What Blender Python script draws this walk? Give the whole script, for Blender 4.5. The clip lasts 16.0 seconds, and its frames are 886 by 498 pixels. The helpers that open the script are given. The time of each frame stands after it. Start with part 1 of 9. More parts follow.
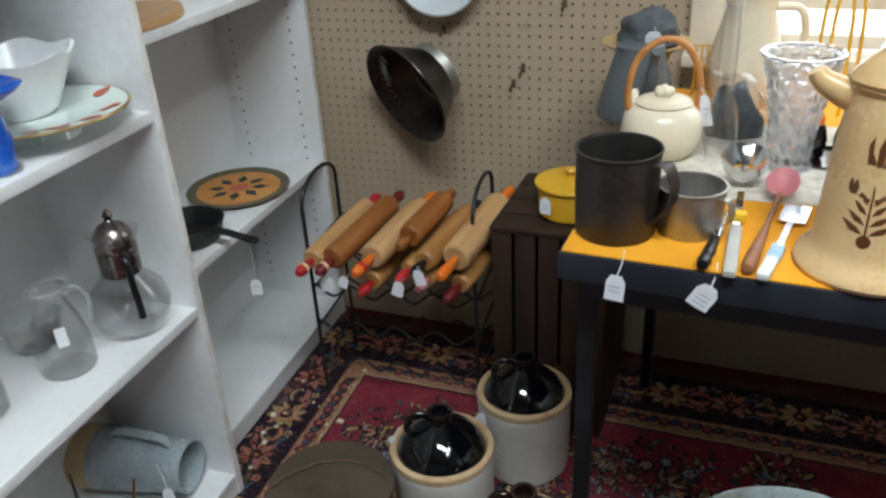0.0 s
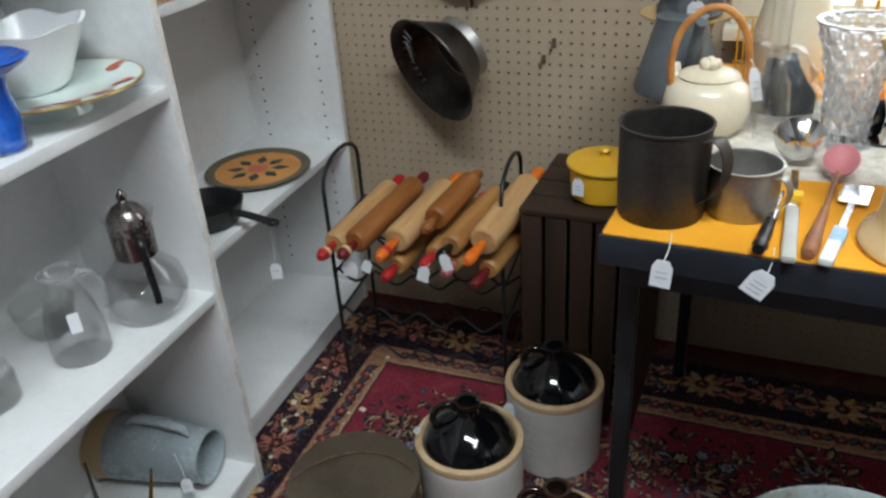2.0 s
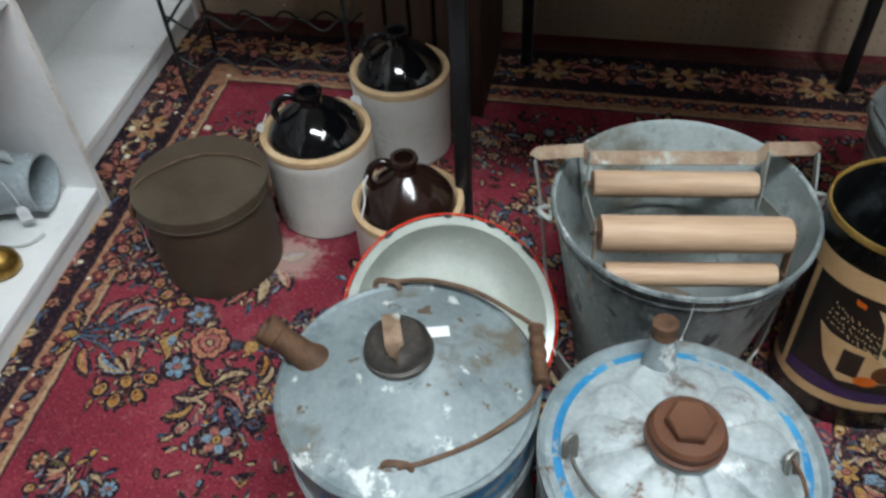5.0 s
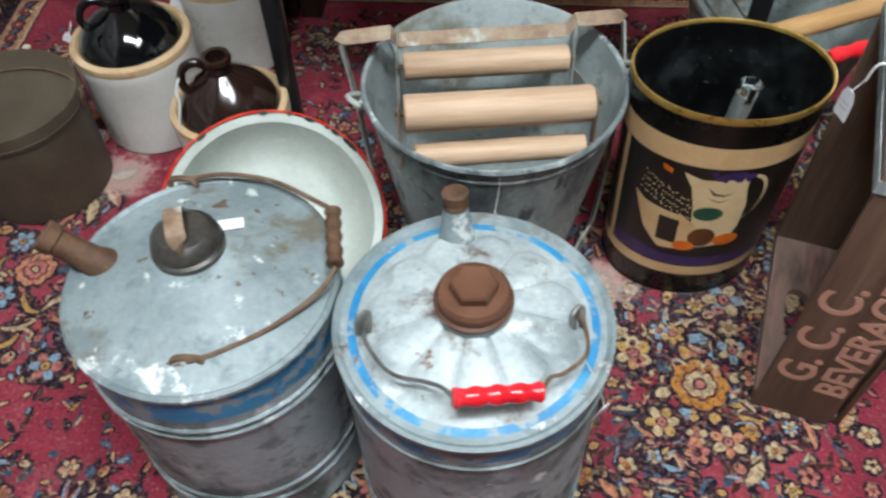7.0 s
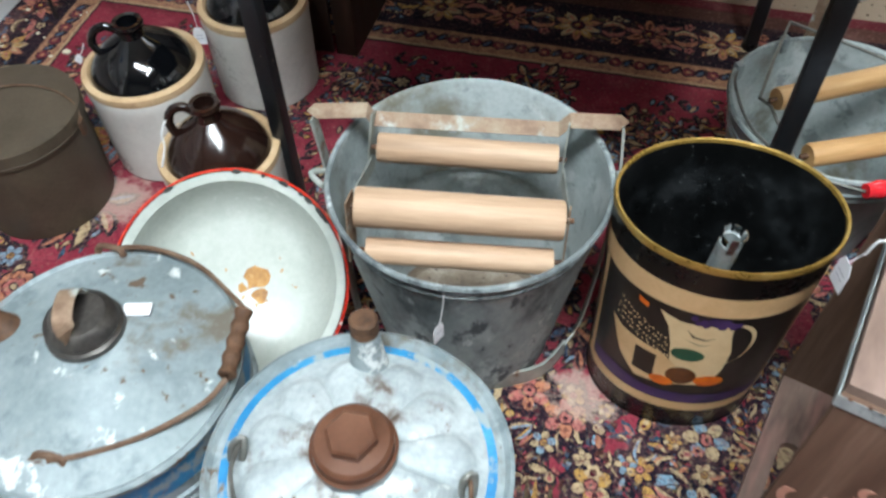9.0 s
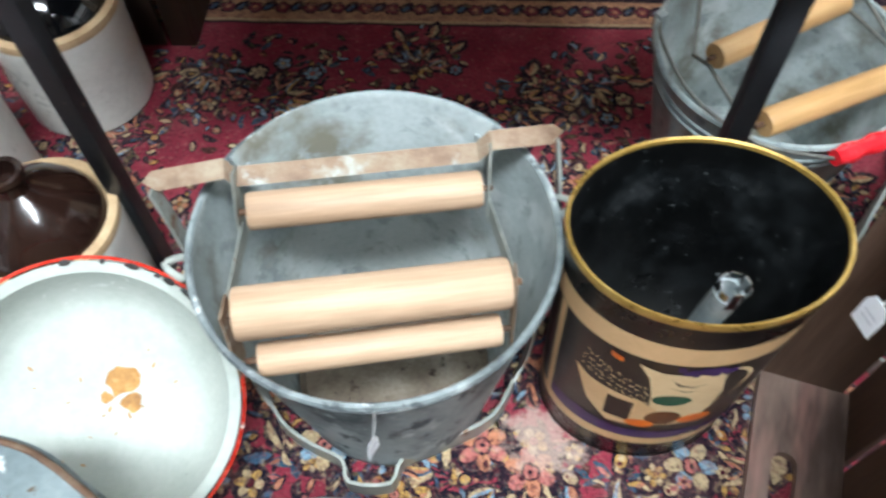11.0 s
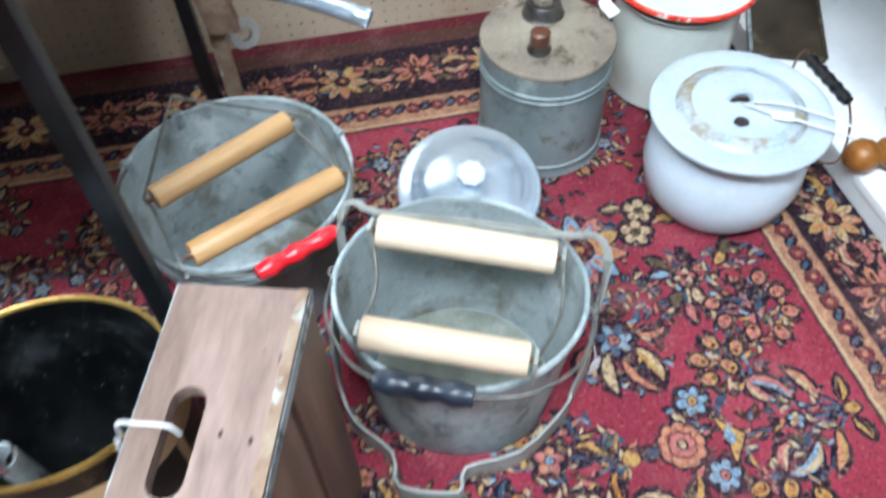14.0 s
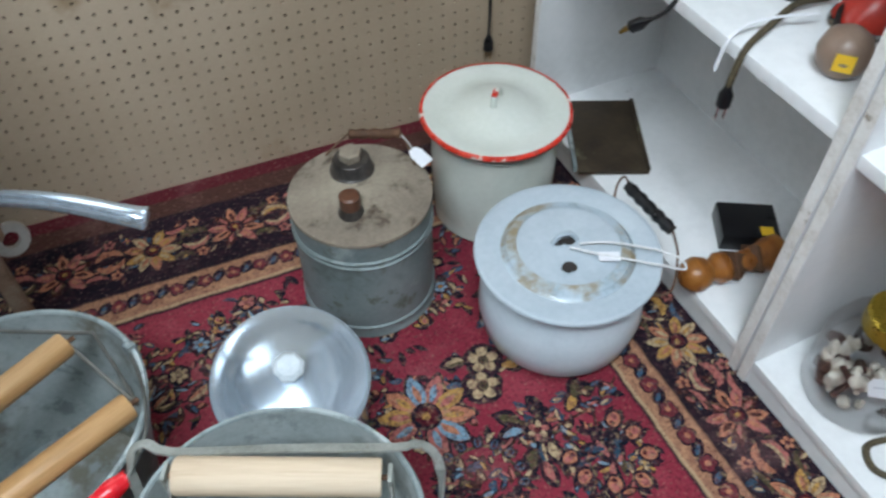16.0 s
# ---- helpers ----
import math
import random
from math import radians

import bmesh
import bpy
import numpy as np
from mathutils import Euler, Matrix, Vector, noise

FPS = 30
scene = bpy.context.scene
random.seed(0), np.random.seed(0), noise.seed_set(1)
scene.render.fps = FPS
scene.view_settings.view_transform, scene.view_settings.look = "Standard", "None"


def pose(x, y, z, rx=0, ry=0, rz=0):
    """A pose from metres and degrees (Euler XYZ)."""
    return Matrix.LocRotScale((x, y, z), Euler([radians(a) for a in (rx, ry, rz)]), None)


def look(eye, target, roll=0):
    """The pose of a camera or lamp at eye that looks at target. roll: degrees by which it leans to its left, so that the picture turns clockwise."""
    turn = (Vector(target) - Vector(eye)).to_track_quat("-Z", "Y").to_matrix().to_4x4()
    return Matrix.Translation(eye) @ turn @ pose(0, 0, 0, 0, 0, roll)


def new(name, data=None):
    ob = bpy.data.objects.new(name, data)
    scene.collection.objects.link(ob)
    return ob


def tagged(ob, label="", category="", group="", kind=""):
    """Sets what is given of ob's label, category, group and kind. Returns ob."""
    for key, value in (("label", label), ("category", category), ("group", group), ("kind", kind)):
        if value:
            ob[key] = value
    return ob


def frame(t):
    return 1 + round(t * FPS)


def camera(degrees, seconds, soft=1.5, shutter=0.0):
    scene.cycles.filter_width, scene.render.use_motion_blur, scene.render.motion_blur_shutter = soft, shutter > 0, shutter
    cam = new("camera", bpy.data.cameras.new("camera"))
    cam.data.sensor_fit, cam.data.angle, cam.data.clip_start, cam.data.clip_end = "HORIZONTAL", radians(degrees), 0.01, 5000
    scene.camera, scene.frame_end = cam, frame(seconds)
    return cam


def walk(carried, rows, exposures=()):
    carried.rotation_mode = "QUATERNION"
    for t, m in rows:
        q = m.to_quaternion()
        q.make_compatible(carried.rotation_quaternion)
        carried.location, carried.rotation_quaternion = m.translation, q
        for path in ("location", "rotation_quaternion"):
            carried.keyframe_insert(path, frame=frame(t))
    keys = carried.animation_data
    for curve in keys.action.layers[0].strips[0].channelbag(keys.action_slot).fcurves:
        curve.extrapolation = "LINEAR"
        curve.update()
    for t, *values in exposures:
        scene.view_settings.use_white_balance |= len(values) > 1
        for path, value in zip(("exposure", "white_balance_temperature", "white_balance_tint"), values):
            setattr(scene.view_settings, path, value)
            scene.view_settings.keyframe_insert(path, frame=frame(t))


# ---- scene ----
cam = camera(58.1, 16.0, soft=2.6, shutter=0.5)
PATH = [
    (0, (0.17, 0.129, 1.294), (-0.42, 1.799, 0.365), -3.3),
    (0.5, (0.16, 0.134, 1.295), (-0.44, 1.793, 0.353), -3.4),
    (1, (0.15, 0.146, 1.292), (-0.46, 1.794, 0.338), -3.6),
    (1.5, (0.136, 0.167, 1.275), (-0.48, 1.81, 0.315), -3.7),
    (2, (0.132, 0.182, 1.259), (-0.498, 1.819, 0.299), -3.9),
    (2.5, (0.127, 0.181, 1.258), (-0.503, 1.808, 0.279), -4.1),
    (3, (0.141, 0.175, 1.219), (-0.444, 1.75, 0.135), -4.4),
    (3.5, (0.159, 0.163, 1.18), (-0.319, 1.663, -0.052), -4.6),
    (4, (0.175, 0.156, 1.156), (-0.217, 1.602, -0.169), -4.3),
    (6.3, (0.247, 0.126, 1.065), (0.12, 1.408, -0.464), -2.8),
    (6.5, (0.267, 0.126, 1.06), (0.165, 1.398, -0.479), -2.6),
    (7, (0.331, 0.128, 1.06), (0.271, 1.369, -0.507), -2.0),
    (7.5, (0.408, 0.141, 1.074), (0.315, 1.374, -0.498), -2.8),
    (8, (0.471, 0.16, 1.077), (0.256, 1.389, -0.486), -2.5),
    (8.5, (0.524, 0.203, 1.086), (0.247, 1.432, -0.467), -1.9),
    (8.7, (0.515, 0.24, 1.084), (0.22, 1.465, -0.47), -1.8),
    (10.8, (0.415, 0.572, 0.991), (0.38, 1.641, -0.699), -1.1),
    (11, (0.434, 0.567, 0.992), (0.435, 1.632, -0.701), -0.8),
    (11.5, (0.496, 0.533, 0.998), (0.543, 1.594, -0.697), -1.6),
    (12, (0.57, 0.481, 1.017), (0.663, 1.535, -0.681), -1.9),
    (12.5, (0.685, 0.437, 1.028), (0.81, 1.491, -0.667), -2.4),
    (13, (0.804, 0.4, 1.041), (0.974, 1.486, -0.63), -1.9),
    (13.5, (0.914, 0.409, 1.073), (1.129, 1.546, -0.557), -2.0),
    (14, (0.998, 0.512, 1.077), (1.256, 1.698, -0.513), -2.4),
    (14.5, (1.042, 0.592, 1.081), (1.347, 1.812, -0.474), -2.4),
    (15, (1.096, 0.656, 1.091), (1.464, 1.879, -0.449), -2.0),
    (15.5, (1.136, 0.681, 1.098), (1.6, 1.899, -0.419), -1.3),
    (16, (1.157, 0.669, 1.105), (1.713, 1.872, -0.394), -0.5),
]
EXPOSURE = [(0.0, -0.42, 6400, 10), (2.0, -0.42, 6400, 10), (3.0, -0.32, 6400, 10), (4.0, -0.12, 6450, 10), (6.5, 0.0, 6450, 10), (7.0, 0.28, 6450, 10), (7.5, 0.5, 6450, 10), (8.5, 0.5, 6400, 10), (11.0, 0.88, 6250, 10), (12.5, 1.12, 6050, 10), (13.4, 1.32, 5900, 10),
            (14.0, 0.86, 5800, 10), (15.0, 0.72, 5850, 10), (16.0, 0.0, 6050, 10)]
walk(cam, [(t, look(eye, target, roll)) for t, eye, target, roll in PATH], EXPOSURE)

# ---- light ----
world = bpy.data.worlds.new("world")
scene.world = world
world.use_nodes = True
wn = world.node_tree.nodes
sky = wn.new("ShaderNodeTexSky")
sky.sky_type, sky.sun_disc, sky.sun_elevation, sky.sun_rotation = "NISHITA", False, radians(40), radians(200)
world.node_tree.links.new(sky.outputs[0], wn["Background"].inputs[0])
wn["Background"].inputs[1].default_value = 0.15


def area_lamp(name, place, target, sx, sy, watts, colour):
    d = bpy.data.lights.new(name, "AREA")
    d.shape, d.size, d.size_y, d.energy, d.color = "RECTANGLE", sx, sy, watts, colour
    ob = new(name, d)
    ob.matrix_world = look(place, target)
    return ob


area_lamp("overhead_light", (0.28, -0.02, 2.95), (0.28, -0.02, 0), 1.2, 0.3, 80, (0.86, 0.96, 1.0))
# added fill that brightens the west shelves; no source is known here
area_lamp("overhead_light", (1.15, 0.00, 2.95), (1.15, 0.00, 0), 0.3, 1.2, 34, (0.86, 0.96, 1.0))
area_lamp("window_light", (0.62, 1.955, 1.25), (0.60, 1.0, 1.0), 0.8, 0.7, 6.5, (0.86, 0.95, 1.0))


# ---- materials ----
def rgb(h):
    """Linear colour from an sRGB hex string."""
    v = [int(h[i:i + 2], 16) / 255 for i in (0, 2, 4)]
    return tuple(c / 12.92 if c < 0.04045 else ((c + 0.055) / 1.055) ** 2.4 for c in v) + (1.0,)


class Nodes:
    """Short names for building one node material."""

    def __init__(self, name):
        self.m = bpy.data.materials.new(name)
        self.m.use_nodes = True
        self.t = self.m.node_tree
        self.bsdf = self.t.nodes["Principled BSDF"]

    def add(self, kind, links=(), operation="", clamp=False, mixing="", smooth=False):
        n = self.t.nodes.new(kind)
        if operation:
            n.operation = operation
        if clamp:
            n.use_clamp = True
        if mixing:
            n.data_type, n.blend_type = "RGBA", mixing
        if smooth:
            n.interpolation_type = "SMOOTHSTEP"
        for key, v in dict(links).items():
            self.put(n.inputs[key], v)
        return n

    def put(self, socket, v):
        if isinstance(v, bpy.types.NodeSocket):
            self.t.links.new(v, socket)
        else:
            socket.default_value = v

    def math(self, op, a, b=0.0, c=0.0, clamp=False):
        n = self.add("ShaderNodeMath", {0: a, 1: b, 2: c}, operation=op, clamp=clamp)
        return n.outputs[0]

    def vec(self, op, a, b=(0, 0, 0)):
        n = self.add("ShaderNodeVectorMath", {0: a}, operation=op)
        if op == "SCALE":
            self.put(n.inputs[3], b)
        else:
            self.put(n.inputs[1], b)
        return n

    def noise(self, vector, scale, detail=3.0, rough=0.55):
        return self.add("ShaderNodeTexNoise", {"Vector": vector, "Scale": scale, "Detail": detail, "Roughness": rough}).outputs["Fac"]

    def ramp(self, fac, stops, kind="LINEAR"):
        n = self.add("ShaderNodeValToRGB", {0: fac})
        n.color_ramp.interpolation = kind
        e = n.color_ramp.elements
        while len(e) < len(stops):
            e.new(0.5)
        for k, (p, c) in zip(e, stops):
            k.position, k.color = p, c if len(c) == 4 else (*c, 1)
        return n.outputs[0]

    def mix(self, fac, a, b, kind="MIX"):
        n = self.add("ShaderNodeMix", mixing=kind)
        for i, v in ((0, fac), (6, a), (7, b)):
            self.put(n.inputs[i], v)
        return n.outputs[2]

    def step(self, a, lo, hi):
        """0 under lo, 1 over hi (or the other way round), smooth between."""
        n = self.add("ShaderNodeMapRange", {0: a, 1: lo, 2: hi}, smooth=True)
        return n.outputs[0]

    def bump(self, height, strength, distance=0.002):
        n = self.add("ShaderNodeBump", {"Height": height, "Strength": strength, "Distance": distance})
        self.put(self.bsdf.inputs["Normal"], n.outputs[0])

    def coords(self):
        return self.add("ShaderNodeTexCoord").outputs["Object"]


def surface(name, cols, scale=9.0, grain=140.0, rough=(0.4, 0.6), metal=0.0, bump=0.15, spots=(), stretch=(1, 1, 1), coat=0.0):
    """A worn surface: large patches through cols, fine grain, and spots = (colour, low, high, scale) of rust, chips or dirt."""
    k = Nodes(name)
    v = k.vec("MULTIPLY", k.coords(), stretch).outputs[0]
    info = k.add("ShaderNodeObjectInfo").outputs["Random"]
    v = k.vec("ADD", v, k.vec("SCALE", (3.1, 1.7, 2.3), info).outputs[0]).outputs[0]
    big, fine = k.noise(v, scale, 4.0, 0.6), k.noise(v, grain, 2.0, 0.6)
    fac = k.math("ADD", k.math("MULTIPLY", big, 0.75), k.math("MULTIPLY", fine, 0.25))
    n = len(cols)
    colour = k.ramp(fac, [(0.32 + 0.36 * i / max(n - 1, 1), c) for i, c in enumerate(cols)])
    r = k.add("ShaderNodeMapRange", {0: fac, 1: 0.35, 2: 0.65, 3: rough[0], 4: rough[1]}).outputs[0]
    height = k.math("ADD", fine, k.math("MULTIPLY", big, 0.6))
    met = metal
    for i, (c, lo, hi, sc) in enumerate(spots):
        where = k.step(k.noise(k.vec("ADD", v, (7.3 * (i + 1), 2.1, 4.4)).outputs[0], sc, 5.0, 0.65), lo, hi)
        colour = k.mix(where, colour, c)
        r = k.math("MAXIMUM", r, k.math("MULTIPLY", where, 0.75))
        if metal:
            met = k.math("MULTIPLY", met, k.math("SUBTRACT", 1.0, where))
    k.put(k.bsdf.inputs["Base Color"], colour)
    k.put(k.bsdf.inputs["Roughness"], r)
    k.put(k.bsdf.inputs["Metallic"], met)
    k.put(k.bsdf.inputs["Coat Weight"], coat)
    if bump:
        k.bump(height, bump)
    return k.m


def wood(name, dark, mid, light, along=0, grain=90.0, rough=(0.45, 0.65), wear=()):
    """Wood with its grain along the local axis 0, 1 or 2."""
    stretch = [1.0, 1.0, 1.0]
    stretch[along] = 0.06
    return surface(name, [dark, mid, light], scale=grain * 0.35, grain=grain * 4, rough=rough, bump=0.25, stretch=tuple(stretch), spots=wear)


def glass(name, tint=(1, 1, 1, 1), rough=0.03, ior=1.45, solid=False):
    k = Nodes(name)
    smear = k.noise(k.coords(), 30.0, 3.0)
    if solid:
        k.put(k.bsdf.inputs["Base Color"], tint)
        k.put(k.bsdf.inputs["Transmission Weight"], 0.85)
        k.put(k.bsdf.inputs["IOR"], ior)
        k.put(k.bsdf.inputs["Roughness"], k.math("MULTIPLY", smear, rough * 2))
        return k.m
    clear = k.add("ShaderNodeBsdfTransparent", {0: tint}).outputs[0]
    gloss = k.add("ShaderNodeBsdfGlossy", {"Roughness": k.math("MULTIPLY", smear, rough * 2)}).outputs[0]
    facing = k.add("ShaderNodeLayerWeight", {"Blend": 0.5}).outputs["Facing"]
    share = k.math("ADD", k.math("MULTIPLY", k.math("POWER", facing, 2.6), 0.50), 0.035 * ior)
    both = k.add("ShaderNodeMixShader", {0: share, 1: clear, 2: gloss}).outputs[0]
    k.put(k.t.nodes["Material Output"].inputs["Surface"], both)
    return k.m


RUST = rgb("5c3a22")
M = {}
M["melamine"] = surface("melamine", [rgb("d5d6d6"), rgb("e2e3e3"), rgb("eaeaea")], 3, 60, (0.35, 0.5), 0, 0.05, [(rgb("9d9890"), 0.69, 0.78, 14)])
M["melamine_edge"] = surface("melamine_edge", [rgb("c8c3ba"), rgb("e0ddd8"), rgb("ebeae6")], 20, 160, (0.45, 0.6), 0, 0.1, [(rgb("8a7f70"), 0.63, 0.72, 30)])
M["pegboard"] = surface("pegboard", [rgb("a3917a"), rgb("ae9c85"), rgb("b8a791")], 2.2, 300, (0.6, 0.75), 0, 0.12, [(rgb("8f7656"), 0.62, 0.8, 4)])
M["dark_gap"] = surface("dark_gap", [rgb("2b231a"), rgb("34291e")], 4, 90, (0.8, 0.9), 0, 0.1)
M["plaster"] = surface("plaster", [rgb("524e49"), rgb("5c5852"), rgb("66615b")], 1.5, 120, (0.7, 0.85), 0, 0.1)
M["ceiling"] = surface("ceiling_tile", [rgb("8f8d88"), rgb("9b9994")], 2, 90, (0.8, 0.9), 0, 0.2)
M["galv"] = surface("galvanised_steel", [rgb("6c7777"), rgb("8c9797"), rgb("a5b0b0"), rgb("bbc4c4")], 6, 120, (0.38, 0.6), 0.3, 0.12, [(rgb("616967"), 0.50, 0.68, 9), (rgb("b4bbba"), 0.54, 0.68, 18), (rgb("6b7375"), 0.56, 0.68, 32)], (1, 1, 0.5))
M["galv_dull"] = surface("dull_galvanised_steel", [rgb("6c7475"), rgb("8b9495"), rgb("aab2b2")], 6, 130, (0.45, 0.7), 0.2, 0.15, [(rgb("555b5d"), 0.48, 0.66, 9), (rgb("a9b0b0"), 0.52, 0.66, 16), (rgb("4e5457"), 0.54, 0.64, 30), (rgb("c2c7c6"), 0.63, 0.70, 40)], (1, 1, 0.5))
M["galv_plain"] = surface("even_grey_zinc", [rgb("6b7676"), rgb("7c8787"), rgb("8c9696")], 5, 140, (0.45, 0.6), 0.15, 0.1, [(rgb("5c6460"), 0.54, 0.72, 7), (rgb("9aa29f"), 0.57, 0.72, 14), (rgb("666a60"), 0.56, 0.66, 30)])
M["galv_inside"] = surface("stained_zinc", [rgb("8b9493"), rgb("a9b2b2"), rgb("bfc6c5")], 6, 150, (0.45, 0.65), 0.2, 0.12, [(rgb("6f6b5e"), 0.50, 0.68, 6), (rgb("c0c6c5"), 0.55, 0.68, 11), (rgb("8a9292"), 0.54, 0.66, 28)])
M["can_top"] = surface("weathered_zinc_top", [rgb("687477"), rgb("788487"), rgb("879295"), rgb("98a2a4")], 8, 140, (0.5, 0.68), 0.12, 0.15, [(rgb("635d52"), 0.54, 0.68, 11), (rgb("6a767a"), 0.50, 0.66, 22), (rgb("c8cccb"), 0.60, 0.67, 20), (rgb("5a4a3c"), 0.63, 0.68, 34)])
M["petal_zinc"] = surface("pale_stained_zinc", [rgb("7d8688"), rgb("97a0a2"), rgb("aeb6b7"), rgb("b8bfbf")], 9, 140, (0.5, 0.66), 0.1, 0.15, [(rgb("5f5249"), 0.53, 0.66, 12), (rgb("d0d4d3"), 0.58, 0.70, 20), (rgb("6b4a36"), 0.64, 0.70, 30)])
# paler than the tops: light missing on the sides is put into the colour
M["can_side"] = surface("can_side_zinc", [rgb("808c90"), rgb("99a5a9"), rgb("b2bcbf")], 8, 120, (0.4, 0.6), 0.15, 0.15, [(rgb("4c5452"), 0.47, 0.64, 6), (rgb("6b7473"), 0.50, 0.62, 22), (rgb("c9cdcc"), 0.61, 0.67, 16)])
M["blue_band"] = surface("worn_blue_paint", [rgb("1a6796"), rgb("267cab"), rgb("4692ba")], 12, 160, (0.4, 0.55), 0.0, 0.15, [(rgb("8d9898"), 0.50, 0.58, 24), (rgb("6d5f50"), 0.64, 0.70, 34)])
M["rust"] = surface("rusty_iron", [rgb("3c2c22"), rgb("5b412f"), rgb("765640")], 40, 260, (0.6, 0.85), 0.3, 0.4)
M["brown_metal"] = surface("brown_painted_cap", [rgb("4a2f22"), rgb("5d3b2a"), rgb("6a4632")], 20, 200, (0.3, 0.45), 0.1, 0.12)
M["wire"] = surface("dull_wire", [rgb("6a6a66"), rgb("8d8d88")], 60, 300, (0.35, 0.55), 0.8, 0.1)
M["rust_wire"] = surface("rusty_wire", [rgb("4c3628"), rgb("6d5443"), rgb("82705f")], 50, 300, (0.6, 0.8), 0.4, 0.3)
M["strap"] = surface("zinc_strap", [rgb("8d918a"), rgb("a6aaa3"), rgb("b9bcb6")], 25, 200, (0.45, 0.6), 0.5, 0.15, [(rgb("7b5a42"), 0.60, 0.70, 20)])
M["rust_strap"] = surface("rusty_strap", [rgb("6a5240"), rgb("8c7460"), rgb("a39480")], 25, 220, (0.6, 0.8), 0.35, 0.3, [(rgb("a9aca5"), 0.56, 0.66, 16)])
M["black_iron"] = surface("black_iron", [rgb("0c0c0d"), rgb("161617"), rgb("222224")], 20, 200, (0.4, 0.6), 0.0, 0.15)
M["worn_black"] = surface("worn_black_leg", [rgb("0d0e10"), rgb("16181b"), rgb("24262a")], 10, 200, (0.35, 0.55), 0.0, 0.2, [(rgb("8c7a66"), 0.70, 0.73, 24)])
M["roller"] = wood("pale_roller_wood", rgb("a3846a"), rgb("bd9e82"), rgb("d0b59a"), 0, 80, (0.5, 0.65), [(rgb("87694f"), 0.53, 0.74, 14)])
M["roller_gold"] = wood("golden_roller_wood", rgb("a17847"), rgb("ba9160"), rgb("caa678"), 0, 80, (0.45, 0.6), [(rgb("8a5e30"), 0.66, 0.8, 20)])
M["pin_pale"] = wood("pale_maple", rgb("a87c4e"), rgb("c29765"), rgb("d2ab7c"), 1, 80, (0.4, 0.55), [(rgb("8c6a48"), 0.66, 0.8, 16)])
M["pin_brown"] = wood("brown_beech", rgb("6e3f1c"), rgb("8d5526"), rgb("a56a36"), 1, 80, (0.35, 0.5))
M["pin_mid"] = wood("honey_beech", rgb("91602f"), rgb("ab7a45"), rgb("be8f58"), 1, 80, (0.4, 0.55))
M["red_paint"] = surface("red_handle_paint", [rgb("8e1a1c"), rgb("b3262a"), rgb("c23335")], 30, 200, (0.3, 0.45), 0, 0.08)
M["darkred_paint"] = surface("dark_red_paint", [rgb("571318"), rgb("7a1d22")], 30, 200, (0.35, 0.5), 0, 0.08)
M["orange_paint"] = surface("orange_paint", [rgb("c75a14"), rgb("e2701c"), rgb("ee8a2e")], 30, 200, (0.35, 0.5), 0, 0.08)
M["bright_red"] = surface("glossy_red_grip", [rgb("c4141f"), rgb("d81f2a"), rgb("e23a40")], 25, 150, (0.18, 0.3), 0, 0.05, [(rgb("e9b8b2"), 0.71, 0.74, 50)])
M["roller_pale"] = wood("bleached_roller_wood", rgb("b79f84"), rgb("d0bb9f"), rgb("dfcdb4"), 0, 80, (0.5, 0.65), [(rgb("a38a6e"), 0.60, 0.80, 14)])
M["crate_wood"] = wood("weathered_crate_wood", rgb("48352a"), rgb("624a3b"), rgb("7a6152"), 2, 60, (0.55, 0.75), [(rgb("4a3528"), 0.62, 0.75, 9)])
M["crate_end"] = surface("worn_crate_end_wood", [rgb("604c42"), rgb("7d675c"), rgb("947d72")], 16, 150, (0.5, 0.7), 0, 0.25, [(rgb("54423a"), 0.48, 0.66, 9), (rgb("a97a70"), 0.50, 0.66, 6), (rgb("a08c7e"), 0.58, 0.72, 14), (rgb("3f322b"), 0.63, 0.69, 30)], (1, 0.22, 1))
M["dark_wood"] = wood("dark_stained_wood", rgb("1c110b"), rgb("2c1b11"), rgb("3d2718"), 2, 60, (0.5, 0.7))
M["black_lacquer"] = surface("black_lacquer", [rgb("070707"), rgb("0d0d0d")], 12, 160, (0.22, 0.35), 0, 0.04, [(rgb("3a3936"), 0.64, 0.76, 45)])
M["black_dusty"] = surface("dusty_black_lacquer", [rgb("070808"), rgb("0d0e0f")], 12, 160, (0.25, 0.45), 0, 0.04, [(rgb("222527"), 0.46, 0.74, 14), (rgb("606465"), 0.64, 0.70, 95)])
M["brown_lacquer"] = surface("dark_brown_lacquer", [rgb("1a1614"), rgb("221d1a")], 12, 160, (0.28, 0.4), 0, 0.04, [(rgb("3a3633"), 0.66, 0.78, 45)])
M["tan_paint"] = surface("tan_paint", [rgb("c59f70"), rgb("d3ae80"), rgb("dcb98d")], 14, 180, (0.35, 0.5), 0, 0.06)
M["gold_paint"] = surface("gold_paint", [rgb("8a6c30"), rgb("b08e4a"), rgb("c6a766")], 30, 220, (0.25, 0.4), 0.5, 0.1)
M["purple_paint"] = surface("purple_paint", [rgb("2b1a40"), rgb("3c2656"), rgb("4d3566")], 40, 180, (0.4, 0.5), 0, 0.06)
M["cream_paint"] = surface("cream_paint", [rgb("d0b184"), rgb("dfc59a")], 30, 180, (0.4, 0.5), 0, 0.06)
M["green_paint"] = surface("green_paint", [rgb("16402f"), rgb("1f5a40")], 30, 180, (0.4, 0.5), 0, 0.06)
M["brown_paint"] = surface("brown_paint", [rgb("41240f"), rgb("5d3317"), rgb("74441f")], 30, 180, (0.4, 0.5), 0, 0.06)
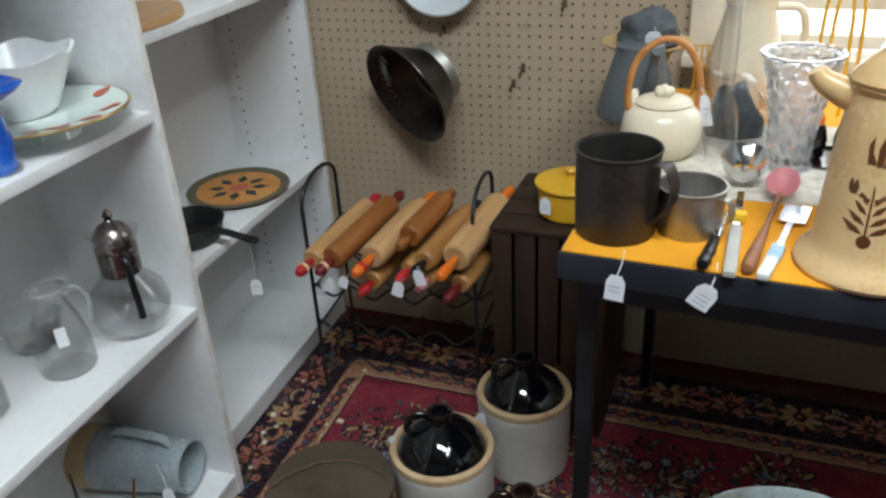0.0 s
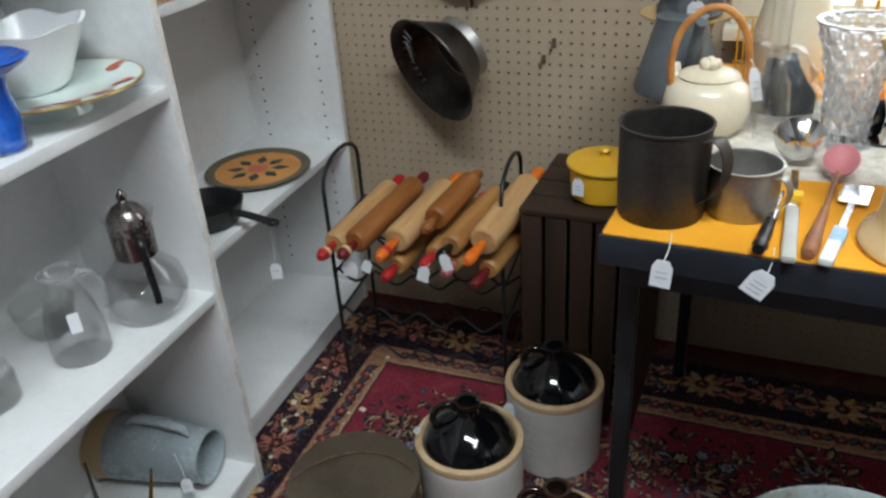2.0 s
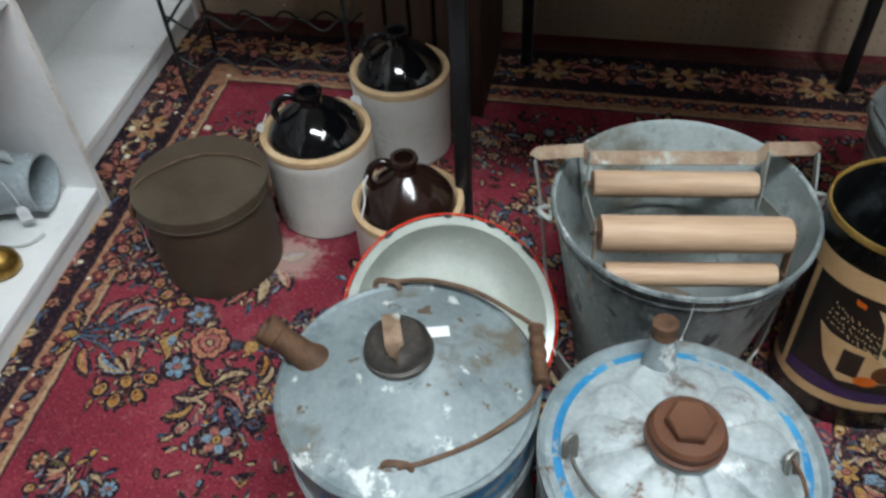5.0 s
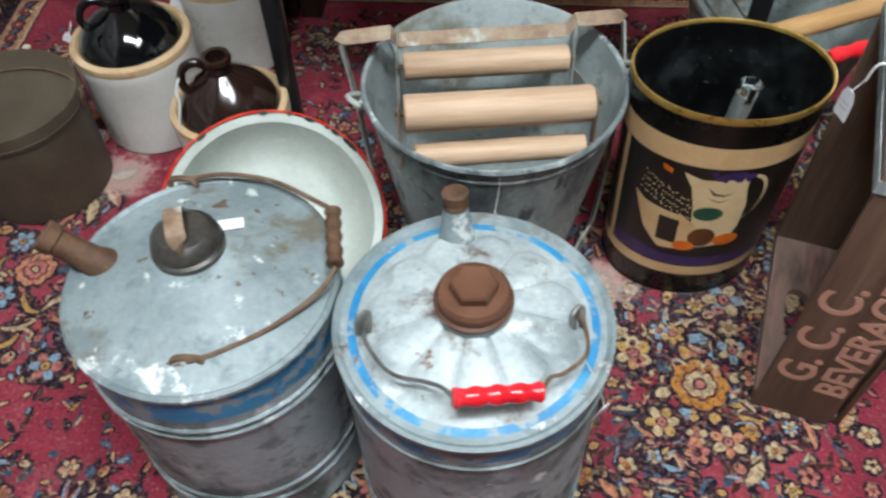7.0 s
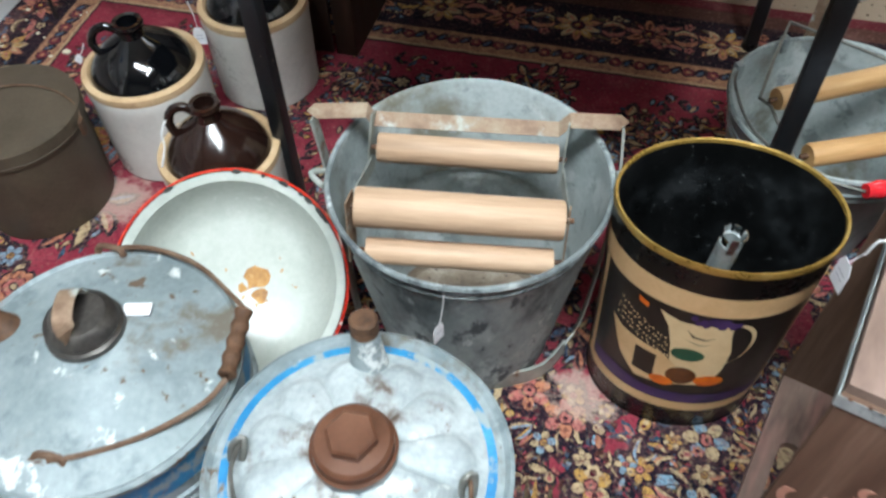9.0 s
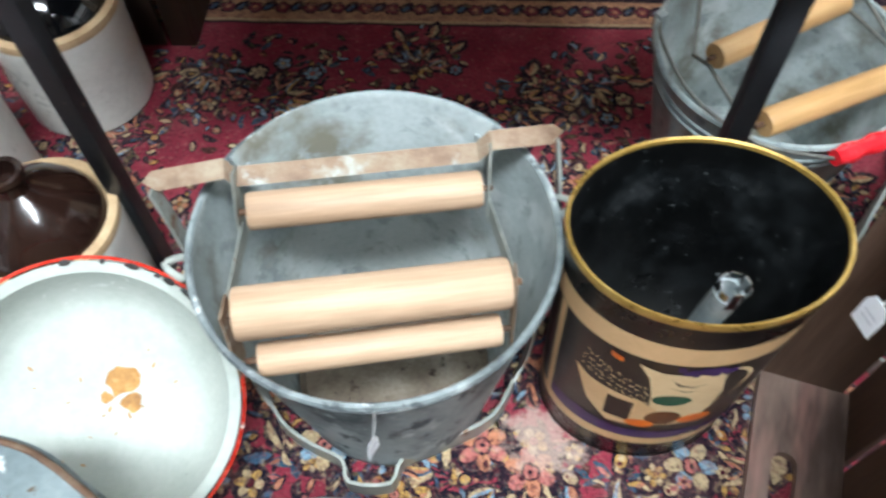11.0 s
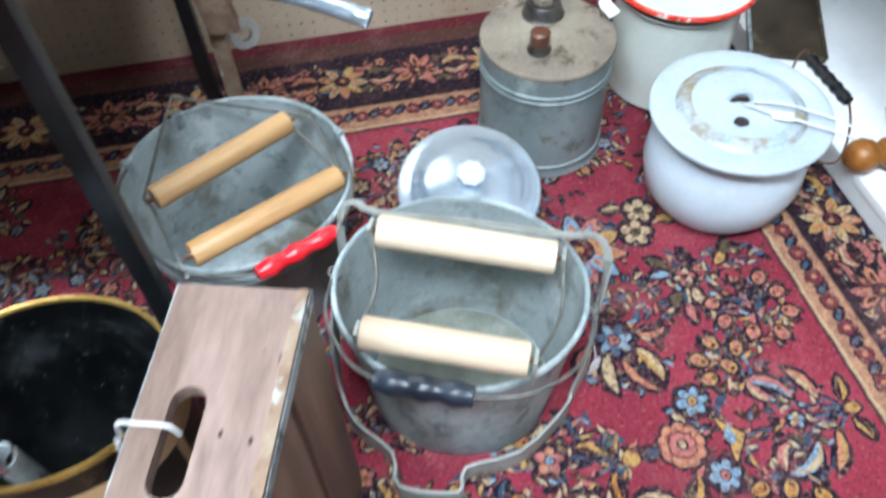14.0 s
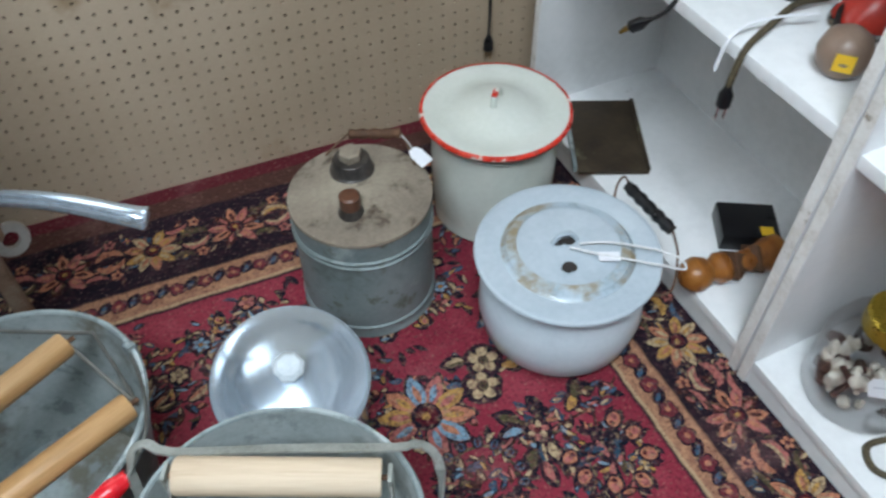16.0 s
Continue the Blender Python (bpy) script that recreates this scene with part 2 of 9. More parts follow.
M["darkbrown_paint"] = surface("dark_brown_paint", [rgb("231a15"), rgb("30251e")], 30, 180, (0.4, 0.5), 0, 0.06)
M["stoneware"] = surface("grey_white_stoneware", [rgb("b7b5b0"), rgb("c9c7c1"), rgb("d3d1cb")], 7, 120, (0.25, 0.4), 0, 0.05, [(rgb("9a948a"), 0.66, 0.78, 11)])
M["stone_rim"] = surface("buff_stoneware_rim", [rgb("a68a68"), rgb("bda07c"), rgb("cbb28e")], 22, 180, (0.4, 0.55), 0, 0.15)
M["black_glaze"] = surface("black_glaze", [rgb("060709"), rgb("0b0c0f")], 9, 90, (0.06, 0.14), 0, 0.03, coat=0.5)
M["brown_glaze"] = surface("brown_glaze", [rgb("150d0b"), rgb("21130f"), rgb("2d1b15")], 9, 90, (0.10, 0.2), 0, 0.03, coat=0.4)
M["olive_tin"] = surface("olive_drab_tin", [rgb("40372a"), rgb("50463a"), rgb("5d5344")], 8, 150, (0.45, 0.6), 0.2, 0.15, [(rgb("2f271d"), 0.64, 0.75, 10)])
M["enamel"] = surface("white_enamel", [rgb("c3c9cc"), rgb("cfd5d8"), rgb("d9dee0")], 6, 110, (0.10, 0.22), 0, 0.03, [(rgb("8a7863"), 0.66, 0.76, 14), (rgb("b4a68f"), 0.58, 0.74, 7)])
M["enamel_basin"] = surface("stained_white_enamel", [rgb("aaafa7"), rgb("b9beb6"), rgb("c5c8c2")], 6, 110, (0.15, 0.3), 0, 0.04, [(rgb("857660"), 0.60, 0.76, 7), (rgb("4b3524"), 0.72, 0.76, 26)])
M["enamel_cream"] = surface("cream_white_enamel", [rgb("c4c8be"), rgb("ced2c8"), rgb("d7dad2")], 5, 110, (0.12, 0.24), 0, 0.03)
M["enamel_white"] = surface("bluish_enamel", [rgb("bcc8d0"), rgb("c8d3da"), rgb("d2dbe1")], 6, 110, (0.10, 0.2), 0, 0.03, [(rgb("8a7863"), 0.72, 0.80, 12)])
M["enamel_blue"] = surface("bluish_white_enamel", [rgb("a6b2bb"), rgb("b3bec6"), rgb("bfc9d0")], 6, 110, (0.10, 0.2), 0, 0.03)
M["enamel_red"] = surface("red_enamel_edge", [rgb("b3261b"), rgb("cc3626"), rgb("d84a36")], 30, 150, (0.2, 0.35), 0, 0.08, [(rgb("d8d6cc"), 0.60, 0.66, 18), (rgb("3a2a22"), 0.64, 0.68, 40)])
M["chip"] = surface("bare_iron_chip", [rgb("23201e"), rgb("383330")], 40, 200, (0.6, 0.8), 0.2, 0.3)
M["old_stain"] = surface("rust_stain", [rgb("8a5a22"), rgb("ad7a37"), rgb("c19a5c")], 45, 200, (0.5, 0.7), 0, 0.1)
M["dust_ring"] = surface("dirt_on_enamel", [rgb("9fb0ba"), rgb("adbcc6"), rgb("b8c4cb")], 14, 160, (0.2, 0.4), 0, 0.05, [(rgb("8f8268"), 0.44, 0.64, 13)])
M["aluminium"] = surface("polished_aluminium", [rgb("b9c9d8"), rgb("c3d2df"), rgb("cbd8e4")], 3, 160, (0.17, 0.25), 0.74, 0.0)
M["alu_dull"] = surface("dull_aluminium", [rgb("93908a"), rgb("aaa8a3"), rgb("bbb9b5")], 10, 160, (0.35, 0.5), 0.9, 0.08)
M["dark_tin"] = surface("dark_tarnished_tin", [rgb("3a3735"), rgb("4d4946"), rgb("5e5a56")], 8, 140, (0.4, 0.58), 0.75, 0.12, [(rgb("5b4633"), 0.66, 0.8, 8)])
M["dark_pan"] = surface("blackened_tin", [rgb("2a2725"), rgb("3d3936"), rgb("55504c")], 14, 160, (0.25, 0.45), 0.85, 0.1)
M["chrome"] = surface("chrome", [rgb("c9cacb"), rgb("d9dadb")], 12, 200, (0.10, 0.2), 1.0, 0.03)
M["gcan_top"] = surface("rust_dusted_can_top", [rgb("70665a"), rgb("8b8071"), rgb("a09684")], 12, 160, (0.6, 0.8), 0.2, 0.25, [(rgb("4a3c2e"), 0.55, 0.68, 14)])
M["brass"] = surface("old_brass", [rgb("6e5524"), rgb("94753a"), rgb("b0904f")], 30, 200, (0.3, 0.45), 0.9, 0.1)
M["gunmetal"] = surface("gunmetal", [rgb("454240"), rgb("5b5754"), rgb("706b66")], 30, 200, (0.35, 0.5), 0.8, 0.12)
M["paper"] = surface("white_card", [rgb("dfe0e4"), rgb("e9eaee")], 60, 300, (0.7, 0.85), 0, 0.05)
M["ink"] = surface("grey_ink", [rgb("a9abb4"), rgb("b9bbc2")], 60, 300, (0.7, 0.8), 0, 0.0)
M["string"] = surface("white_string", [rgb("d0d0d0"), rgb("e2e2e2")], 80, 400, (0.8, 0.9), 0, 0.1)
M["yellow_sticker"] = surface("yellow_sticker", [rgb("e3b51e"), rgb("efc42c")], 60, 200, (0.5, 0.6), 0, 0.03)
M["orange_cloth"] = surface("orange_yellow_felt", [rgb("d58f14"), rgb("e49c1c"), rgb("eda62c")], 8, 500, (0.8, 0.95), 0, 0.2)
M["navy_paint"] = surface("dark_navy_table_edge", [rgb("14181f"), rgb("1b2029"), rgb("242a33")], 14, 200, (0.45, 0.6), 0, 0.12)
M["pot_tan"] = surface("tan_glazed_stoneware", [rgb("cda874"), rgb("d9b684"), rgb("dfbf8f")], 5, 120, (0.22, 0.32), 0, 0.03)
M["pot_brown"] = surface("brown_stencil", [rgb("5a3820"), rgb("6d4527")], 40, 200, (0.3, 0.45), 0, 0.03)
M["cream_glaze"] = surface("cream_glaze", [rgb("d8cbb0"), rgb("e6dcc6")], 6, 120, (0.15, 0.28), 0, 0.03)
M["cane"] = surface("bent_cane", [rgb("a0622a"), rgb("bb7a3b"), rgb("cf9452")], 40, 200, (0.4, 0.55), 0, 0.15)
M["yellow_enamel"] = surface("yellow_enamel", [rgb("d49c18"), rgb("e0ab26"), rgb("e7b63a")], 8, 140, (0.25, 0.4), 0, 0.05)
M["pink_wood"] = surface("pink_painted_wood", [rgb("b36b70"), rgb("c97f84")], 20, 200, (0.45, 0.6), 0, 0.1)
M["red_wood"] = wood("reddish_handle_wood", rgb("7a4a30"), rgb("96603f"), rgb("aa7450"), 1, 90)
M["white_plastic"] = surface("white_handle", [rgb("d4d3cc"), rgb("e3e2dc")], 30, 200, (0.35, 0.5), 0, 0.05)
M["grey_plastic"] = surface("grey_handle", [rgb("a7a49c"), rgb("b8b6ae")], 30, 200, (0.4, 0.5), 0, 0.05)
M["blue_print"] = surface("blue_printed_handle", [rgb("5f93bd"), rgb("b9d3e2")], 60, 200, (0.35, 0.5), 0, 0.05)
M["black_plastic"] = surface("black_plastic", [rgb("0b0b0d"), rgb("151518")], 30, 200, (0.25, 0.4), 0, 0.05)
M["navy_wood"] = surface("blue_black_grip", [rgb("10151d"), rgb("1a222d"), rgb("2b3441")], 30, 200, (0.3, 0.45), 0, 0.1)
M["grey_enamel"] = surface("grey_blue_enamel", [rgb("8b969b"), rgb("9ca7ab"), rgb("acb6b9")], 8, 140, (0.2, 0.35), 0, 0.05, [(rgb("6a635a"), 0.68, 0.78, 12)])
M["buff_enamel"] = surface("buff_base", [rgb("b49d72"), rgb("c4ae84")], 14, 140, (0.35, 0.5), 0, 0.08)
M["silver"] = surface("tarnished_silver", [rgb("5d5653"), rgb("7b7370"), rgb("a09a97")], 25, 200, (0.18, 0.32), 0.95, 0.06)
M["milk_glass"] = surface("milk_glass", [rgb("e3e6e8"), rgb("eef0f1")], 10, 120, (0.15, 0.25), 0, 0.25)
M["plate_green"] = surface("pale_green_plate", [rgb("cfdcd4"), rgb("dbe6df")], 8, 140, (0.12, 0.2), 0, 0.03)
M["coral_print"] = surface("coral_flower_print", [rgb("a84a32"), rgb("cc6242")], 40, 180, (0.3, 0.4), 0, 0.03)
M["blue_glass"] = surface("cobalt_glass", [rgb("0f3f9c"), rgb("1d5cc4"), rgb("3b7bd8")], 18, 120, (0.06, 0.12), 0, 0.04, coat=0.6)
M["star_tan"] = surface("orange_clay", [rgb("b97a3a"), rgb("cb8c49"), rgb("d79b5a")], 16, 220, (0.55, 0.7), 0, 0.15)
M["star_rim"] = surface("olive_grey_glaze", [rgb("544e3d"), rgb("6b6450")], 24, 220, (0.5, 0.65), 0, 0.15)
M["star_dark"] = surface("dark_green_glaze", [rgb("23302f"), rgb("34413e")], 24, 220, (0.5, 0.65), 0, 0.1)
M["old_tray"] = surface("dark_patinated_plate", [rgb("2a2118"), rgb("3d3224"), rgb("524737")], 14, 160, (0.5, 0.7), 0.2, 0.3, [(rgb("6c6a52"), 0.60, 0.72, 12)])
M["turned_wood"] = wood("varnished_turned_wood", rgb("5e3414"), rgb("84501f"), rgb("a26a2e"), 0, 60, (0.25, 0.4))
M["bone"] = surface("weathered_white_bits", [rgb("a89f90"), rgb("c9c2b4"), rgb("dcd7cb")], 50, 260, (0.6, 0.8), 0, 0.3)
M["dark_bits"] = surface("dark_bits", [rgb("2c1d16"), rgb("4a3126")], 50, 260, (0.6, 0.8), 0, 0.3)
M["gold_lid"] = surface("gold_lacquered_lid", [rgb("9c8428"), rgb("b69d3c"), rgb("c9b255")], 20, 200, (0.25, 0.35), 0.8, 0.05)
M["cord"] = surface("black_cord", [rgb("121112"), rgb("201f1f")], 60, 300, (0.5, 0.7), 0, 0.2)
M["cloth_cord"] = surface("braided_cloth_cord", [rgb("2a241a"), rgb("4b422f"), rgb("6b6046")], 220, 500, (0.7, 0.9), 0, 0.4)
M["red_plastic"] = surface("red_enamelled_metal", [rgb("a5281c"), rgb("bd3526")], 20, 200, (0.25, 0.4), 0, 0.05)
M["taupe"] = surface("taupe_ball", [rgb("7a6455"), rgb("8d7767")], 16, 200, (0.3, 0.45), 0, 0.05)
M["grey_cloth"] = surface("grey_felt_cloth", [rgb("3f4245"), rgb("4d5154"), rgb("5a5e61")], 20, 400, (0.85, 0.95), 0, 0.3)
M["window_paint"] = surface("cream_window_paint", [rgb("cfc6b2"), rgb("ddd6c5"), rgb("e6e0d2")], 8, 160, (0.4, 0.55), 0, 0.08)
M["wicker"] = surface("straw_hat_brim", [rgb("a98a5c"), rgb("c0a273")], 30, 300, (0.7, 0.85), 0, 0.3)
M["residue"] = surface("brown_dried_residue", [rgb("5a4c3e"), rgb("77695a"), rgb("938a7c")], 18, 180, (0.6, 0.8), 0, 0.2, [(rgb("3d2e22"), 0.60, 0.68, 40)])
M["lime_stain"] = surface("olive_lime_stain", [rgb("5c5d50"), rgb("74766a"), rgb("8a8d84")], 22, 180, (0.5, 0.7), 0.1, 0.15)
M["pewter"] = surface("dark_grey_enamel", [rgb("4f5457"), rgb("5d6265"), rgb("6b7073")], 9, 140, (0.3, 0.45), 0, 0.05)
M["crumb"] = surface("pale_crumb", [rgb("cdc4a8"), rgb("ded7c2")], 60, 300, (0.8, 0.9), 0, 0.3)
M["letter"] = surface("faded_pink_stencil", [rgb("b07f6c"), rgb("c3937f")], 60, 300, (0.6, 0.75), 0, 0.1)
M["clear_glass"] = glass("clear_glass", (0.99, 0.99, 0.99, 1), 0.02, 1.5)
M["smoky_glass"] = glass("smoky_glass", (0.95, 0.955, 0.945, 1), 0.03, 1.5)
M["bag"] = glass("clear_plastic_bag", (0.93, 0.94, 0.95, 1), 0.15, 1.4)
M["frosted_knob"] = surface("milky_pressed_glass", [rgb("c3ccd2"), rgb("d2dade"), rgb("dfe5e8")], 40, 160, (0.08, 0.2), 0, 0.05, coat=0.5)
M["crystal"] = glass("cut_crystal", (0.95, 0.97, 1, 1), 0.04, 1.52, True)


def carpet_pile(k, c):
    """Wear, dust, pale blotches and wool pile over a carpet colour."""
    p = k.add("ShaderNodeNewGeometry").outputs["Position"]
    worn = k.noise(p, 6.5, 5.0, 0.7)
    c = k.mix(k.math("MULTIPLY", k.step(worn, 0.52, 0.80), 0.30), c, rgb("a87f7c"))
    c = k.mix(k.math("MULTIPLY", k.step(k.noise(p, 70.0, 4.0, 0.75), 0.45, 0.72), 0.22), c, rgb("6a3a40"))
    c = k.mix(k.math("MULTIPLY", k.step(k.noise(p, 210.0, 2.0, 0.6), 0.52, 0.66), 0.55), c, rgb("2c1820"))
    c = k.mix(k.math("MULTIPLY", k.step(k.noise(p, 150.0, 2.0, 0.6), 0.58, 0.70), 0.30), c, rgb("a88a78"))
    # pale blotches; brightly lit carpet is painted in beside jugs and large bucket
    for px, py, reach in ((0.967, 0.813, 0.060), (1.150, 0.655, 0.075), (-0.306, 1.141, 0.075), (0.560, 0.905, 0.060)):
        far = k.vec("DISTANCE", p, (px, py, 0.0)).outputs["Value"]
        far = k.math("ADD", far, k.math("MULTIPLY", k.math("SUBTRACT", k.noise(p, 30.0, 4.0, 0.7), 0.5), 0.16))
        c = k.mix(k.math("MULTIPLY", k.step(far, reach, reach * 0.4), 0.62), c, rgb("b9a296"))
    pile = k.noise(p, 900.0, 1.0)
    tuft = k.noise(p, 260.0, 2.0, 0.7)
    c = k.mix(0.45, c, k.ramp(k.math("ADD", k.math("MULTIPLY", pile, 0.5), k.math("MULTIPLY", tuft, 0.5)), [(0.3, (0.2, 0.2, 0.2)), (0.7, (0.85, 0.85, 0.85))]), "OVERLAY")
    k.put(k.bsdf.inputs["Base Color"], c)
    k.put(k.bsdf.inputs["Roughness"], 0.95)
    k.put(k.bsdf.inputs["Specular IOR Level"], 0.15)
    k.bump(k.math("ADD", pile, k.math("MULTIPLY", k.noise(p, 160.0, 2.0), 0.8)), 0.5, 0.003)
    return k.m


def rug_material():
    """The ground of the carpet: a red field, tan guard stripes and dark borders along the shelves and the wall."""
    k = Nodes("persian_carpet")
    p = k.coords()
    wob = k.add("ShaderNodeTexNoise", {"Vector": p, "Scale": 30.0, "Detail": 3.0}).outputs["Color"]
    q = k.vec("ADD", p, k.vec("SCALE", k.vec("SUBTRACT", wob, (0.5, 0.5, 0.5)).outputs[0], 0.008).outputs[0]).outputs[0]
    sep = k.add("ShaderNodeSeparateXYZ", {0: q}).outputs
    x, y = sep[0], sep[1]
    c = k.ramp(k.noise(p, 3.0, 4.0, 0.6), [(0.3, rgb("6c2231")), (0.5, rgb("842c3b")), (0.7, rgb("963f4b"))])
    c = k.mix(k.math("MULTIPLY", k.step(k.noise(p, 16.0, 4.0, 0.7), 0.50, 0.72), 0.35), c, rgb("a8565f"))
    b = k.ramp(k.noise(p, 9.0, 3.0), [(0.35, rgb("14121c")), (0.65, rgb("241a24"))])
    g = k.ramp(k.noise(p, 60.0, 2.0), [(0.35, rgb("8c6450")), (0.65, rgb("b08464"))])

    def band(side_x_hi, side_x_lo, back):
        m = k.math("MAXIMUM", k.step(x, side_x_hi - 0.003, side_x_hi + 0.003), k.step(x, side_x_lo + 0.003, side_x_lo - 0.003))
        line = k.math("ADD", y, k.math("MULTIPLY", x, 0.045))
        return k.math("MAXIMUM", m, k.step(line, back - 0.003, back + 0.003))

    for hi, lo, back, layer in ((1.704, -0.632, 1.680, rgb("1d1a22")), (1.709, -0.637, 1.686, rgb("b79a78")), (1.715, -0.643, 1.692, g), (1.768, -0.692, 1.750, rgb("1d1a22")), (1.773, -0.698, 1.757, b),
                                (2.1, -1.1, 1.905, rgb("1d1a22")), (2.1, -1.1, 1.911, rgb("4e342c")), (2.1, -1.1, 1.955, rgb("5b2028"))):
        c = k.mix(band(hi, lo, back), c, layer)
    return carpet_pile(k, c)


def yarn_material():
    k = Nodes("dyed_wool_motifs")
    a = k.add("ShaderNodeAttribute")
    a.attribute_name = "dye"
    p = k.coords()
    stray = k.ramp(k.noise(p, 95.0, 1.0), [(0.36, rgb("10131f")), (0.44, rgb("52202a")), (0.50, rgb("7e4a40")), (0.56, rgb("2a3c50")), (0.62, rgb("a08866"))])
    c = k.mix(k.math("MULTIPLY", k.step(k.noise(k.vec("ADD", p, (4.2, 1.3, 0)).outputs[0], 130.0, 3.0, 0.65), 0.45, 0.60), 0.55), a.outputs["Color"], stray)
    return carpet_pile(k, c)


M["yarn"] = yarn_material()
M["rug"] = rug_material()


# ---- mesh helpers ----
def finish(bm, sharp=38):
    bmesh.ops.recalc_face_normals(bm, faces=bm.faces[:])
    for f in bm.faces:
        f.smooth = True
    for e in bm.edges:
        if len(e.link_faces) == 2 and e.calc_face_angle(0) > radians(sharp):
            e.smooth = False


def part(name, bm, material, parent=None, label="", m=None, sharp=38):
    """Links a bmesh as one mesh object under a thing or a part."""
    if m is not None:
        bm.transform(m)
    finish(bm, sharp)
    me = bpy.data.meshes.new(name)
    bm.to_mesh(me)
    bm.free()
    me.materials.append(M[material] if isinstance(material, str) else material)
    ob = new(name, me)
    if parent:
        ob.parent = parent
    if label:
        ob["label"] = label
    return ob


def thing(name, label, category, m=None, group="", kind=""):
    ob = tagged(new(name), label, category, group, kind)
    ob.empty_display_size = 0.05
    if m is not None:
        ob.matrix_world = m
    return ob


def structure(name, bm, material, m=None):
    return tagged(part(name, bm, material, None, "", m), kind="structure")


def box(sx, sy, sz, at=(0, 0, 0), rot=(0, 0, 0), bevel=0.0, bm=None, seg=2):
    """A block with its centre at `at`."""
    out = bm or bmesh.new()
    one = bmesh.new()
    bmesh.ops.create_cube(one, size=1.0)
    one.transform(Matrix.Diagonal((sx, sy, sz, 1)))
    if bevel:
        bmesh.ops.bevel(one, geom=one.edges[:], offset=bevel, segments=seg, affect="EDGES", profile=0.6)
    one.transform(pose(*at, *rot))
    me = bpy.data.meshes.new("tmp")
    one.to_mesh(me)
    one.free()
    out.from_mesh(me)
    bpy.data.meshes.remove(me)
    return out


def slab(x0, x1, y0, y1, z0, z1, bevel=0.0, bm=None):
    return box(x1 - x0, y1 - y0, z1 - z0, ((x0 + x1) / 2, (y0 + y1) / 2, (z0 + z1) / 2), (0, 0, 0), bevel, bm)


def lathe(profile, seg=56, ax=1.0, ay=1.0, closed=False, bm=None, dent=0.0):
    """Turns (radius, height) pairs round z; a radius of 0 closes the end. ax, ay make it oval; dent roughens the round."""
    bm = bm or bmesh.new()
    rings = []
    for r, z in profile:
        if r <= 1e-6:
            rings.append([bm.verts.new((0, 0, z))])
        else:
            ring = []
            for i in range(seg):
                a = 2 * math.pi * i / seg
                rr = r * (1 + dent * noise.noise((math.cos(a) * 1.7, math.sin(a) * 1.7, z * 9)))
                ring.append(bm.verts.new((rr * ax * math.cos(a), rr * ay * math.sin(a), z)))
            rings.append(ring)
    pairs = list(zip(rings, rings[1:]))
    if closed:
        pairs.append((rings[-1], rings[0]))
    for a, b in pairs:
        if len(a) == 1 and len(b) == 1:
            continue
        for i in range(seg):
            j = (i + 1) % seg
            if len(a) == 1:
                bm.faces.new((a[0], b[i], b[j]))
            elif len(b) == 1:
                bm.faces.new((a[i], b[0], a[j]))
            else:
                bm.faces.new((a[i], b[i], b[j], a[j]))
    return bm


def smooth_path(points, n=6, ring=False):
    """A Catmull-Rom curve through the points."""
    pts = [Vector(p) for p in points]
    out = []
    count = len(pts) if ring else len(pts) - 1
    for i in range(count):
        if ring:
            p0, p1, p2, p3 = (pts[(i + k) % len(pts)] for k in (-1, 0, 1, 2))
        else:
            p0, p1, p2, p3 = pts[max(i - 1, 0)], pts[i], pts[i + 1], pts[min(i + 2, len(pts) - 1)]
        for s in range(n):
            t = s / n
            out.append(0.5 * ((2 * p1) + (p2 - p0) * t + (2 * p0 - 5 * p1 + 4 * p2 - p3) * t * t + (3 * p1 - p0 - 3 * p2 + p3) * t ** 3))
    if not ring:
        out.append(pts[-1])
    return out


def sweep(points, r, seg=8, ring=False, flat=None, up=(0, 0, 1), bm=None):
    """A rod of radius r (a number, or one for each point) along the points; flat = (width, thickness) makes it a strap whose width lies across up."""
    bm = bm or bmesh.new()
    pts = [Vector(p) for p in points]
    n = len(pts)
    rings, side = [], None
    for i, p in enumerate(pts):
        a = pts[(i - 1) % n] if (ring or i > 0) else p
        b = pts[(i + 1) % n] if (ring or i < n - 1) else p
        d = (b - a).normalized() if (b - a).length > 1e-9 else Vector((0, 0, 1))
        if flat:
            side = d.cross(Vector(up))
            side = side.normalized() if side.length > 1e-4 else Vector((1, 0, 0))
        elif side is None:
            side = d.cross(Vector((0.31, 0.2, 0.93))).normalized()
        else:
            side = (side - d * side.dot(d)).normalized()
        top = side.cross(d).normalized()
        if flat:
            w, t = flat[0] / 2, flat[1] / 2
            rings.append([bm.verts.new(p + side * u + top * v) for u, v in ((-w, -t), (w, -t), (w, t), (-w, t))])
        else:
            rr = r[i] if isinstance(r, (list, tuple)) else r
            rings.append([bm.verts.new(p + side * (rr * math.cos(2 * math.pi * k / seg)) + top * (rr * math.sin(2 * math.pi * k / seg))) for k in range(seg)])
    m = len(rings[0])
    for a, b in list(zip(rings, rings[1:])) + ([(rings[-1], rings[0])] if ring else []):
        for k in range(m):
            bm.faces.new((a[k], a[(k + 1) % m], b[(k + 1) % m], b[k]))
    if not ring:
        bm.faces.new(rings[0][::-1])
        bm.faces.new(rings[-1])
    return bm


def along(a, b):
    """A pose at a whose z axis points to b, and the distance."""
    a, b = Vector(a), Vector(b)
    d = b - a
    return Matrix.Translation(a) @ d.to_track_quat("Z", "Y").to_matrix().to_4x4(), d.length


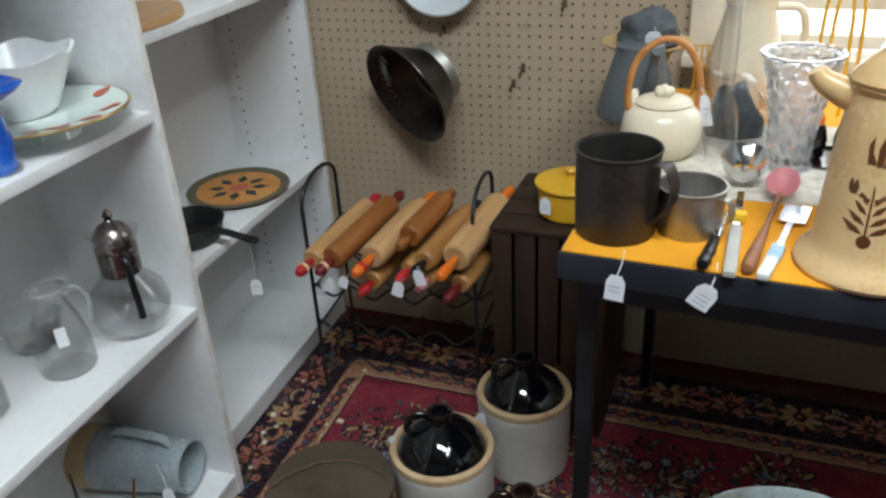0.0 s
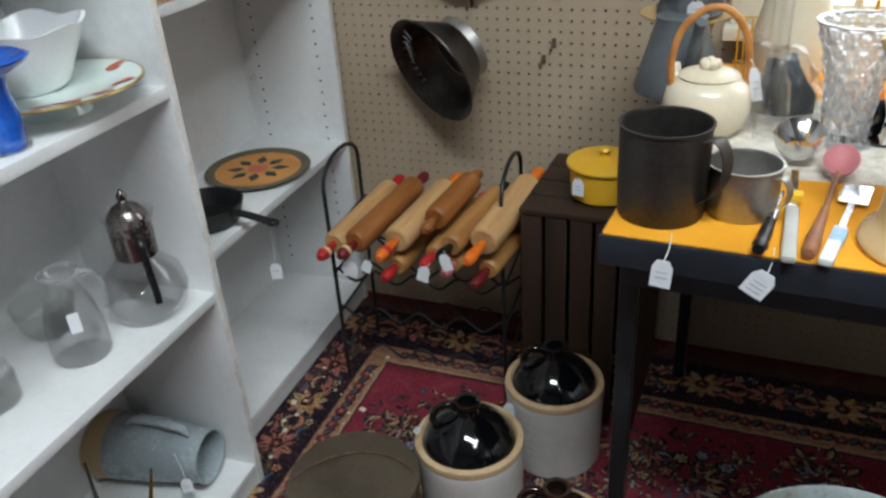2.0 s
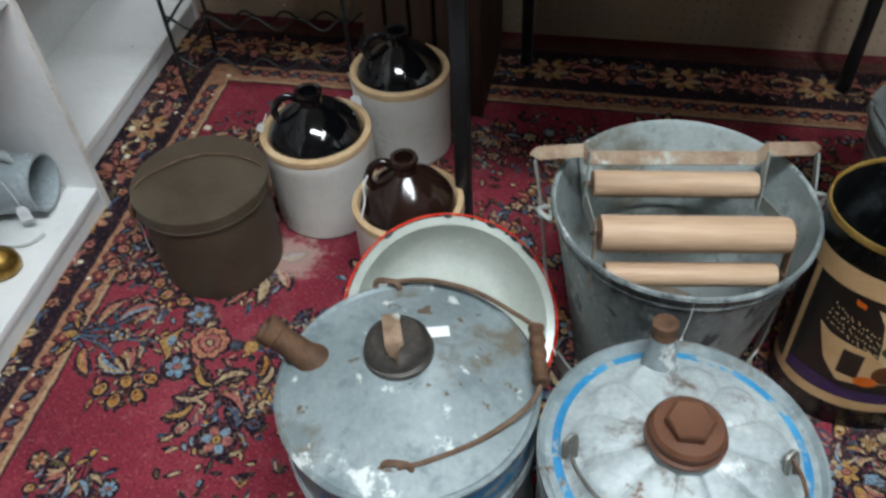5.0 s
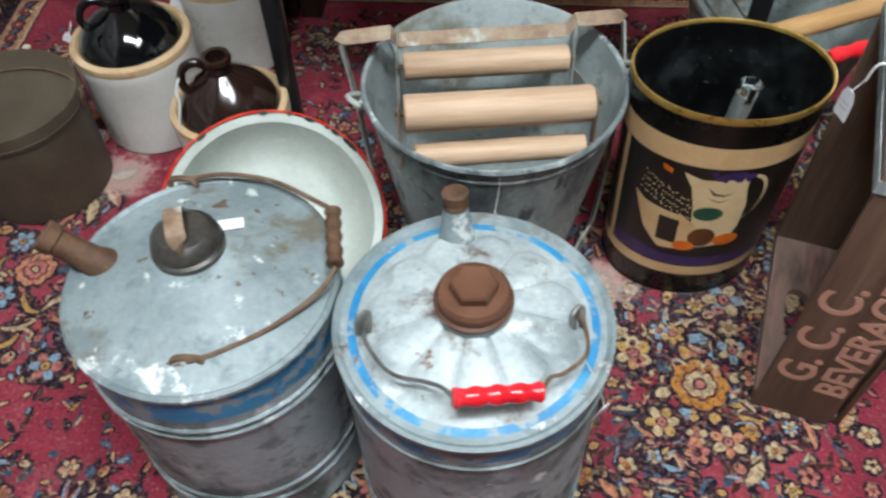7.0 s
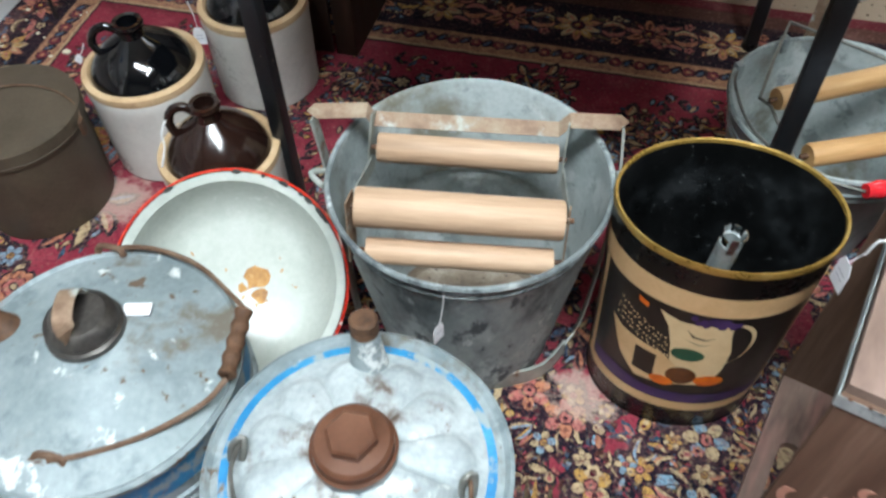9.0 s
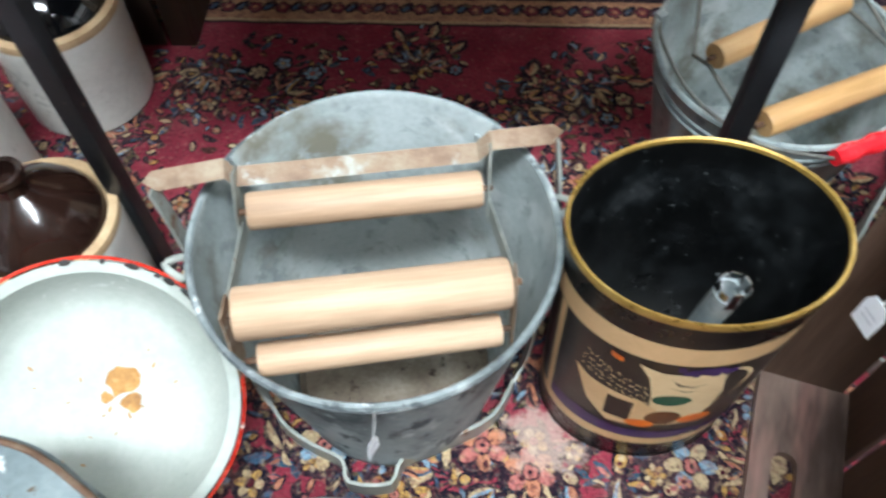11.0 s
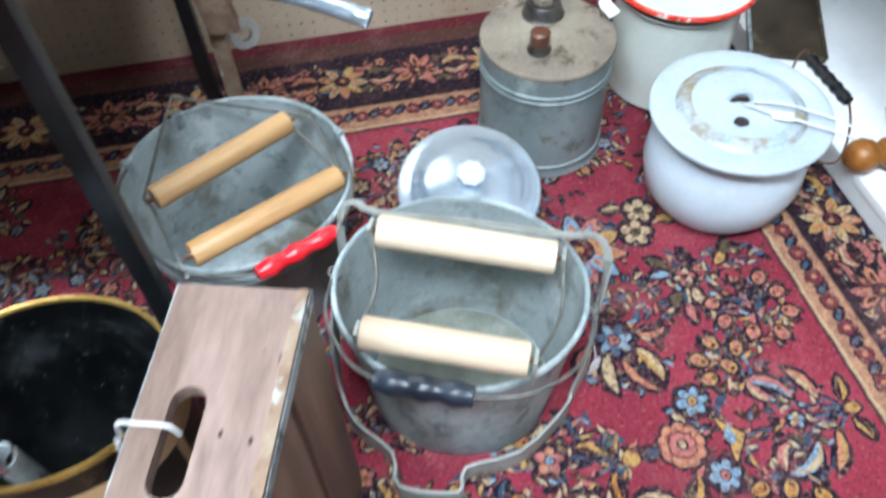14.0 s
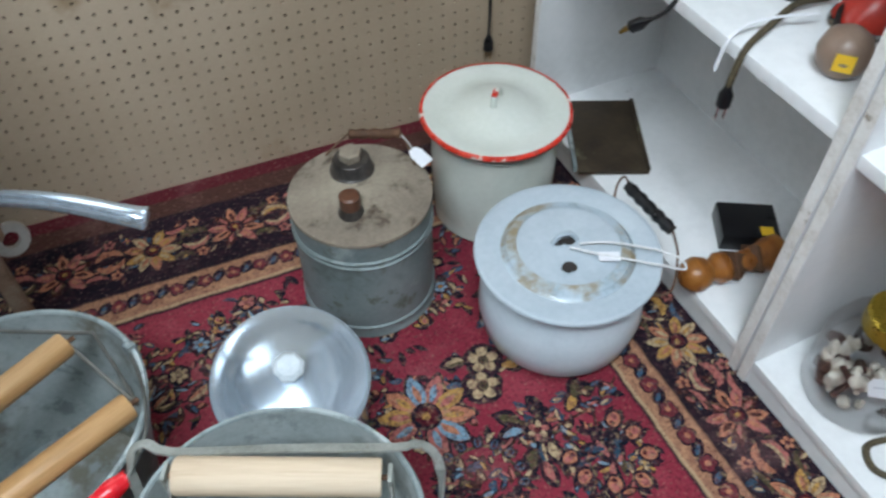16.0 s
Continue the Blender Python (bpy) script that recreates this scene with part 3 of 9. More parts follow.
def along_x(a, b):
    a, b = Vector(a), Vector(b)
    d = b - a
    return Matrix.Translation(a) @ d.to_track_quat("X", "Z").to_matrix().to_4x4(), d.length


TURN_X = pose(0, 0, 0, 0, 90, 0)      # z of a lathe to +x
TURN_Y = pose(0, 0, 0, -90, 0, 0)     # z of a lathe to +y


def patch(outline, place, bm=None, cuts=2):
    """A flat outline of (u, v) laid on a surface by place(u, v)."""
    bm = bm or bmesh.new()
    one = bmesh.new()
    one.faces.new([one.verts.new((u, v, 0)) for u, v in outline])
    bmesh.ops.triangulate(one, faces=one.faces[:])
    if cuts:
        bmesh.ops.subdivide_edges(one, edges=one.edges[:], cuts=cuts, use_grid_fill=True)
    made = {v: bm.verts.new(place(v.co.x, v.co.y)) for v in one.verts}
    for f in one.faces:
        bm.faces.new([made[v] for v in f.verts])
    one.free()
    return bm


def oval(cu, cv, ru, rv, n=14, turn=0.0):
    c, s = math.cos(turn), math.sin(turn)
    pts = [(ru * math.cos(2 * math.pi * i / n), rv * math.sin(2 * math.pi * i / n)) for i in range(n)]
    return [(cu + c * u - s * v, cv + s * u + c * v) for u, v in pts]


def price_tag(hang, drop=0.05, size=(0.024, 0.036), lean=(0, 0, 0), slide=(0, 0, 0), lines=2, label="small white price tag on a looped string"):
    """A card on a string that hangs from a point."""
    h = Vector(hang)
    card_top = h + Vector(slide) + Vector((0, 0, -drop))
    t = thing("price_tag", label, "price tag", Matrix.Translation(h))
    mid = (card_top - h) * 0.5 + Vector((0.002, 0.001, 0))
    part("string", sweep(smooth_path([(0, 0, 0), mid, card_top - h], 5), 0.0008, 5), "string", t)
    w, l = size
    bm = bmesh.new()
    out = [(-w / 2, -l), (w / 2, -l), (w / 2, -l * 0.2), (w * 0.28, 0.003), (-w * 0.28, 0.003), (-w / 2, -l * 0.2)]
    f = bm.faces.new([bm.verts.new((u, 0, v)) for u, v in out])
    ext = bmesh.ops.extrude_face_region(bm, geom=[f])
    bmesh.ops.translate(bm, verts=[v for v in ext["geom"] if isinstance(v, bmesh.types.BMVert)], vec=(0, 0.0006, 0))
    place = Matrix.Translation(card_top - h) @ pose(0, 0, 0, *lean)
    card = part("card", bm, "paper", t, "", place)
    for i in range(lines):
        part("writing", box(w * 0.6, 0.0003, 0.0015, (0, -0.0004, -l * (0.4 + 0.2 * i))), "ink", card, "", place)
    return t


def flat_tag(m, w=0.028, l=0.018, name="price_sticker"):
    """A card that lies on a surface."""
    t = thing(name, "blank white price card lying on the metal", "price tag", m)
    part("card", box(l * 1.6, w * 0.6, 0.0008, (0, 0, 0.0006), (0, 0, 0), 0.0002, None, 1), "paper", t)
    return t


# ---- the room ----
WALL_Y, SKEW = 1.94, -2.6
WALL = pose(1.1, WALL_Y, 0, 0, 0, SKEW)   # local x runs along the pegboard, local y into it


def pegboard(x0, x1, z0, z1, hole_x0, hole_x1, hole_z0, pitch=0.0254, r=0.0034, deep=0.006):
    """A board with real drilled holes; the window's opening is left out."""
    verts, faces = [], []
    nx, nz = int((x1 - x0) / pitch), int((z1 - z0) / pitch)
    for i in range(nx):
        for j in range(nz):
            a, c = x0 + i * pitch, z0 + j * pitch
            if a + pitch > hole_x0 and a < hole_x1 and c + pitch > hole_z0:
                continue
            n = len(verts)
            verts += [(a, 0, c), (a + pitch, 0, c), (a + pitch, 0, c + pitch), (a, 0, c + pitch)]
            cx, cz = a + pitch / 2, c + pitch / 2
            ring = [(cx + r * math.cos(math.pi * (k / 4 - 0.75)), cz + r * math.sin(math.pi * (k / 4 - 0.75))) for k in range(8)]
            verts += [(u, 0, w) for u, w in ring] + [(u, deep, w) for u, w in ring]
            f, b = n + 4, n + 12
            for k in range(4):
                p, q, s = f + 2 * k, f + 2 * k + 1, f + (2 * k + 2) % 8
                faces += [(n + k, n + (k + 1) % 4, s, q), (n + k, q, p)]
            faces += [(f + k, f + (k + 1) % 8, b + (k + 1) % 8, b + k) for k in range(8)]
    me = bpy.data.meshes.new("wall_north")
    me.from_pydata(verts, [], faces)
    me.materials.append(M["pegboard"])
    ob = new("wall_north", me)
    ob.matrix_world = WALL
    return tagged(ob, "tan pegboard wall with rows of drilled holes", kind="structure")


WX0, WX1, WZ0, WZ1 = -0.96, 0.06, 0.835, 1.70    # the window, along the wall
pegboard(-2.45, 1.35, 0.0, 1.27, WX0, WX1, WZ0)
# dark sheet whose colour stands in for the shaded gap behind the holes
bm = slab(-2.45, WX0, 0.010, 0.022, 0, 3.02)
slab(WX1, 1.35, 0.010, 0.022, 0, 3.02, 0, bm)
slab(WX0, WX1, 0.010, 0.022, 0, WZ0 - 0.02, 0, bm)
slab(WX0, WX1, 0.010, 0.022, WZ1, 3.02, 0, bm)
structure("wall_backing", bm, "dark_gap", WALL)
bm = slab(-2.45, WX0, -0.001, 0.010, 1.27, 3.02)
slab(WX1, 1.35, -0.001, 0.010, 1.27, 3.02, 0, bm)
slab(WX0, WX1, -0.001, 0.010, WZ1, 3.02, 0, bm)
structure("wall_north_upper", bm, "pegboard", WALL)
structure("wall_west", slab(-1.33, -1.21, -2.6, 2.16, 0, 3.02), "plaster")
structure("wall_east", slab(2.36, 2.48, -2.6, 1.95, 0, 3.02), "plaster")
structure("wall_south", slab(-1.33, 2.48, -2.72, -2.6, 0, 3.02), "plaster")
structure("ceiling", slab(-1.33, 2.48, -2.72, 2.2, 3.02, 3.12), "ceiling")
structure("floor", slab(-1.33, 2.48, -2.72, 2.2, -0.10, -0.009), "dark_wood")
rug = tagged(part("carpet", slab(-1.2, 2.35, -2.5, 2.1, -0.009, 0.0), "rug"), "worn red floral carpet with dark patterned borders", "carpet", kind="structure")


# ---- the carpet's woven flowers ----
NAVY, TEAL, SKY, STEEL = rgb("10131f"), rgb("26475a"), rgb("7796aa"), rgb("3d5a72")
CREAM, STRAW, PEACH, PINK = rgb("b6a07c"), rgb("b0894a"), rgb("b4775a"), rgb("ac675f")
OCHRE, BROWN, WINE, OLIVE = rgb("a8722c"), rgb("3a2018"), rgb("4a121b"), rgb("4c4830")


class Motifs:
    """Flat woven figures, gathered into one mesh; a figure may be repeated across the carpet's middle line."""

    def __init__(self):
        self.verts, self.faces, self.dyes, self.mirrored = [], [], [], False

    def add(self, pts, dye, layer):
        z = 0.0005 + 0.0003 * layer + 1.2e-6 * (len(self.faces) % 200)
        n = len(self.verts)
        for x, y in pts:
            if self.mirrored:
                x, y = 1.02 - x, y + 0.034
            dx, dy = noise.noise((x * 70, y * 70, 3.1)), noise.noise((x * 70, y * 70, 9.7))
            self.verts.append((x + 0.0022 * dx, y + 0.0022 * dy, z))
        self.faces.append(tuple(range(n, n + len(pts))))
        self.dyes.append(dye)

    def disc(self, x, y, ru, rv, dye, layer, ang=0.0, n=12):
        c, s = math.cos(ang), math.sin(ang)
        self.add([(x + c * ru * math.cos(2 * math.pi * i / n) - s * rv * math.sin(2 * math.pi * i / n), y + s * ru * math.cos(2 * math.pi * i / n) + c * rv * math.sin(2 * math.pi * i / n)) for i in range(n)], dye, layer)

    def scallop(self, x, y, r, petals, dye, layer, deep=0.16, ang=0.0):
        n = petals * 6
        pts = []
        for i in range(n):
            a = 2 * math.pi * i / n
            rr = r * (1 - deep + deep * abs(math.cos(a * petals / 2)) ** 0.7)
            pts.append((x + rr * math.cos(a + ang), y + rr * math.sin(a + ang)))
        self.add(pts, dye, layer)

    def blade(self, x, y, ang, length, width, dye, layer, bend=0.0, tooth=0.0, half=0):
        """A leaf from its foot at (x, y); bend turns it along its length; half = 1 or -1 keeps one side of the rib."""
        n, left, right = 9, [], []
        px, py, a = x, y, ang
        for i in range(n + 1):
            s = i / n
            w = width * math.sin(math.pi * min(s * 0.92 + 0.06, 1.0)) ** 0.8 * (1 + (tooth if i % 2 else -tooth))
            left.append((px - math.sin(a) * w * (half >= 0), py + math.cos(a) * w * (half >= 0)))
            right.append((px + math.sin(a) * w * (half <= 0), py - math.cos(a) * w * (half <= 0)))
            px, py, a = px + math.cos(a) * length / n, py + math.sin(a) * length / n, a + bend / n
        for i in range(n):
            self.add([left[i], right[i], right[i + 1], left[i + 1]], dye, layer)

    def leaf(self, x, y, ang, length, width, dye, bend=0.0, other=None, tooth=0.0):
        self.blade(x - 0.003 * math.cos(ang), y - 0.003 * math.sin(ang), ang, length + 0.013, width + 0.0062, NAVY, 1, bend, tooth)
        self.blade(x, y, ang, length, width * 0.85, dye, 2, bend, tooth)
        if other:
            self.blade(x, y, ang, length * 0.94, width * 0.8, other, 3, bend, tooth, 1)

    def stem(self, pts, width=0.0022, dye=NAVY):
        path = smooth_path([(px, py, 0) for px, py in pts], 5)
        for a, b in zip(path, path[1:]):
            d = (b - a).normalized()
            s = Vector((-d.y, d.x, 0)) * width
            self.add([tuple((a - s)[:2]), tuple((b - s)[:2]), tuple((b + s)[:2]), tuple((a + s)[:2])], dye, 0)

    def daisy(self, x, y, r, petals, dyes, heart, seed=NAVY, ang=0.0, rim=NAVY):
        self.scallop(x, y, r * 1.30, petals, rim, 3, 0.10, ang)
        for i in range(petals):
            a = ang + 2 * math.pi * i / petals
            self.disc(x + 0.60 * r * math.cos(a), y + 0.60 * r * math.sin(a), r * 0.38, r * 1.65 / petals, dyes[i % len(dyes)], 4, a, 10)
        self.disc(x, y, r * 0.36, r * 0.36, seed, 5)
        self.scallop(x, y, r * 0.28, 5, heart, 6, 0.2, ang)
        self.disc(x, y, r * 0.09, r * 0.09, seed, 7, 0, 7)

    def rosette(self, x, y, r, outer, inner, heart, petals=9, ang=0.0):
        self.scallop(x, y, r * 1.16, petals, NAVY, 3, 0.12, ang)
        self.scallop(x, y, r, petals, outer, 4, 0.14, ang)
        self.scallop(x, y, r * 0.66, petals, WINE, 5, 0.14, ang)
        self.scallop(x, y, r * 0.56, petals, inner, 6, 0.14, ang)
        self.disc(x, y, r * 0.26, r * 0.26, NAVY, 7)
        self.disc(x, y, r * 0.17, r * 0.17, heart, 8, 0, 8)

    def bud(self, x, y, ang, size, dye, tip=PINK):
        """A bud held by two dark leaves."""
        for s in (-1, 1):
            self.blade(x - size * 0.5 * math.cos(ang), y - size * 0.5 * math.sin(ang), ang + 0.75 * s, size * 1.7, size * 0.36, NAVY, 1, -1.3 * s)
        self.disc(x, y, size * 0.84, size * 0.74, NAVY, 3, ang)
        self.disc(x, y, size * 0.60, size * 0.47, dye, 4, ang)
        self.disc(x + size * 0.18 * math.cos(ang), y + size * 0.18 * math.sin(ang), size * 0.32, size * 0.26, tip, 5, ang, 9)
        self.disc(x - size * 0.30 * math.cos(ang), y - size * 0.30 * math.sin(ang), size * 0.16, size * 0.20, WINE, 6, ang, 7)

    def fan_flower(self, x, y, ang, r, dyes, spread=2.1, petals=7):
        """A palmette: petals in a half circle round a dark heart."""
        for i in range(petals):
            a = ang + spread * (2 * i / (petals - 1) - 1)
            self.blade(x + 0.18 * r * math.cos(a), y + 0.18 * r * math.sin(a), a, r * 0.95, r * 0.25, NAVY, 1)
            self.blade(x + 0.24 * r * math.cos(a), y + 0.24 * r * math.sin(a), a, r * 0.80, r * 0.185, dyes[i % len(dyes)], 3 + i % 2)
            self.blade(x + 0.36 * r * math.cos(a), y + 0.36 * r * math.sin(a), a, r * 0.44, r * 0.075, dyes[(i + 1) % len(dyes)], 5)
        self.disc(x, y, r * 0.34, r * 0.34, NAVY, 6)
        self.scallop(x, y, r * 0.24, 6, WINE, 7)
        self.disc(x, y, r * 0.10, r * 0.10, STRAW, 8, 0, 8)

    def spray(self, x, y, ang, reach, rng, stems=5, spread=0.95):
        """A bouquet that opens from its foot: stems with leaf pairs, ended by flowers and buds."""
        for i in range(stems):
            f = 2 * i / max(stems - 1, 1) - 1
            a = ang + spread * f + 0.12 * (rng.random() - 0.5)
            ln = reach * (0.72 + 0.28 * (1 - abs(f)) + 0.1 * (rng.random() - 0.5))
            mid = (x + 0.5 * ln * math.cos(ang + 0.55 * spread * f), y + 0.5 * ln * math.sin(ang + 0.55 * spread * f))
            tip = (x + ln * math.cos(a), y + ln * math.sin(a))
            self.stem([(x, y), mid, tip], 0.0018)
            for s in (-1, 1):
                self.leaf(mid[0], mid[1], a + s * (0.6 + 0.3 * rng.random()), reach * (0.22 + 0.10 * rng.random()), reach * 0.042, rng.choice((CREAM, TEAL, STRAW, NAVY, PINK, SKY, OLIVE)), s * -0.9, rng.choice((None, PEACH, SKY, CREAM)))
            kind = rng.random()
            if kind < 0.42:
                self.bud(tip[0], tip[1], a, reach * 0.12, rng.choice((STRAW, OCHRE, PEACH, CREAM)), rng.choice((PINK, CREAM)))
            elif kind < 0.80:
                self.daisy(tip[0], tip[1], reach * (0.10 + 0.04 * rng.random()), rng.choice((5, 6)), rng.choice(((CREAM,), (SKY,), (PINK, PEACH), (CREAM, PEACH))), rng.choice((OCHRE, PINK, CREAM)), NAVY, rng.random())
            else:
                self.leaf(tip[0], tip[1], a, reach * 0.30, reach * 0.07, CREAM, 1.6 * (rng.random() - 0.5), PEACH, 0.12)
        self.thicket(x + 0.55 * reach * math.cos(ang), y + 0.55 * reach * math.sin(ang), reach * 0.62, reach * 0.62, 62, rng)
        self.disc(x, y, 0.010, 0.008, NAVY, 2, ang)
        self.disc(x, y, 0.007, 0.005, STRAW, 3, ang, 8)

    def thicket(self, x, y, rx, ry, count, rng):
        """Small dark leaves with specks of colour, packed under the flowers."""
        for _ in range(count):
            a, q = 6.28 * rng.random(), rng.random() ** 0.5
            px, py, turn = x + rx * q * math.cos(a), y + ry * q * math.sin(a), 6.28 * rng.random()
            ln, wd = 0.016 + 0.016 * rng.random(), 0.0042 + 0.003 * rng.random()
            self.blade(px, py, turn, ln, wd, rng.choice((NAVY, NAVY, NAVY, BROWN, TEAL)), 0, 2.4 * (rng.random() - 0.5))
            if rng.random() < 0.62:
                self.blade(px + 0.003 * math.cos(turn), py + 0.003 * math.sin(turn), turn, ln * 0.66, wd * 0.5, rng.choice((CREAM, PINK, PEACH, STEEL, SKY, STRAW, OLIVE, CREAM)), 1, 2.4 * (rng.random() - 0.5))

    def link(self, parent):
        me = bpy.data.meshes.new("woven_motifs")
        me.from_pydata(self.verts, [], self.faces)
        dye = me.color_attributes.new("dye", "FLOAT_COLOR", "CORNER")
        counts = [len(f) for f in self.faces]
        dye.data.foreach_set("color", np.repeat(np.array(self.dyes, dtype=np.float32), counts, axis=0).ravel())
        me.materials.append(M["yarn"])
        ob = new("woven_motifs", me)
        ob.parent = parent
        return tagged(ob, "blue, cream and peach woven flowers on red wool", kind="stuff")


def great_bouquet(w, rng):
    """The large spray by the side border, with its rosette and blue stars."""
    for pts in ([(1.674, 0.877), (1.60, 0.905), (1.54, 0.985)], [(1.674, 0.877), (1.60, 0.877), (1.50, 0.877)], [(1.674, 0.877), (1.59, 0.850), (1.535, 0.785)], [(1.66, 0.885), (1.62, 0.930), (1.58, 0.955)], [(1.66, 0.868), (1.62, 0.83), (1.60, 0.80)]):
        w.stem(pts, 0.0026, STEEL)
        w.stem([(px, py + 0.004) for px, py in pts], 0.0016)
    w.disc(1.676, 0.877, 0.016, 0.012, NAVY, 2)
    w.disc(1.676, 0.877, 0.012, 0.008, STRAW, 3)
    for x, y, a in ((1.495, 1.005, 2.6), (1.525, 1.030, 1.9), (1.560, 1.012, 1.2), (1.497, 0.972, 3.2), (1.535, 0.985, 2.2)):
        w.bud(x, y, a, 0.021, STRAW, PINK)
    for x, y, a in ((1.490, 0.800, 3.4), (1.500, 0.765, 4.0), (1.535, 0.750, 4.6), (1.568, 0.770, 5.2), (1.530, 0.790, 4.2)):
        w.bud(x, y, a, 0.021, STRAW, OCHRE)
    w.add([(1.512, 0.880), (1.470, 0.925), (1.478, 0.880), (1.470, 0.828)], NAVY, 1)
    w.add([(1.507, 0.879), (1.475, 0.914), (1.481, 0.879), (1.475, 0.840)], STRAW, 2)
    w.disc(1.485, 0.882, 0.008, 0.012, SKY, 3)
    w.daisy(1.456, 0.945, 0.024, 6, (SKY,), STRAW)
    w.daisy(1.453, 0.830, 0.024, 6, (SKY,), PINK)
    w.rosette(1.414, 0.886, 0.034, PEACH, PINK, CREAM)
    w.leaf(1.380, 0.886, 3.14, 0.024, 0.008, TEAL)
    w.leaf(1.432, 0.918, 2.2, 0.020, 0.007, CREAM)
    w.leaf(1.430, 0.852, 4.0, 0.020, 0.007, PINK)
    for x, y, a, ln, wd, dye, bend, other in ((1.60, 0.915, 1.9, 0.075, 0.010, PINK, 1.4, SKY), (1.635, 0.905, 1.6, 0.062, 0.009, PEACH, 0.9, CREAM), (1.57, 0.92, 2.6, 0.045, 0.009, PINK, -1.2, CREAM),
                                              (1.60, 0.842, 4.3, 0.075, 0.010, SKY, -1.5, CREAM), (1.635, 0.848, 4.6, 0.060, 0.009, PEACH, -0.9, STRAW), (1.56, 0.85, 3.6, 0.045, 0.009, PINK, 1.2, CREAM),
                                              (1.668, 0.892, 1.0, 0.036, 0.008, STRAW, 0.6, NAVY), (1.668, 0.862, 5.3, 0.036, 0.008, STRAW, -0.6, NAVY)):
        w.leaf(x, y, a, ln, wd, dye, bend, other, 0.10)
    w.daisy(1.588, 0.880, 0.013, 5, (SKY, CREAM), OCHRE)
    w.thicket(1.535, 0.985, 0.055, 0.050, 55, rng)
    w.thicket(1.535, 0.790, 0.055, 0.050, 55, rng)
    w.thicket(1.585, 0.880, 0.080, 0.055, 60, rng)
    w.thicket(1.455, 0.885, 0.045, 0.070, 40, rng)


def corner_sprays(w, rng):
    """The smaller sprays between the large bouquet and the back border."""
    for pts in ([(1.700, 1.185), (1.640, 1.155), (1.560, 1.150)], [(1.640, 1.155), (1.615, 1.10), (1.610, 1.04)]):
        w.stem(pts, 0.0022, BROWN)
    for x, y, a in ((1.560, 1.095, 3.4), (1.565, 1.060, 3.8), (1.598, 1.030, 4.4), (1.640, 1.018, 4.9), (1.672, 1.050, 5.6), (1.670, 1.090, 0.2), (1.655, 1.122, 0.8)):
        w.bud(x, y, a, 0.021, PEACH, PINK)
    for i in range(7):
        w.leaf(1.615 + 0.02 * (rng.random() - 0.5), 1.085 + 0.05 * (rng.random() - 0.5), 6.28 * rng.random(), 0.030, 0.006, rng.choice((TEAL, PINK, NAVY)), rng.random())
    w.daisy(1.540, 1.155, 0.018, 6, (PINK, CREAM), WINE)
    for x, y, a, dye in ((1.535, 1.135, 4.2, TEAL), (1.520, 1.130, 3.9, OLIVE), (1.545, 1.130, 4.6, CREAM), (1.525, 1.105, 4.4, PINK), (1.520, 1.165, 2.8, SKY), (1.555, 1.175, 1.4, NAVY), (1.52, 1.18, 2.2, OLIVE), (1.60, 1.165, 0.6, STRAW), (1.62, 1.18, 0.9, OLIVE)):
        w.leaf(x, y, a, 0.034, 0.008, dye, 0.5, CREAM if dye == TEAL else None)
    w.daisy(1.522, 1.306, 0.026, 5, (CREAM,), OLIVE)
    w.daisy(1.499, 1.262, 0.027, 5, (CREAM,), OLIVE)
    w.leaf(1.495, 1.318, 2.9, 0.034, 0.009, CREAM, 0.3, OLIVE)
    w.leaf(1.472, 1.275, 2.7, 0.030, 0.008, STEEL, 0.3)
    w.leaf(1.545, 1.285, 5.9, 0.034, 0.009, STRAW, 0.2)
    w.fan_flower(1.395, 1.250, 0.9, 0.074, (PINK, SKY, PEACH, STRAW), 2.5, 9)
    w.stem([(1.360, 1.10), (1.40, 1.165), (1.46, 1.165), (1.482, 1.115)], 0.0024, OLIVE)
    for i in range(9):
        a = 2.9 - 0.42 * i
        w.bud(1.425 + 0.062 * math.cos(a), 1.118 + 0.062 * math.sin(a), a, 0.013, STEEL, NAVY)
    w.daisy(1.385, 1.072, 0.030, 7, (SKY, STEEL), PINK)
    for x, y, a, ln, dye, bend in ((1.365, 1.050, 4.3, 0.066, CREAM, 0.7), (1.385, 1.045, 4.9, 0.075, PEACH, 0.5), (1.410, 1.050, 5.4, 0.066, STRAW, -0.8), (1.345, 1.07, 3.8, 0.055, PINK, 0.6), (1.345, 1.10, 3.0, 0.045, SKY, -0.6), (1.425, 1.075, 5.9, 0.045, PEACH, 0.8)):
        w.leaf(x, y, a, ln, 0.011, dye, bend, NAVY if dye == PEACH else CREAM, 0.12)
    # towards the middle
    for pts in ([(1.335, 0.885), (1.26, 0.90), (1.17, 0.91)], [(1.335, 0.882), (1.27, 0.87), (1.19, 0.80)], [(1.335, 0.890), (1.29, 0.93), (1.24, 0.955)]):
        w.stem(pts, 0.0024, STEEL)
        w.stem([(px, py + 0.004) for px, py in pts], 0.0014)
    w.disc(1.338, 0.885, 0.013, 0.012, STRAW, 3)
    w.daisy(1.225, 0.912, 0.022, 5, (PINK, PEACH), SKY)
    for x, y, dye in ((1.158, 0.812, CREAM), (1.196, 0.772, CREAM), (1.238, 0.795, CREAM), (1.255, 0.835, CREAM), (1.205, 0.825, STRAW)):
        w.daisy(x, y, 0.021, 4, (dye, CREAM), OLIVE, NAVY, rng.random())
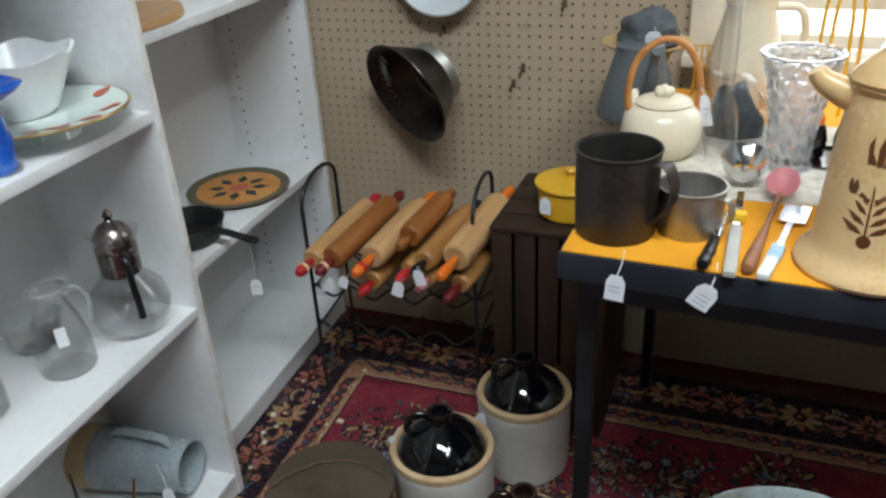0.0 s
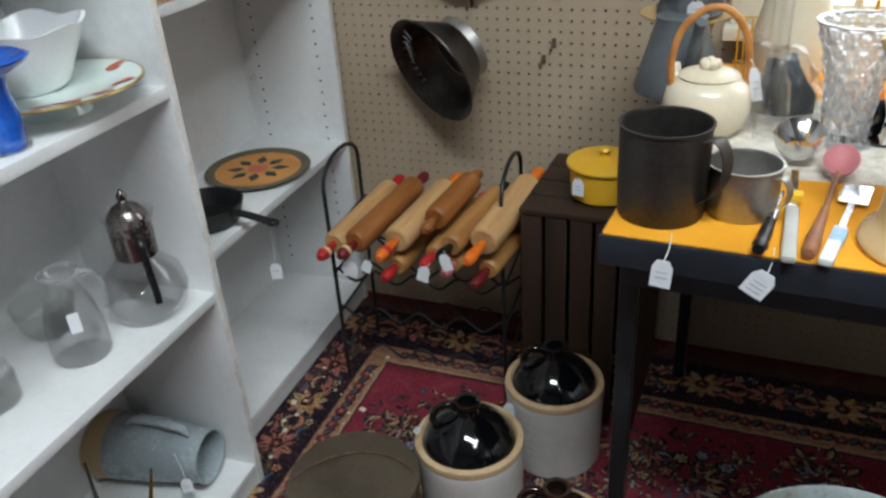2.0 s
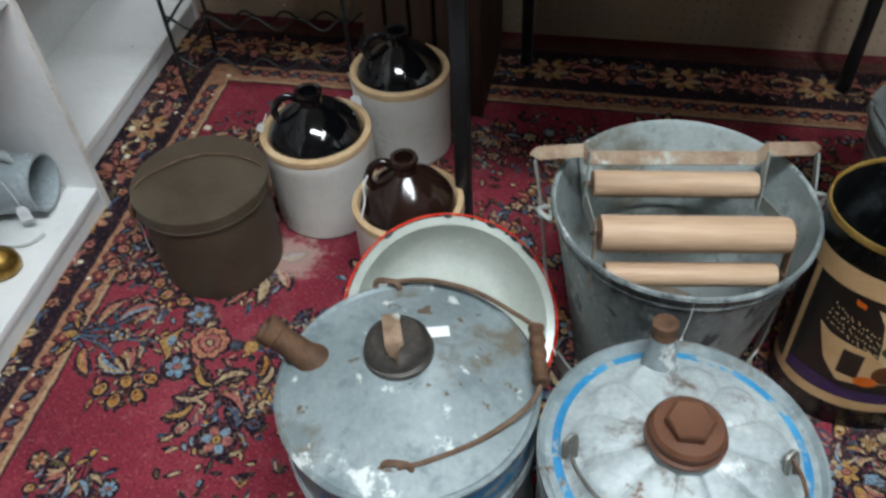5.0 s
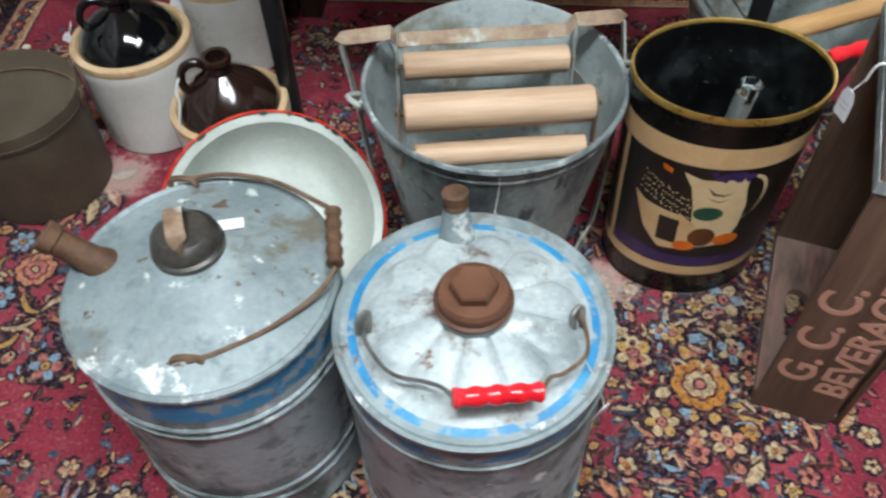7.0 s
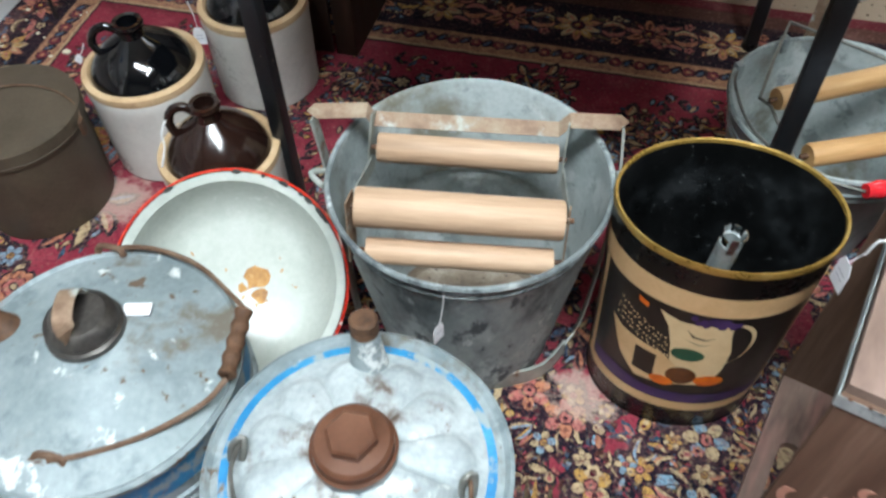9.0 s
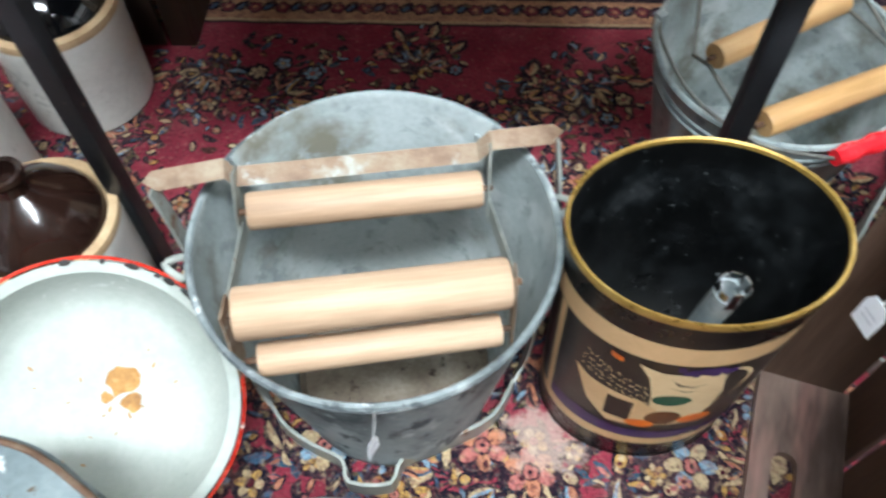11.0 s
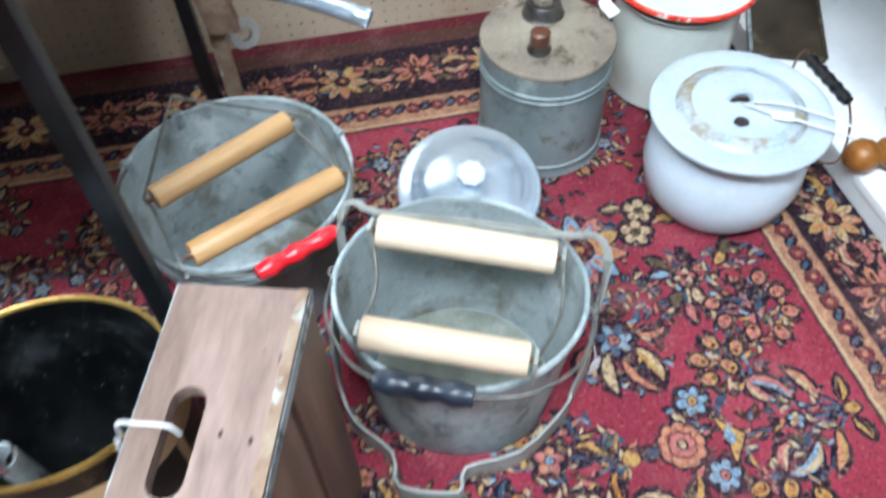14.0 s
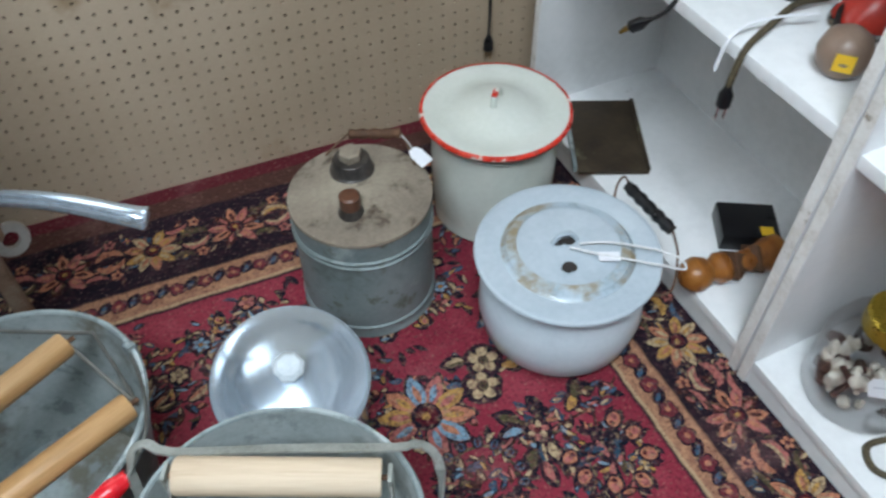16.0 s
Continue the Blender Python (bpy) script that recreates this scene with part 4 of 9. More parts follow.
    for x, y, a in ((1.130, 0.872, 3.2), (1.112, 0.838, 3.6), (1.165, 0.868, 3.4), (1.195, 0.950, 2.4)):
        w.bud(x, y, a, 0.018, OCHRE, PINK)
    for x, y, a, dye in ((1.30, 0.90, 2.2, STRAW), (1.31, 0.87, 4.2, OCHRE), (1.28, 0.895, 2.5, TEAL), (1.275, 0.865, 4.0, STRAW), (1.25, 0.955, 2.9, CREAM), (1.27, 0.94, 1.6, TEAL), (1.29, 0.85, 4.6, CREAM), (1.22, 0.85, 3.6, SKY), (1.15, 0.92, 3.0, CREAM), (1.16, 0.90, 4.0, TEAL)):
        w.leaf(x, y, a, 0.040, 0.009, dye, 0.8, NAVY)
    w.stem([(1.30, 0.735), (1.345, 0.775), (1.375, 0.80)], 0.0024, OLIVE)
    for x, y, a, ln, dye in ((1.375, 0.80, 2.2, 0.060, CREAM), (1.380, 0.80, 0.4, 0.055, STRAW), (1.36, 0.785, 3.3, 0.060, PINK), (1.385, 0.785, 5.6, 0.050, CREAM), (1.34, 0.76, 3.6, 0.045, STEEL), (1.40, 0.76, 5.2, 0.045, STRAW)):
        w.leaf(x, y, a, ln, 0.011, dye, 0.9, NAVY, 0.12)
    w.daisy(1.335, 0.700, 0.028, 6, (SKY, PINK), STRAW)
    w.bud(1.285, 0.735, 3.5, 0.019, STEEL, NAVY)
    w.bud(1.400, 0.715, 5.4, 0.019, CREAM, PINK)
    for x, y in ((0.997, 0.783), (1.067, 0.724), (0.990, 0.725), (1.062, 0.785)):
        w.rosette(x, y, 0.024, CREAM, STRAW, PINK, 6)
    for i in range(12):
        a = 6.28 * i / 12
        w.leaf(1.03 + 0.035 * math.cos(a), 0.755 + 0.03 * math.sin(a), a, 0.040, 0.009, rng.choice((NAVY, TEAL, CREAM, STEEL)), 0.7)
    for x, y, rx, ry, n in ((1.615, 1.070, 0.070, 0.060, 90), (1.545, 1.140, 0.045, 0.060, 45), (1.620, 1.175, 0.070, 0.025, 35), (1.505, 1.290, 0.045, 0.040, 14), (1.395, 1.250, 0.075, 0.070, 40), (1.425, 1.120, 0.070, 0.060, 80),
                            (1.385, 1.030, 0.060, 0.050, 60), (1.275, 0.900, 0.070, 0.050, 75), (1.205, 0.805, 0.075, 0.055, 75), (1.145, 0.865, 0.050, 0.045, 40), (1.205, 0.935, 0.050, 0.035, 35), (1.350, 0.770, 0.075, 0.050, 70), (1.335, 0.705, 0.060, 0.040, 35), (1.030, 0.755, 0.075, 0.060, 80)):
        w.thicket(x, y, rx, ry, n, rng)
    w.spray(0.985, 0.860, 2.2, 0.115, rng, 5)
    w.spray(1.085, 0.905, 4.0, 0.10, rng, 5)


def middle_medallion(w, rng):
    """The crowded middle of the field."""
    w.rosette(0.676, 0.711, 0.042, OCHRE, CREAM, PINK, 8)
    for i in range(8):
        a = 2 * math.pi * i / 8 + 0.2
        w.leaf(0.676 + 0.044 * math.cos(a), 0.711 + 0.044 * math.sin(a), a, 0.026, 0.010, (CREAM, SKY, STRAW, TEAL)[i % 4], 0.5)
    for x, y, r, dyes in ((0.612, 0.651, 0.026, (CREAM, STRAW)), (0.585, 0.765, 0.030, (STRAW, CREAM)), (0.740, 0.864, 0.034, (CREAM, SKY)), (0.539, 0.860, 0.034, (PEACH, PINK)), (0.650, 0.800, 0.020, (STRAW,)),
                          (0.735, 0.770, 0.024, (SKY, CREAM)), (0.775, 0.690, 0.026, (CREAM, PINK)), (0.700, 0.620, 0.026, (PEACH, CREAM))):
        w.daisy(x, y, r, 6, dyes, PINK, NAVY, rng.random())
    for i in range(5):
        w.blade(0.510 + 0.004 * (i - 2), 0.640, 1.57 - 0.10 * (i - 2), 0.085, 0.005, (OLIVE, NAVY, STRAW)[i % 3], 4 + i % 2)


def carpet_motifs(parent):
    w, rng = Motifs(), random.Random(21)
    for side in (False, True):
        w.mirrored = side
        great_bouquet(w, rng)
        corner_sprays(w, rng)
        middle_medallion(w, rng)
    w.mirrored = False
    taken = [(x, y, 0.085) for x, y in ((1.51, 0.99), (1.57, 0.88), (1.53, 0.78), (1.43, 0.885), (1.61, 1.07), (1.56, 1.16), (1.51, 1.285), (1.395, 1.25), (1.43, 1.12), (1.38, 1.05), (1.28, 0.90), (1.20, 0.80), (1.15, 0.87), (1.35, 0.76), (1.03, 0.755), (0.985, 0.88), (1.06, 0.86))]
    taken += [(1.02 - x, y + 0.034, r) for x, y, r in taken]
    crowd = [(0.676, 0.711, 0.07), (0.344, 0.745, 0.07)]
    # bouquets over the rest of the field
    for _ in range(1500):
        x, y = -0.60 + 2.27 * rng.random(), -2.3 + 3.93 * rng.random()
        reach = 0.105 + 0.035 * rng.random()
        dense = 0.20 < x < 0.86 and y > 0.45
        if y + 0.045 * x > 1.66 - reach * 0.5 or any((x - a) ** 2 + (y - b) ** 2 < (r + reach * 0.52) ** 2 for a, b, r in taken):
            continue
        taken.append((x, y, reach * (0.42 if dense else 0.58)))
        a = rng.choice((0, 1.57, 3.14, 4.71)) + 0.7 * (rng.random() - 0.5)
        w.spray(x - 0.45 * reach * math.cos(a), y - 0.45 * reach * math.sin(a), a, reach, rng, 5, 1.05)
    # small flowers and leaves that fill the crowded middle
    for _ in range(900):
        x, y = 0.14 + 0.78 * rng.random(), 0.40 + 0.80 * rng.random()
        r = 0.009 + 0.012 * rng.random()
        if any((x - a) ** 2 + (y - b) ** 2 < (q + r) ** 2 for a, b, q in crowd):
            continue
        crowd.append((x, y, r))
        if rng.random() < 0.5:
            w.daisy(x, y, r, rng.choice((5, 6, 7)), rng.choice(((CREAM,), (STRAW, CREAM), (PINK, PEACH), (SKY, CREAM), (OCHRE, STRAW))), rng.choice((PINK, WINE, STRAW)), NAVY, rng.random())
        else:
            w.leaf(x, y, 6.28 * rng.random(), r * 2.4, r * 0.55, rng.choice((CREAM, TEAL, NAVY, STEEL, PEACH)), 1.4 * (rng.random() - 0.5), rng.choice((None, NAVY, CREAM)), 0.1)
    w.thicket(0.53, 0.80, 0.38, 0.40, 1300, rng)
    for x, y, rx, ry, n in ((-0.34, 1.46, 0.27, 0.20, 380), (0.15, 1.45, 0.30, 0.20, 260), (0.85, 1.50, 0.35, 0.13, 260), (1.30, 1.50, 0.25, 0.11, 200), (1.62, 1.45, 0.08, 0.17, 90), (1.30, 1.36, 0.14, 0.10, 60), (-0.20, 0.75, 0.20, 0.25, 170)):
        w.thicket(x, y, rx, ry, n, rng)
    # side borders and their guard stripes
    for guard, mid, turn in ((1.7415, 1.832, 1), (-0.6675, -0.765, -1)):
        for i in range(74):
            y = -2.0 + 0.05 * i
            if y + 0.045 * guard < 1.67:
                w.scallop(guard, y, 0.017, 5, NAVY, 1, 0.2, 0.6 * i)
                w.scallop(guard, y, 0.014, 5, rgb("6e2c34"), 2, 0.2, 0.6 * i)
                w.disc(guard, y, 0.005, 0.005, PEACH, 3, 0, 7)
                w.leaf(guard - 0.008, y + 0.018, 0.7, 0.020, 0.005, STEEL)
        for i in range(24):
            y = -1.9 + 0.155 * i
            if y + 0.045 * mid > 1.74:
                break
            w.thicket(mid, y + 0.07, 0.055, 0.08, 26, rng)
            w.fan_flower(mid, y, (1.57 if i % 2 else -1.57), 0.050, ((PEACH, CREAM, STRAW), (PINK, PEACH, BROWN))[i % 2], 2.6, 9)
            for s in (-1, 1):
                w.leaf(mid + 0.008 * s, y + 0.055, 1.57 - 0.9 * s, 0.060, 0.009, rng.choice((PEACH, STRAW, PINK, OLIVE)), 2.2 * s, rng.choice((None, CREAM)), 0.1)
                w.leaf(mid + 0.035 * s, y + 0.03, 1.57 + 0.5 * s, 0.045, 0.006, rng.choice((OLIVE, STEEL, PINK)), -1.5 * s)
                w.daisy(mid + 0.040 * s, y + 0.085, 0.012, 5, (rng.choice((PEACH, CREAM, PINK)),), WINE)
    # the border and guard stripe along the back wall
    for i in range(46):
        x = -0.60 + 0.05 * i
        y = 1.7215 - 0.045 * x
        w.scallop(x, y, 0.016, 5, NAVY, 1, 0.2, 0.6 * i)
        w.scallop(x, y, 0.013, 5, rgb("6e2c34"), 2, 0.2, 0.6 * i)
        w.disc(x, y, 0.005, 0.005, PEACH, 3, 0, 7)
        w.leaf(x + 0.018, y - 0.008, 0.9, 0.020, 0.005, STEEL)
    for i in range(18):
        x = -0.78 + 0.155 * i
        y = 1.830 - 0.045 * x
        w.thicket(x + 0.07, y, 0.08, 0.055, 26, rng)
        w.fan_flower(x, y, (1.57 if i % 2 else -1.57), 0.050, ((CREAM, PEACH, STRAW), (PINK, PEACH, BROWN))[i % 2], 2.6, 9)
        for s in (-1, 1):
            w.leaf(x + 0.055, y + 0.008 * s, 0.9 * s, 0.060, 0.009, rng.choice((PEACH, STRAW, PINK, OLIVE)), -2.2 * s, rng.choice((None, CREAM)), 0.1)
            w.daisy(x + 0.085, y + 0.040 * s, 0.012, 5, (rng.choice((PEACH, CREAM, PINK)),), WINE)
            w.leaf(x + 0.03, y + 0.035 * s, -0.5 * s, 0.045, 0.006, rng.choice((OLIVE, STEEL, PINK)), 1.5 * s)
    return w.link(parent)


carpet_motifs(rug)


window = tagged(new("window_1"), "bright window with cream painted wooden frame", kind="structure")
window.matrix_world = WALL
fw = 0.05
part("window_frame", slab(WX0 - 0.02, WX0 + fw, -0.025, 0.05, WZ0, WZ1, 0.004), "window_paint", window)
part("window_frame", slab(WX1 - fw, WX1 + 0.02, -0.025, 0.05, WZ0, WZ1, 0.004), "window_paint", window)
part("window_frame", slab(WX0 + fw, WX1 - fw, -0.025, 0.05, WZ1 - fw, WZ1, 0.004), "window_paint", window)
part("window_sill", slab(WX0 - 0.03, WX1 + 0.03, -0.055, 0.05, WZ0 - 0.028, WZ0, 0.005), "window_paint", window)
for z in (WZ0 + 0.025, WZ0 + 0.105, WZ0 + 0.43):
    part("window_bar", slab(WX0 + fw, WX1 - fw, 0.0, 0.03, z - 0.014, z + 0.014, 0.003), "window_paint", window)
pane = part("pane", slab(WX0 + fw, WX1 - fw, 0.014, 0.018, WZ0, WZ1), "clear_glass", window)
pane.visible_shadow = False
k = Nodes("bright_overcast")
k.put(k.bsdf.inputs["Emission Color"], (0.95, 0.98, 1, 1))
k.put(k.bsdf.inputs["Emission Strength"], 3.0)
backdrop = structure("backdrop", slab(-2.5, 1.6, 0.60, 0.61, 0.2, 2.6), k.m, WALL)


def ceiling_light(x, y, turn):
    t = thing("ceiling_light", "white fluorescent ceiling light with a glowing diffuser, added out of view", "ceiling light", pose(x, y, 3.02, 0, 0, turn), "ceiling lights")
    part("frame", slab(-0.63, 0.63, -0.18, 0.18, -0.022, 0.0, 0.004), "melamine", t)
    glow = Nodes("lamp_diffuser")
    glow.put(glow.bsdf.inputs["Emission Color"], (1, 0.98, 0.96, 1))
    glow.put(glow.bsdf.inputs["Emission Strength"], 6.0)
    part("diffuser", slab(-0.6, 0.6, -0.15, 0.15, -0.034, -0.022, 0.003), glow.m, t)


ceiling_light(0.28, -0.02, 0)
# invented fitting, unseen, to go with the added fill lamp
ceiling_light(1.15, 0.00, 90)


# ---- white shelving ----
def shelf_unit(label, x_front, x_back, y0, y1, levels, top, open_to, base=0.055, pins=False):
    """A melamine bookcase whose open front is at x_front; levels are the upper faces of its shelves."""
    t = thing("shelf_unit", label, "shelf", group="white shelving")
    s = 1 if open_to == "east" else -1
    lo, hi = min(x_front, x_back), max(x_front, x_back)
    th = 0.018
    for ya in (y0, y1 - th):
        p = part("side_panel", slab(lo, hi, ya, ya + th, 0, top, 0.0012), "melamine", t)
        part("edge_band", slab(x_front - 0.0004 * s, x_front + 0.0012 * s, ya + 0.001, ya + th - 0.001, 0, top) if s > 0 else slab(x_front - 0.0012, x_front + 0.0004, ya + 0.001, ya + th - 0.001, 0, top), "melamine_edge", p)
        if pins:
            # dark squares laid on the panel paint the shade inside the pin holes
            bm = bmesh.new()
            yy = ya + th + 0.0004 if ya == y0 else ya - 0.0004
            for xx in (x_front - 0.05 * s, x_back + 0.05 * s):
                for i in range(34):
                    box(0.005, 0.001, 0.005, (xx, yy, 0.12 + 0.032 * i), (0, 0, 0), 0, bm)
            tagged(part("pin_hole", bm, "dark_gap", p), kind="stuff")
    xb = x_back + 0.006 * s
    part("back_panel", slab(min(x_back, xb), max(x_back, xb), y0 + th, y1 - th, 0, top), "melamine", t)
    part("plinth", slab(min(x_front - 0.004 * s, x_front - 0.02 * s), max(x_front - 0.004 * s, x_front - 0.02 * s), y0 + th, y1 - th, 0, base - 0.018), "melamine", t)
    for z in [base] + list(levels) + [top]:
        xf = x_front - 0.002 * s
        part("shelf_board", slab(min(xf, xb), max(xf, xb), y0 + th, y1 - th, z - 0.02, z, 0.0012), "melamine", t)
    return t


LW, LF = -0.737, -0.822
shelf_unit("white melamine bookcase holding glassware and oil cans", LW, -1.045, 0.12, 1.252, [0.49, 0.89, 1.29], 1.75, "east")
shelf_unit("white melamine bookcase with rows of shelf-pin holes", LF, -1.10, 1.256, 2.005, [0.50, 0.99], 1.75, "east", pins=True)
RX = 1.882
shelf_unit("white bookcase with electric cords on its shelf", RX, 2.20, 1.112, 1.81, [0.495, 0.95], 1.75, "west")
shelf_unit("white bookcase with a glass jar on its lowest board", RX, 2.20, 0.05, 1.108, [0.485, 0.95], 1.75, "west")


# ---- things on the carpet ----
def lidded_pail():
    t = thing("lidded_pail", "olive-drab tin pail with a flat lid and wire bail", "pail", pose(-0.437, 1.128, 0, 0, 0, 20))
    part("body", lathe([(0, 0.002), (0.108, 0.0), (0.111, 0.003), (0.115, 0.10), (0.117, 0.182), (0.114, 0.182), (0.108, 0.01), (0, 0.008)], dent=0.006), "olive_tin", t)
    lid = part("lid", lathe([(0, 0.205), (0.08, 0.2055), (0.109, 0.2035), (0.114, 0.2045), (0.1205, 0.204), (0.1215, 0.199), (0.1205, 0.175), (0.1185, 0.175), (0.1185, 0.198), (0, 0.198)]), "olive_tin", t)
    part("lid_seam", lathe([(0.1212, 0.183), (0.1222, 0.1815), (0.1212, 0.180)], closed=False), "olive_tin", lid)
    part("bail", sweep(smooth_path([(-0.123, -0.03, 0.178), (-0.112, 0.0, 0.206), (-0.06, 0.040, 0.2095), (0, 0.056, 0.210), (0.06, 0.042, 0.2095), (0.112, 0.0, 0.206), (0.123, -0.03, 0.178)], 5), 0.0018, 6), "rust_wire", t)
    for s in (-1, 1):
        part("ear", box(0.006, 0.02, 0.026, (s * 0.122, -0.03, 0.178), (0, 0, 0), 0.002), "rust", t)
    return t


lidded_pail()
price_tag((-0.552, 1.075, 0.150), 0.055, (0.020, 0.030), (0, 8, -50), (0.004, -0.006, 0), 1)


def stone_jug(x, y, r, shoulder, top, glaze, label, turn):
    t = thing("stoneware_jug", label, "jug", pose(x, y, 0, 0, 0, turn), "stoneware jugs")
    part("body", lathe([(0, 0.002), (r * 0.92, 0.0), (r * 0.97, 0.006), (r * 0.985, shoulder * 0.4), (r, shoulder * 0.82), (r * 1.012, shoulder * 0.88), (r * 1.0, shoulder * 0.93)]), "stoneware", t)
    part("shoulder_rim", lathe([(r * 1.0, shoulder * 0.93), (r * 1.015, shoulder * 0.965), (r * 1.0, shoulder), (r * 0.90, shoulder + 0.003), (r * 0.86, shoulder - 0.004)]), "stone_rim", t)
    h = top - shoulder
    part("dome", lathe([(r * 0.865, shoulder - 0.004), (r * 0.82, shoulder + h * 0.10), (r * 0.66, shoulder + h * 0.33), (r * 0.46, shoulder + h * 0.52), (r * 0.30, shoulder + h * 0.63), (r * 0.215, shoulder + h * 0.70),
                        (r * 0.195, shoulder + h * 0.84), (r * 0.235, shoulder + h * 0.88), (r * 0.250, shoulder + h * 0.94), (r * 0.235, top), (r * 0.17, top - 0.001), (r * 0.14, shoulder + h * 0.8), (0, shoulder + h * 0.76)]), glaze, t)
    a, b = (-r * 0.18, 0, shoulder + h * 0.80), (-r * 0.60, 0, shoulder + h * 0.38)
    part("handle", sweep(smooth_path([a, (-r * 0.34, 0, shoulder + h * 0.93), (-r * 0.54, 0, shoulder + h * 0.86), (-r * 0.64, 0, shoulder + h * 0.62), b], 5), 0.0072, 10), glaze, t)
    return t


stone_jug(-0.268, 1.292, 0.105, 0.198, 0.285, "black_glaze", "grey stoneware jug with glossy black domed top", 22)
stone_jug(-0.148, 1.512, 0.103, 0.195, 0.282, "black_glaze", "grey stoneware jug with black top under the table", 20)
stone_jug(-0.060, 1.122, 0.096, 0.192, 0.286, "brown_glaze", "stoneware jug with dark brown glazed top and handle", 15)
price_tag((-0.235, 1.432, 0.232), 0.05, (0.022, 0.034), (0, 0, 15), (0.012, -0.012, 0))
price_tag((-0.345, 1.262, 0.25), 0.02, (0.012, 0.016), (0, 30, 0), (-0.01, -0.01, 0), 1)


js = thing("tag_string", "white string tied to the brown jug's handle", "string", None)
part("string", sweep(smooth_path([(-0.118, 1.098, 0.262), (-0.124, 1.085, 0.245), (-0.122, 1.078, 0.225), (-0.128, 1.062, 0.196)], 5), 0.0016, 6), "string", js)


def enamel_basin():
    t = thing("enamel_basin", "stained white enamel basin with a chipped red rim", "basin", pose(0.050, 0.884, 0.176, 30, 16, 0))
    r = 0.163
    part("bowl", lathe([(0, -0.082), (0.098, -0.083), (0.118, -0.074), (0.138, -0.038), (0.147, -0.004), (r - 0.004, 0.0), (r - 0.003, -0.003), (0.149, -0.010), (0.141, -0.041), (0.121, -0.080), (0.101, -0.088), (0, -0.087)], 64), "enamel_basin", t)
    part("rim", lathe([(r - 0.0015, 0.0006), (r + 0.0018, -0.001), (r + 0.0024, -0.004), (r - 0.001, -0.006)], 64), "enamel_red", t)
    bm = bmesh.new()
    rng = random.Random(5)
    for cx, cy, s in ((0.02, 0.02, 0.020), (0.035, -0.005, 0.013), (0.005, 0.0, 0.008)):
        pts = [(cx + s * (0.7 + 0.5 * rng.random()) * math.cos(2 * math.pi * i / 13), cy + s * (0.6 + 0.5 * rng.random()) * math.sin(2 * math.pi * i / 13)) for i in range(13)]
        part("stain", patch(pts, lambda u, v: (u, v, -0.0814 - 0.0001 * cx), None, 0), "old_stain", t)
    for i in range(18):
        a, rr, w = 6.28 * rng.random(), 0.015 + 0.07 * rng.random(), 0.0008 + 0.0016 * rng.random()
        if rr < 0.095:
            part("speck", patch(oval(rr * math.cos(a), rr * math.sin(a), w * 2, w * 0.7, 7, a * 2), lambda u, v: (u, v, -0.0813), None, 0), "old_stain", t)
    for i in range(16):
        a = 0.4 + 2.1 * rng.random() + (0.0 if i < 11 else 3.0)
        w = 0.003 + 0.006 * rng.random()
        part("chip", patch(oval(a, 0, w / r, 0.0022 + 0.002 * rng.random(), 9), lambda u, v: ((r - 0.004 + v) * math.cos(u), (r - 0.004 + v) * math.sin(u), 0.0017), None, 0), "chip", t)
    return t


enamel_basin()


def bead(r, z, h=0.003):
    return [(r, z - h * 1.4), (r + h, z - h * 0.5), (r + h, z + h * 0.5), (r, z + h * 1.4)]


def grip(length, r, lumps=3, n=22):
    """A turned wooden or plastic grip along x, round the origin."""
    prof = [(0.002, -length / 2), (r * 0.85, -length / 2)]
    for i in range(n + 1):
        s = i / n
        prof.append((r * (0.93 + 0.12 * math.cos(2 * math.pi * lumps * (s - 0.5))), -length / 2 + length * (0.02 + 0.96 * s)))
    prof += [(r * 0.85, length / 2), (0.002, length / 2)]
    bm = lathe(prof, 16)
    bm.transform(TURN_X)
    return bm


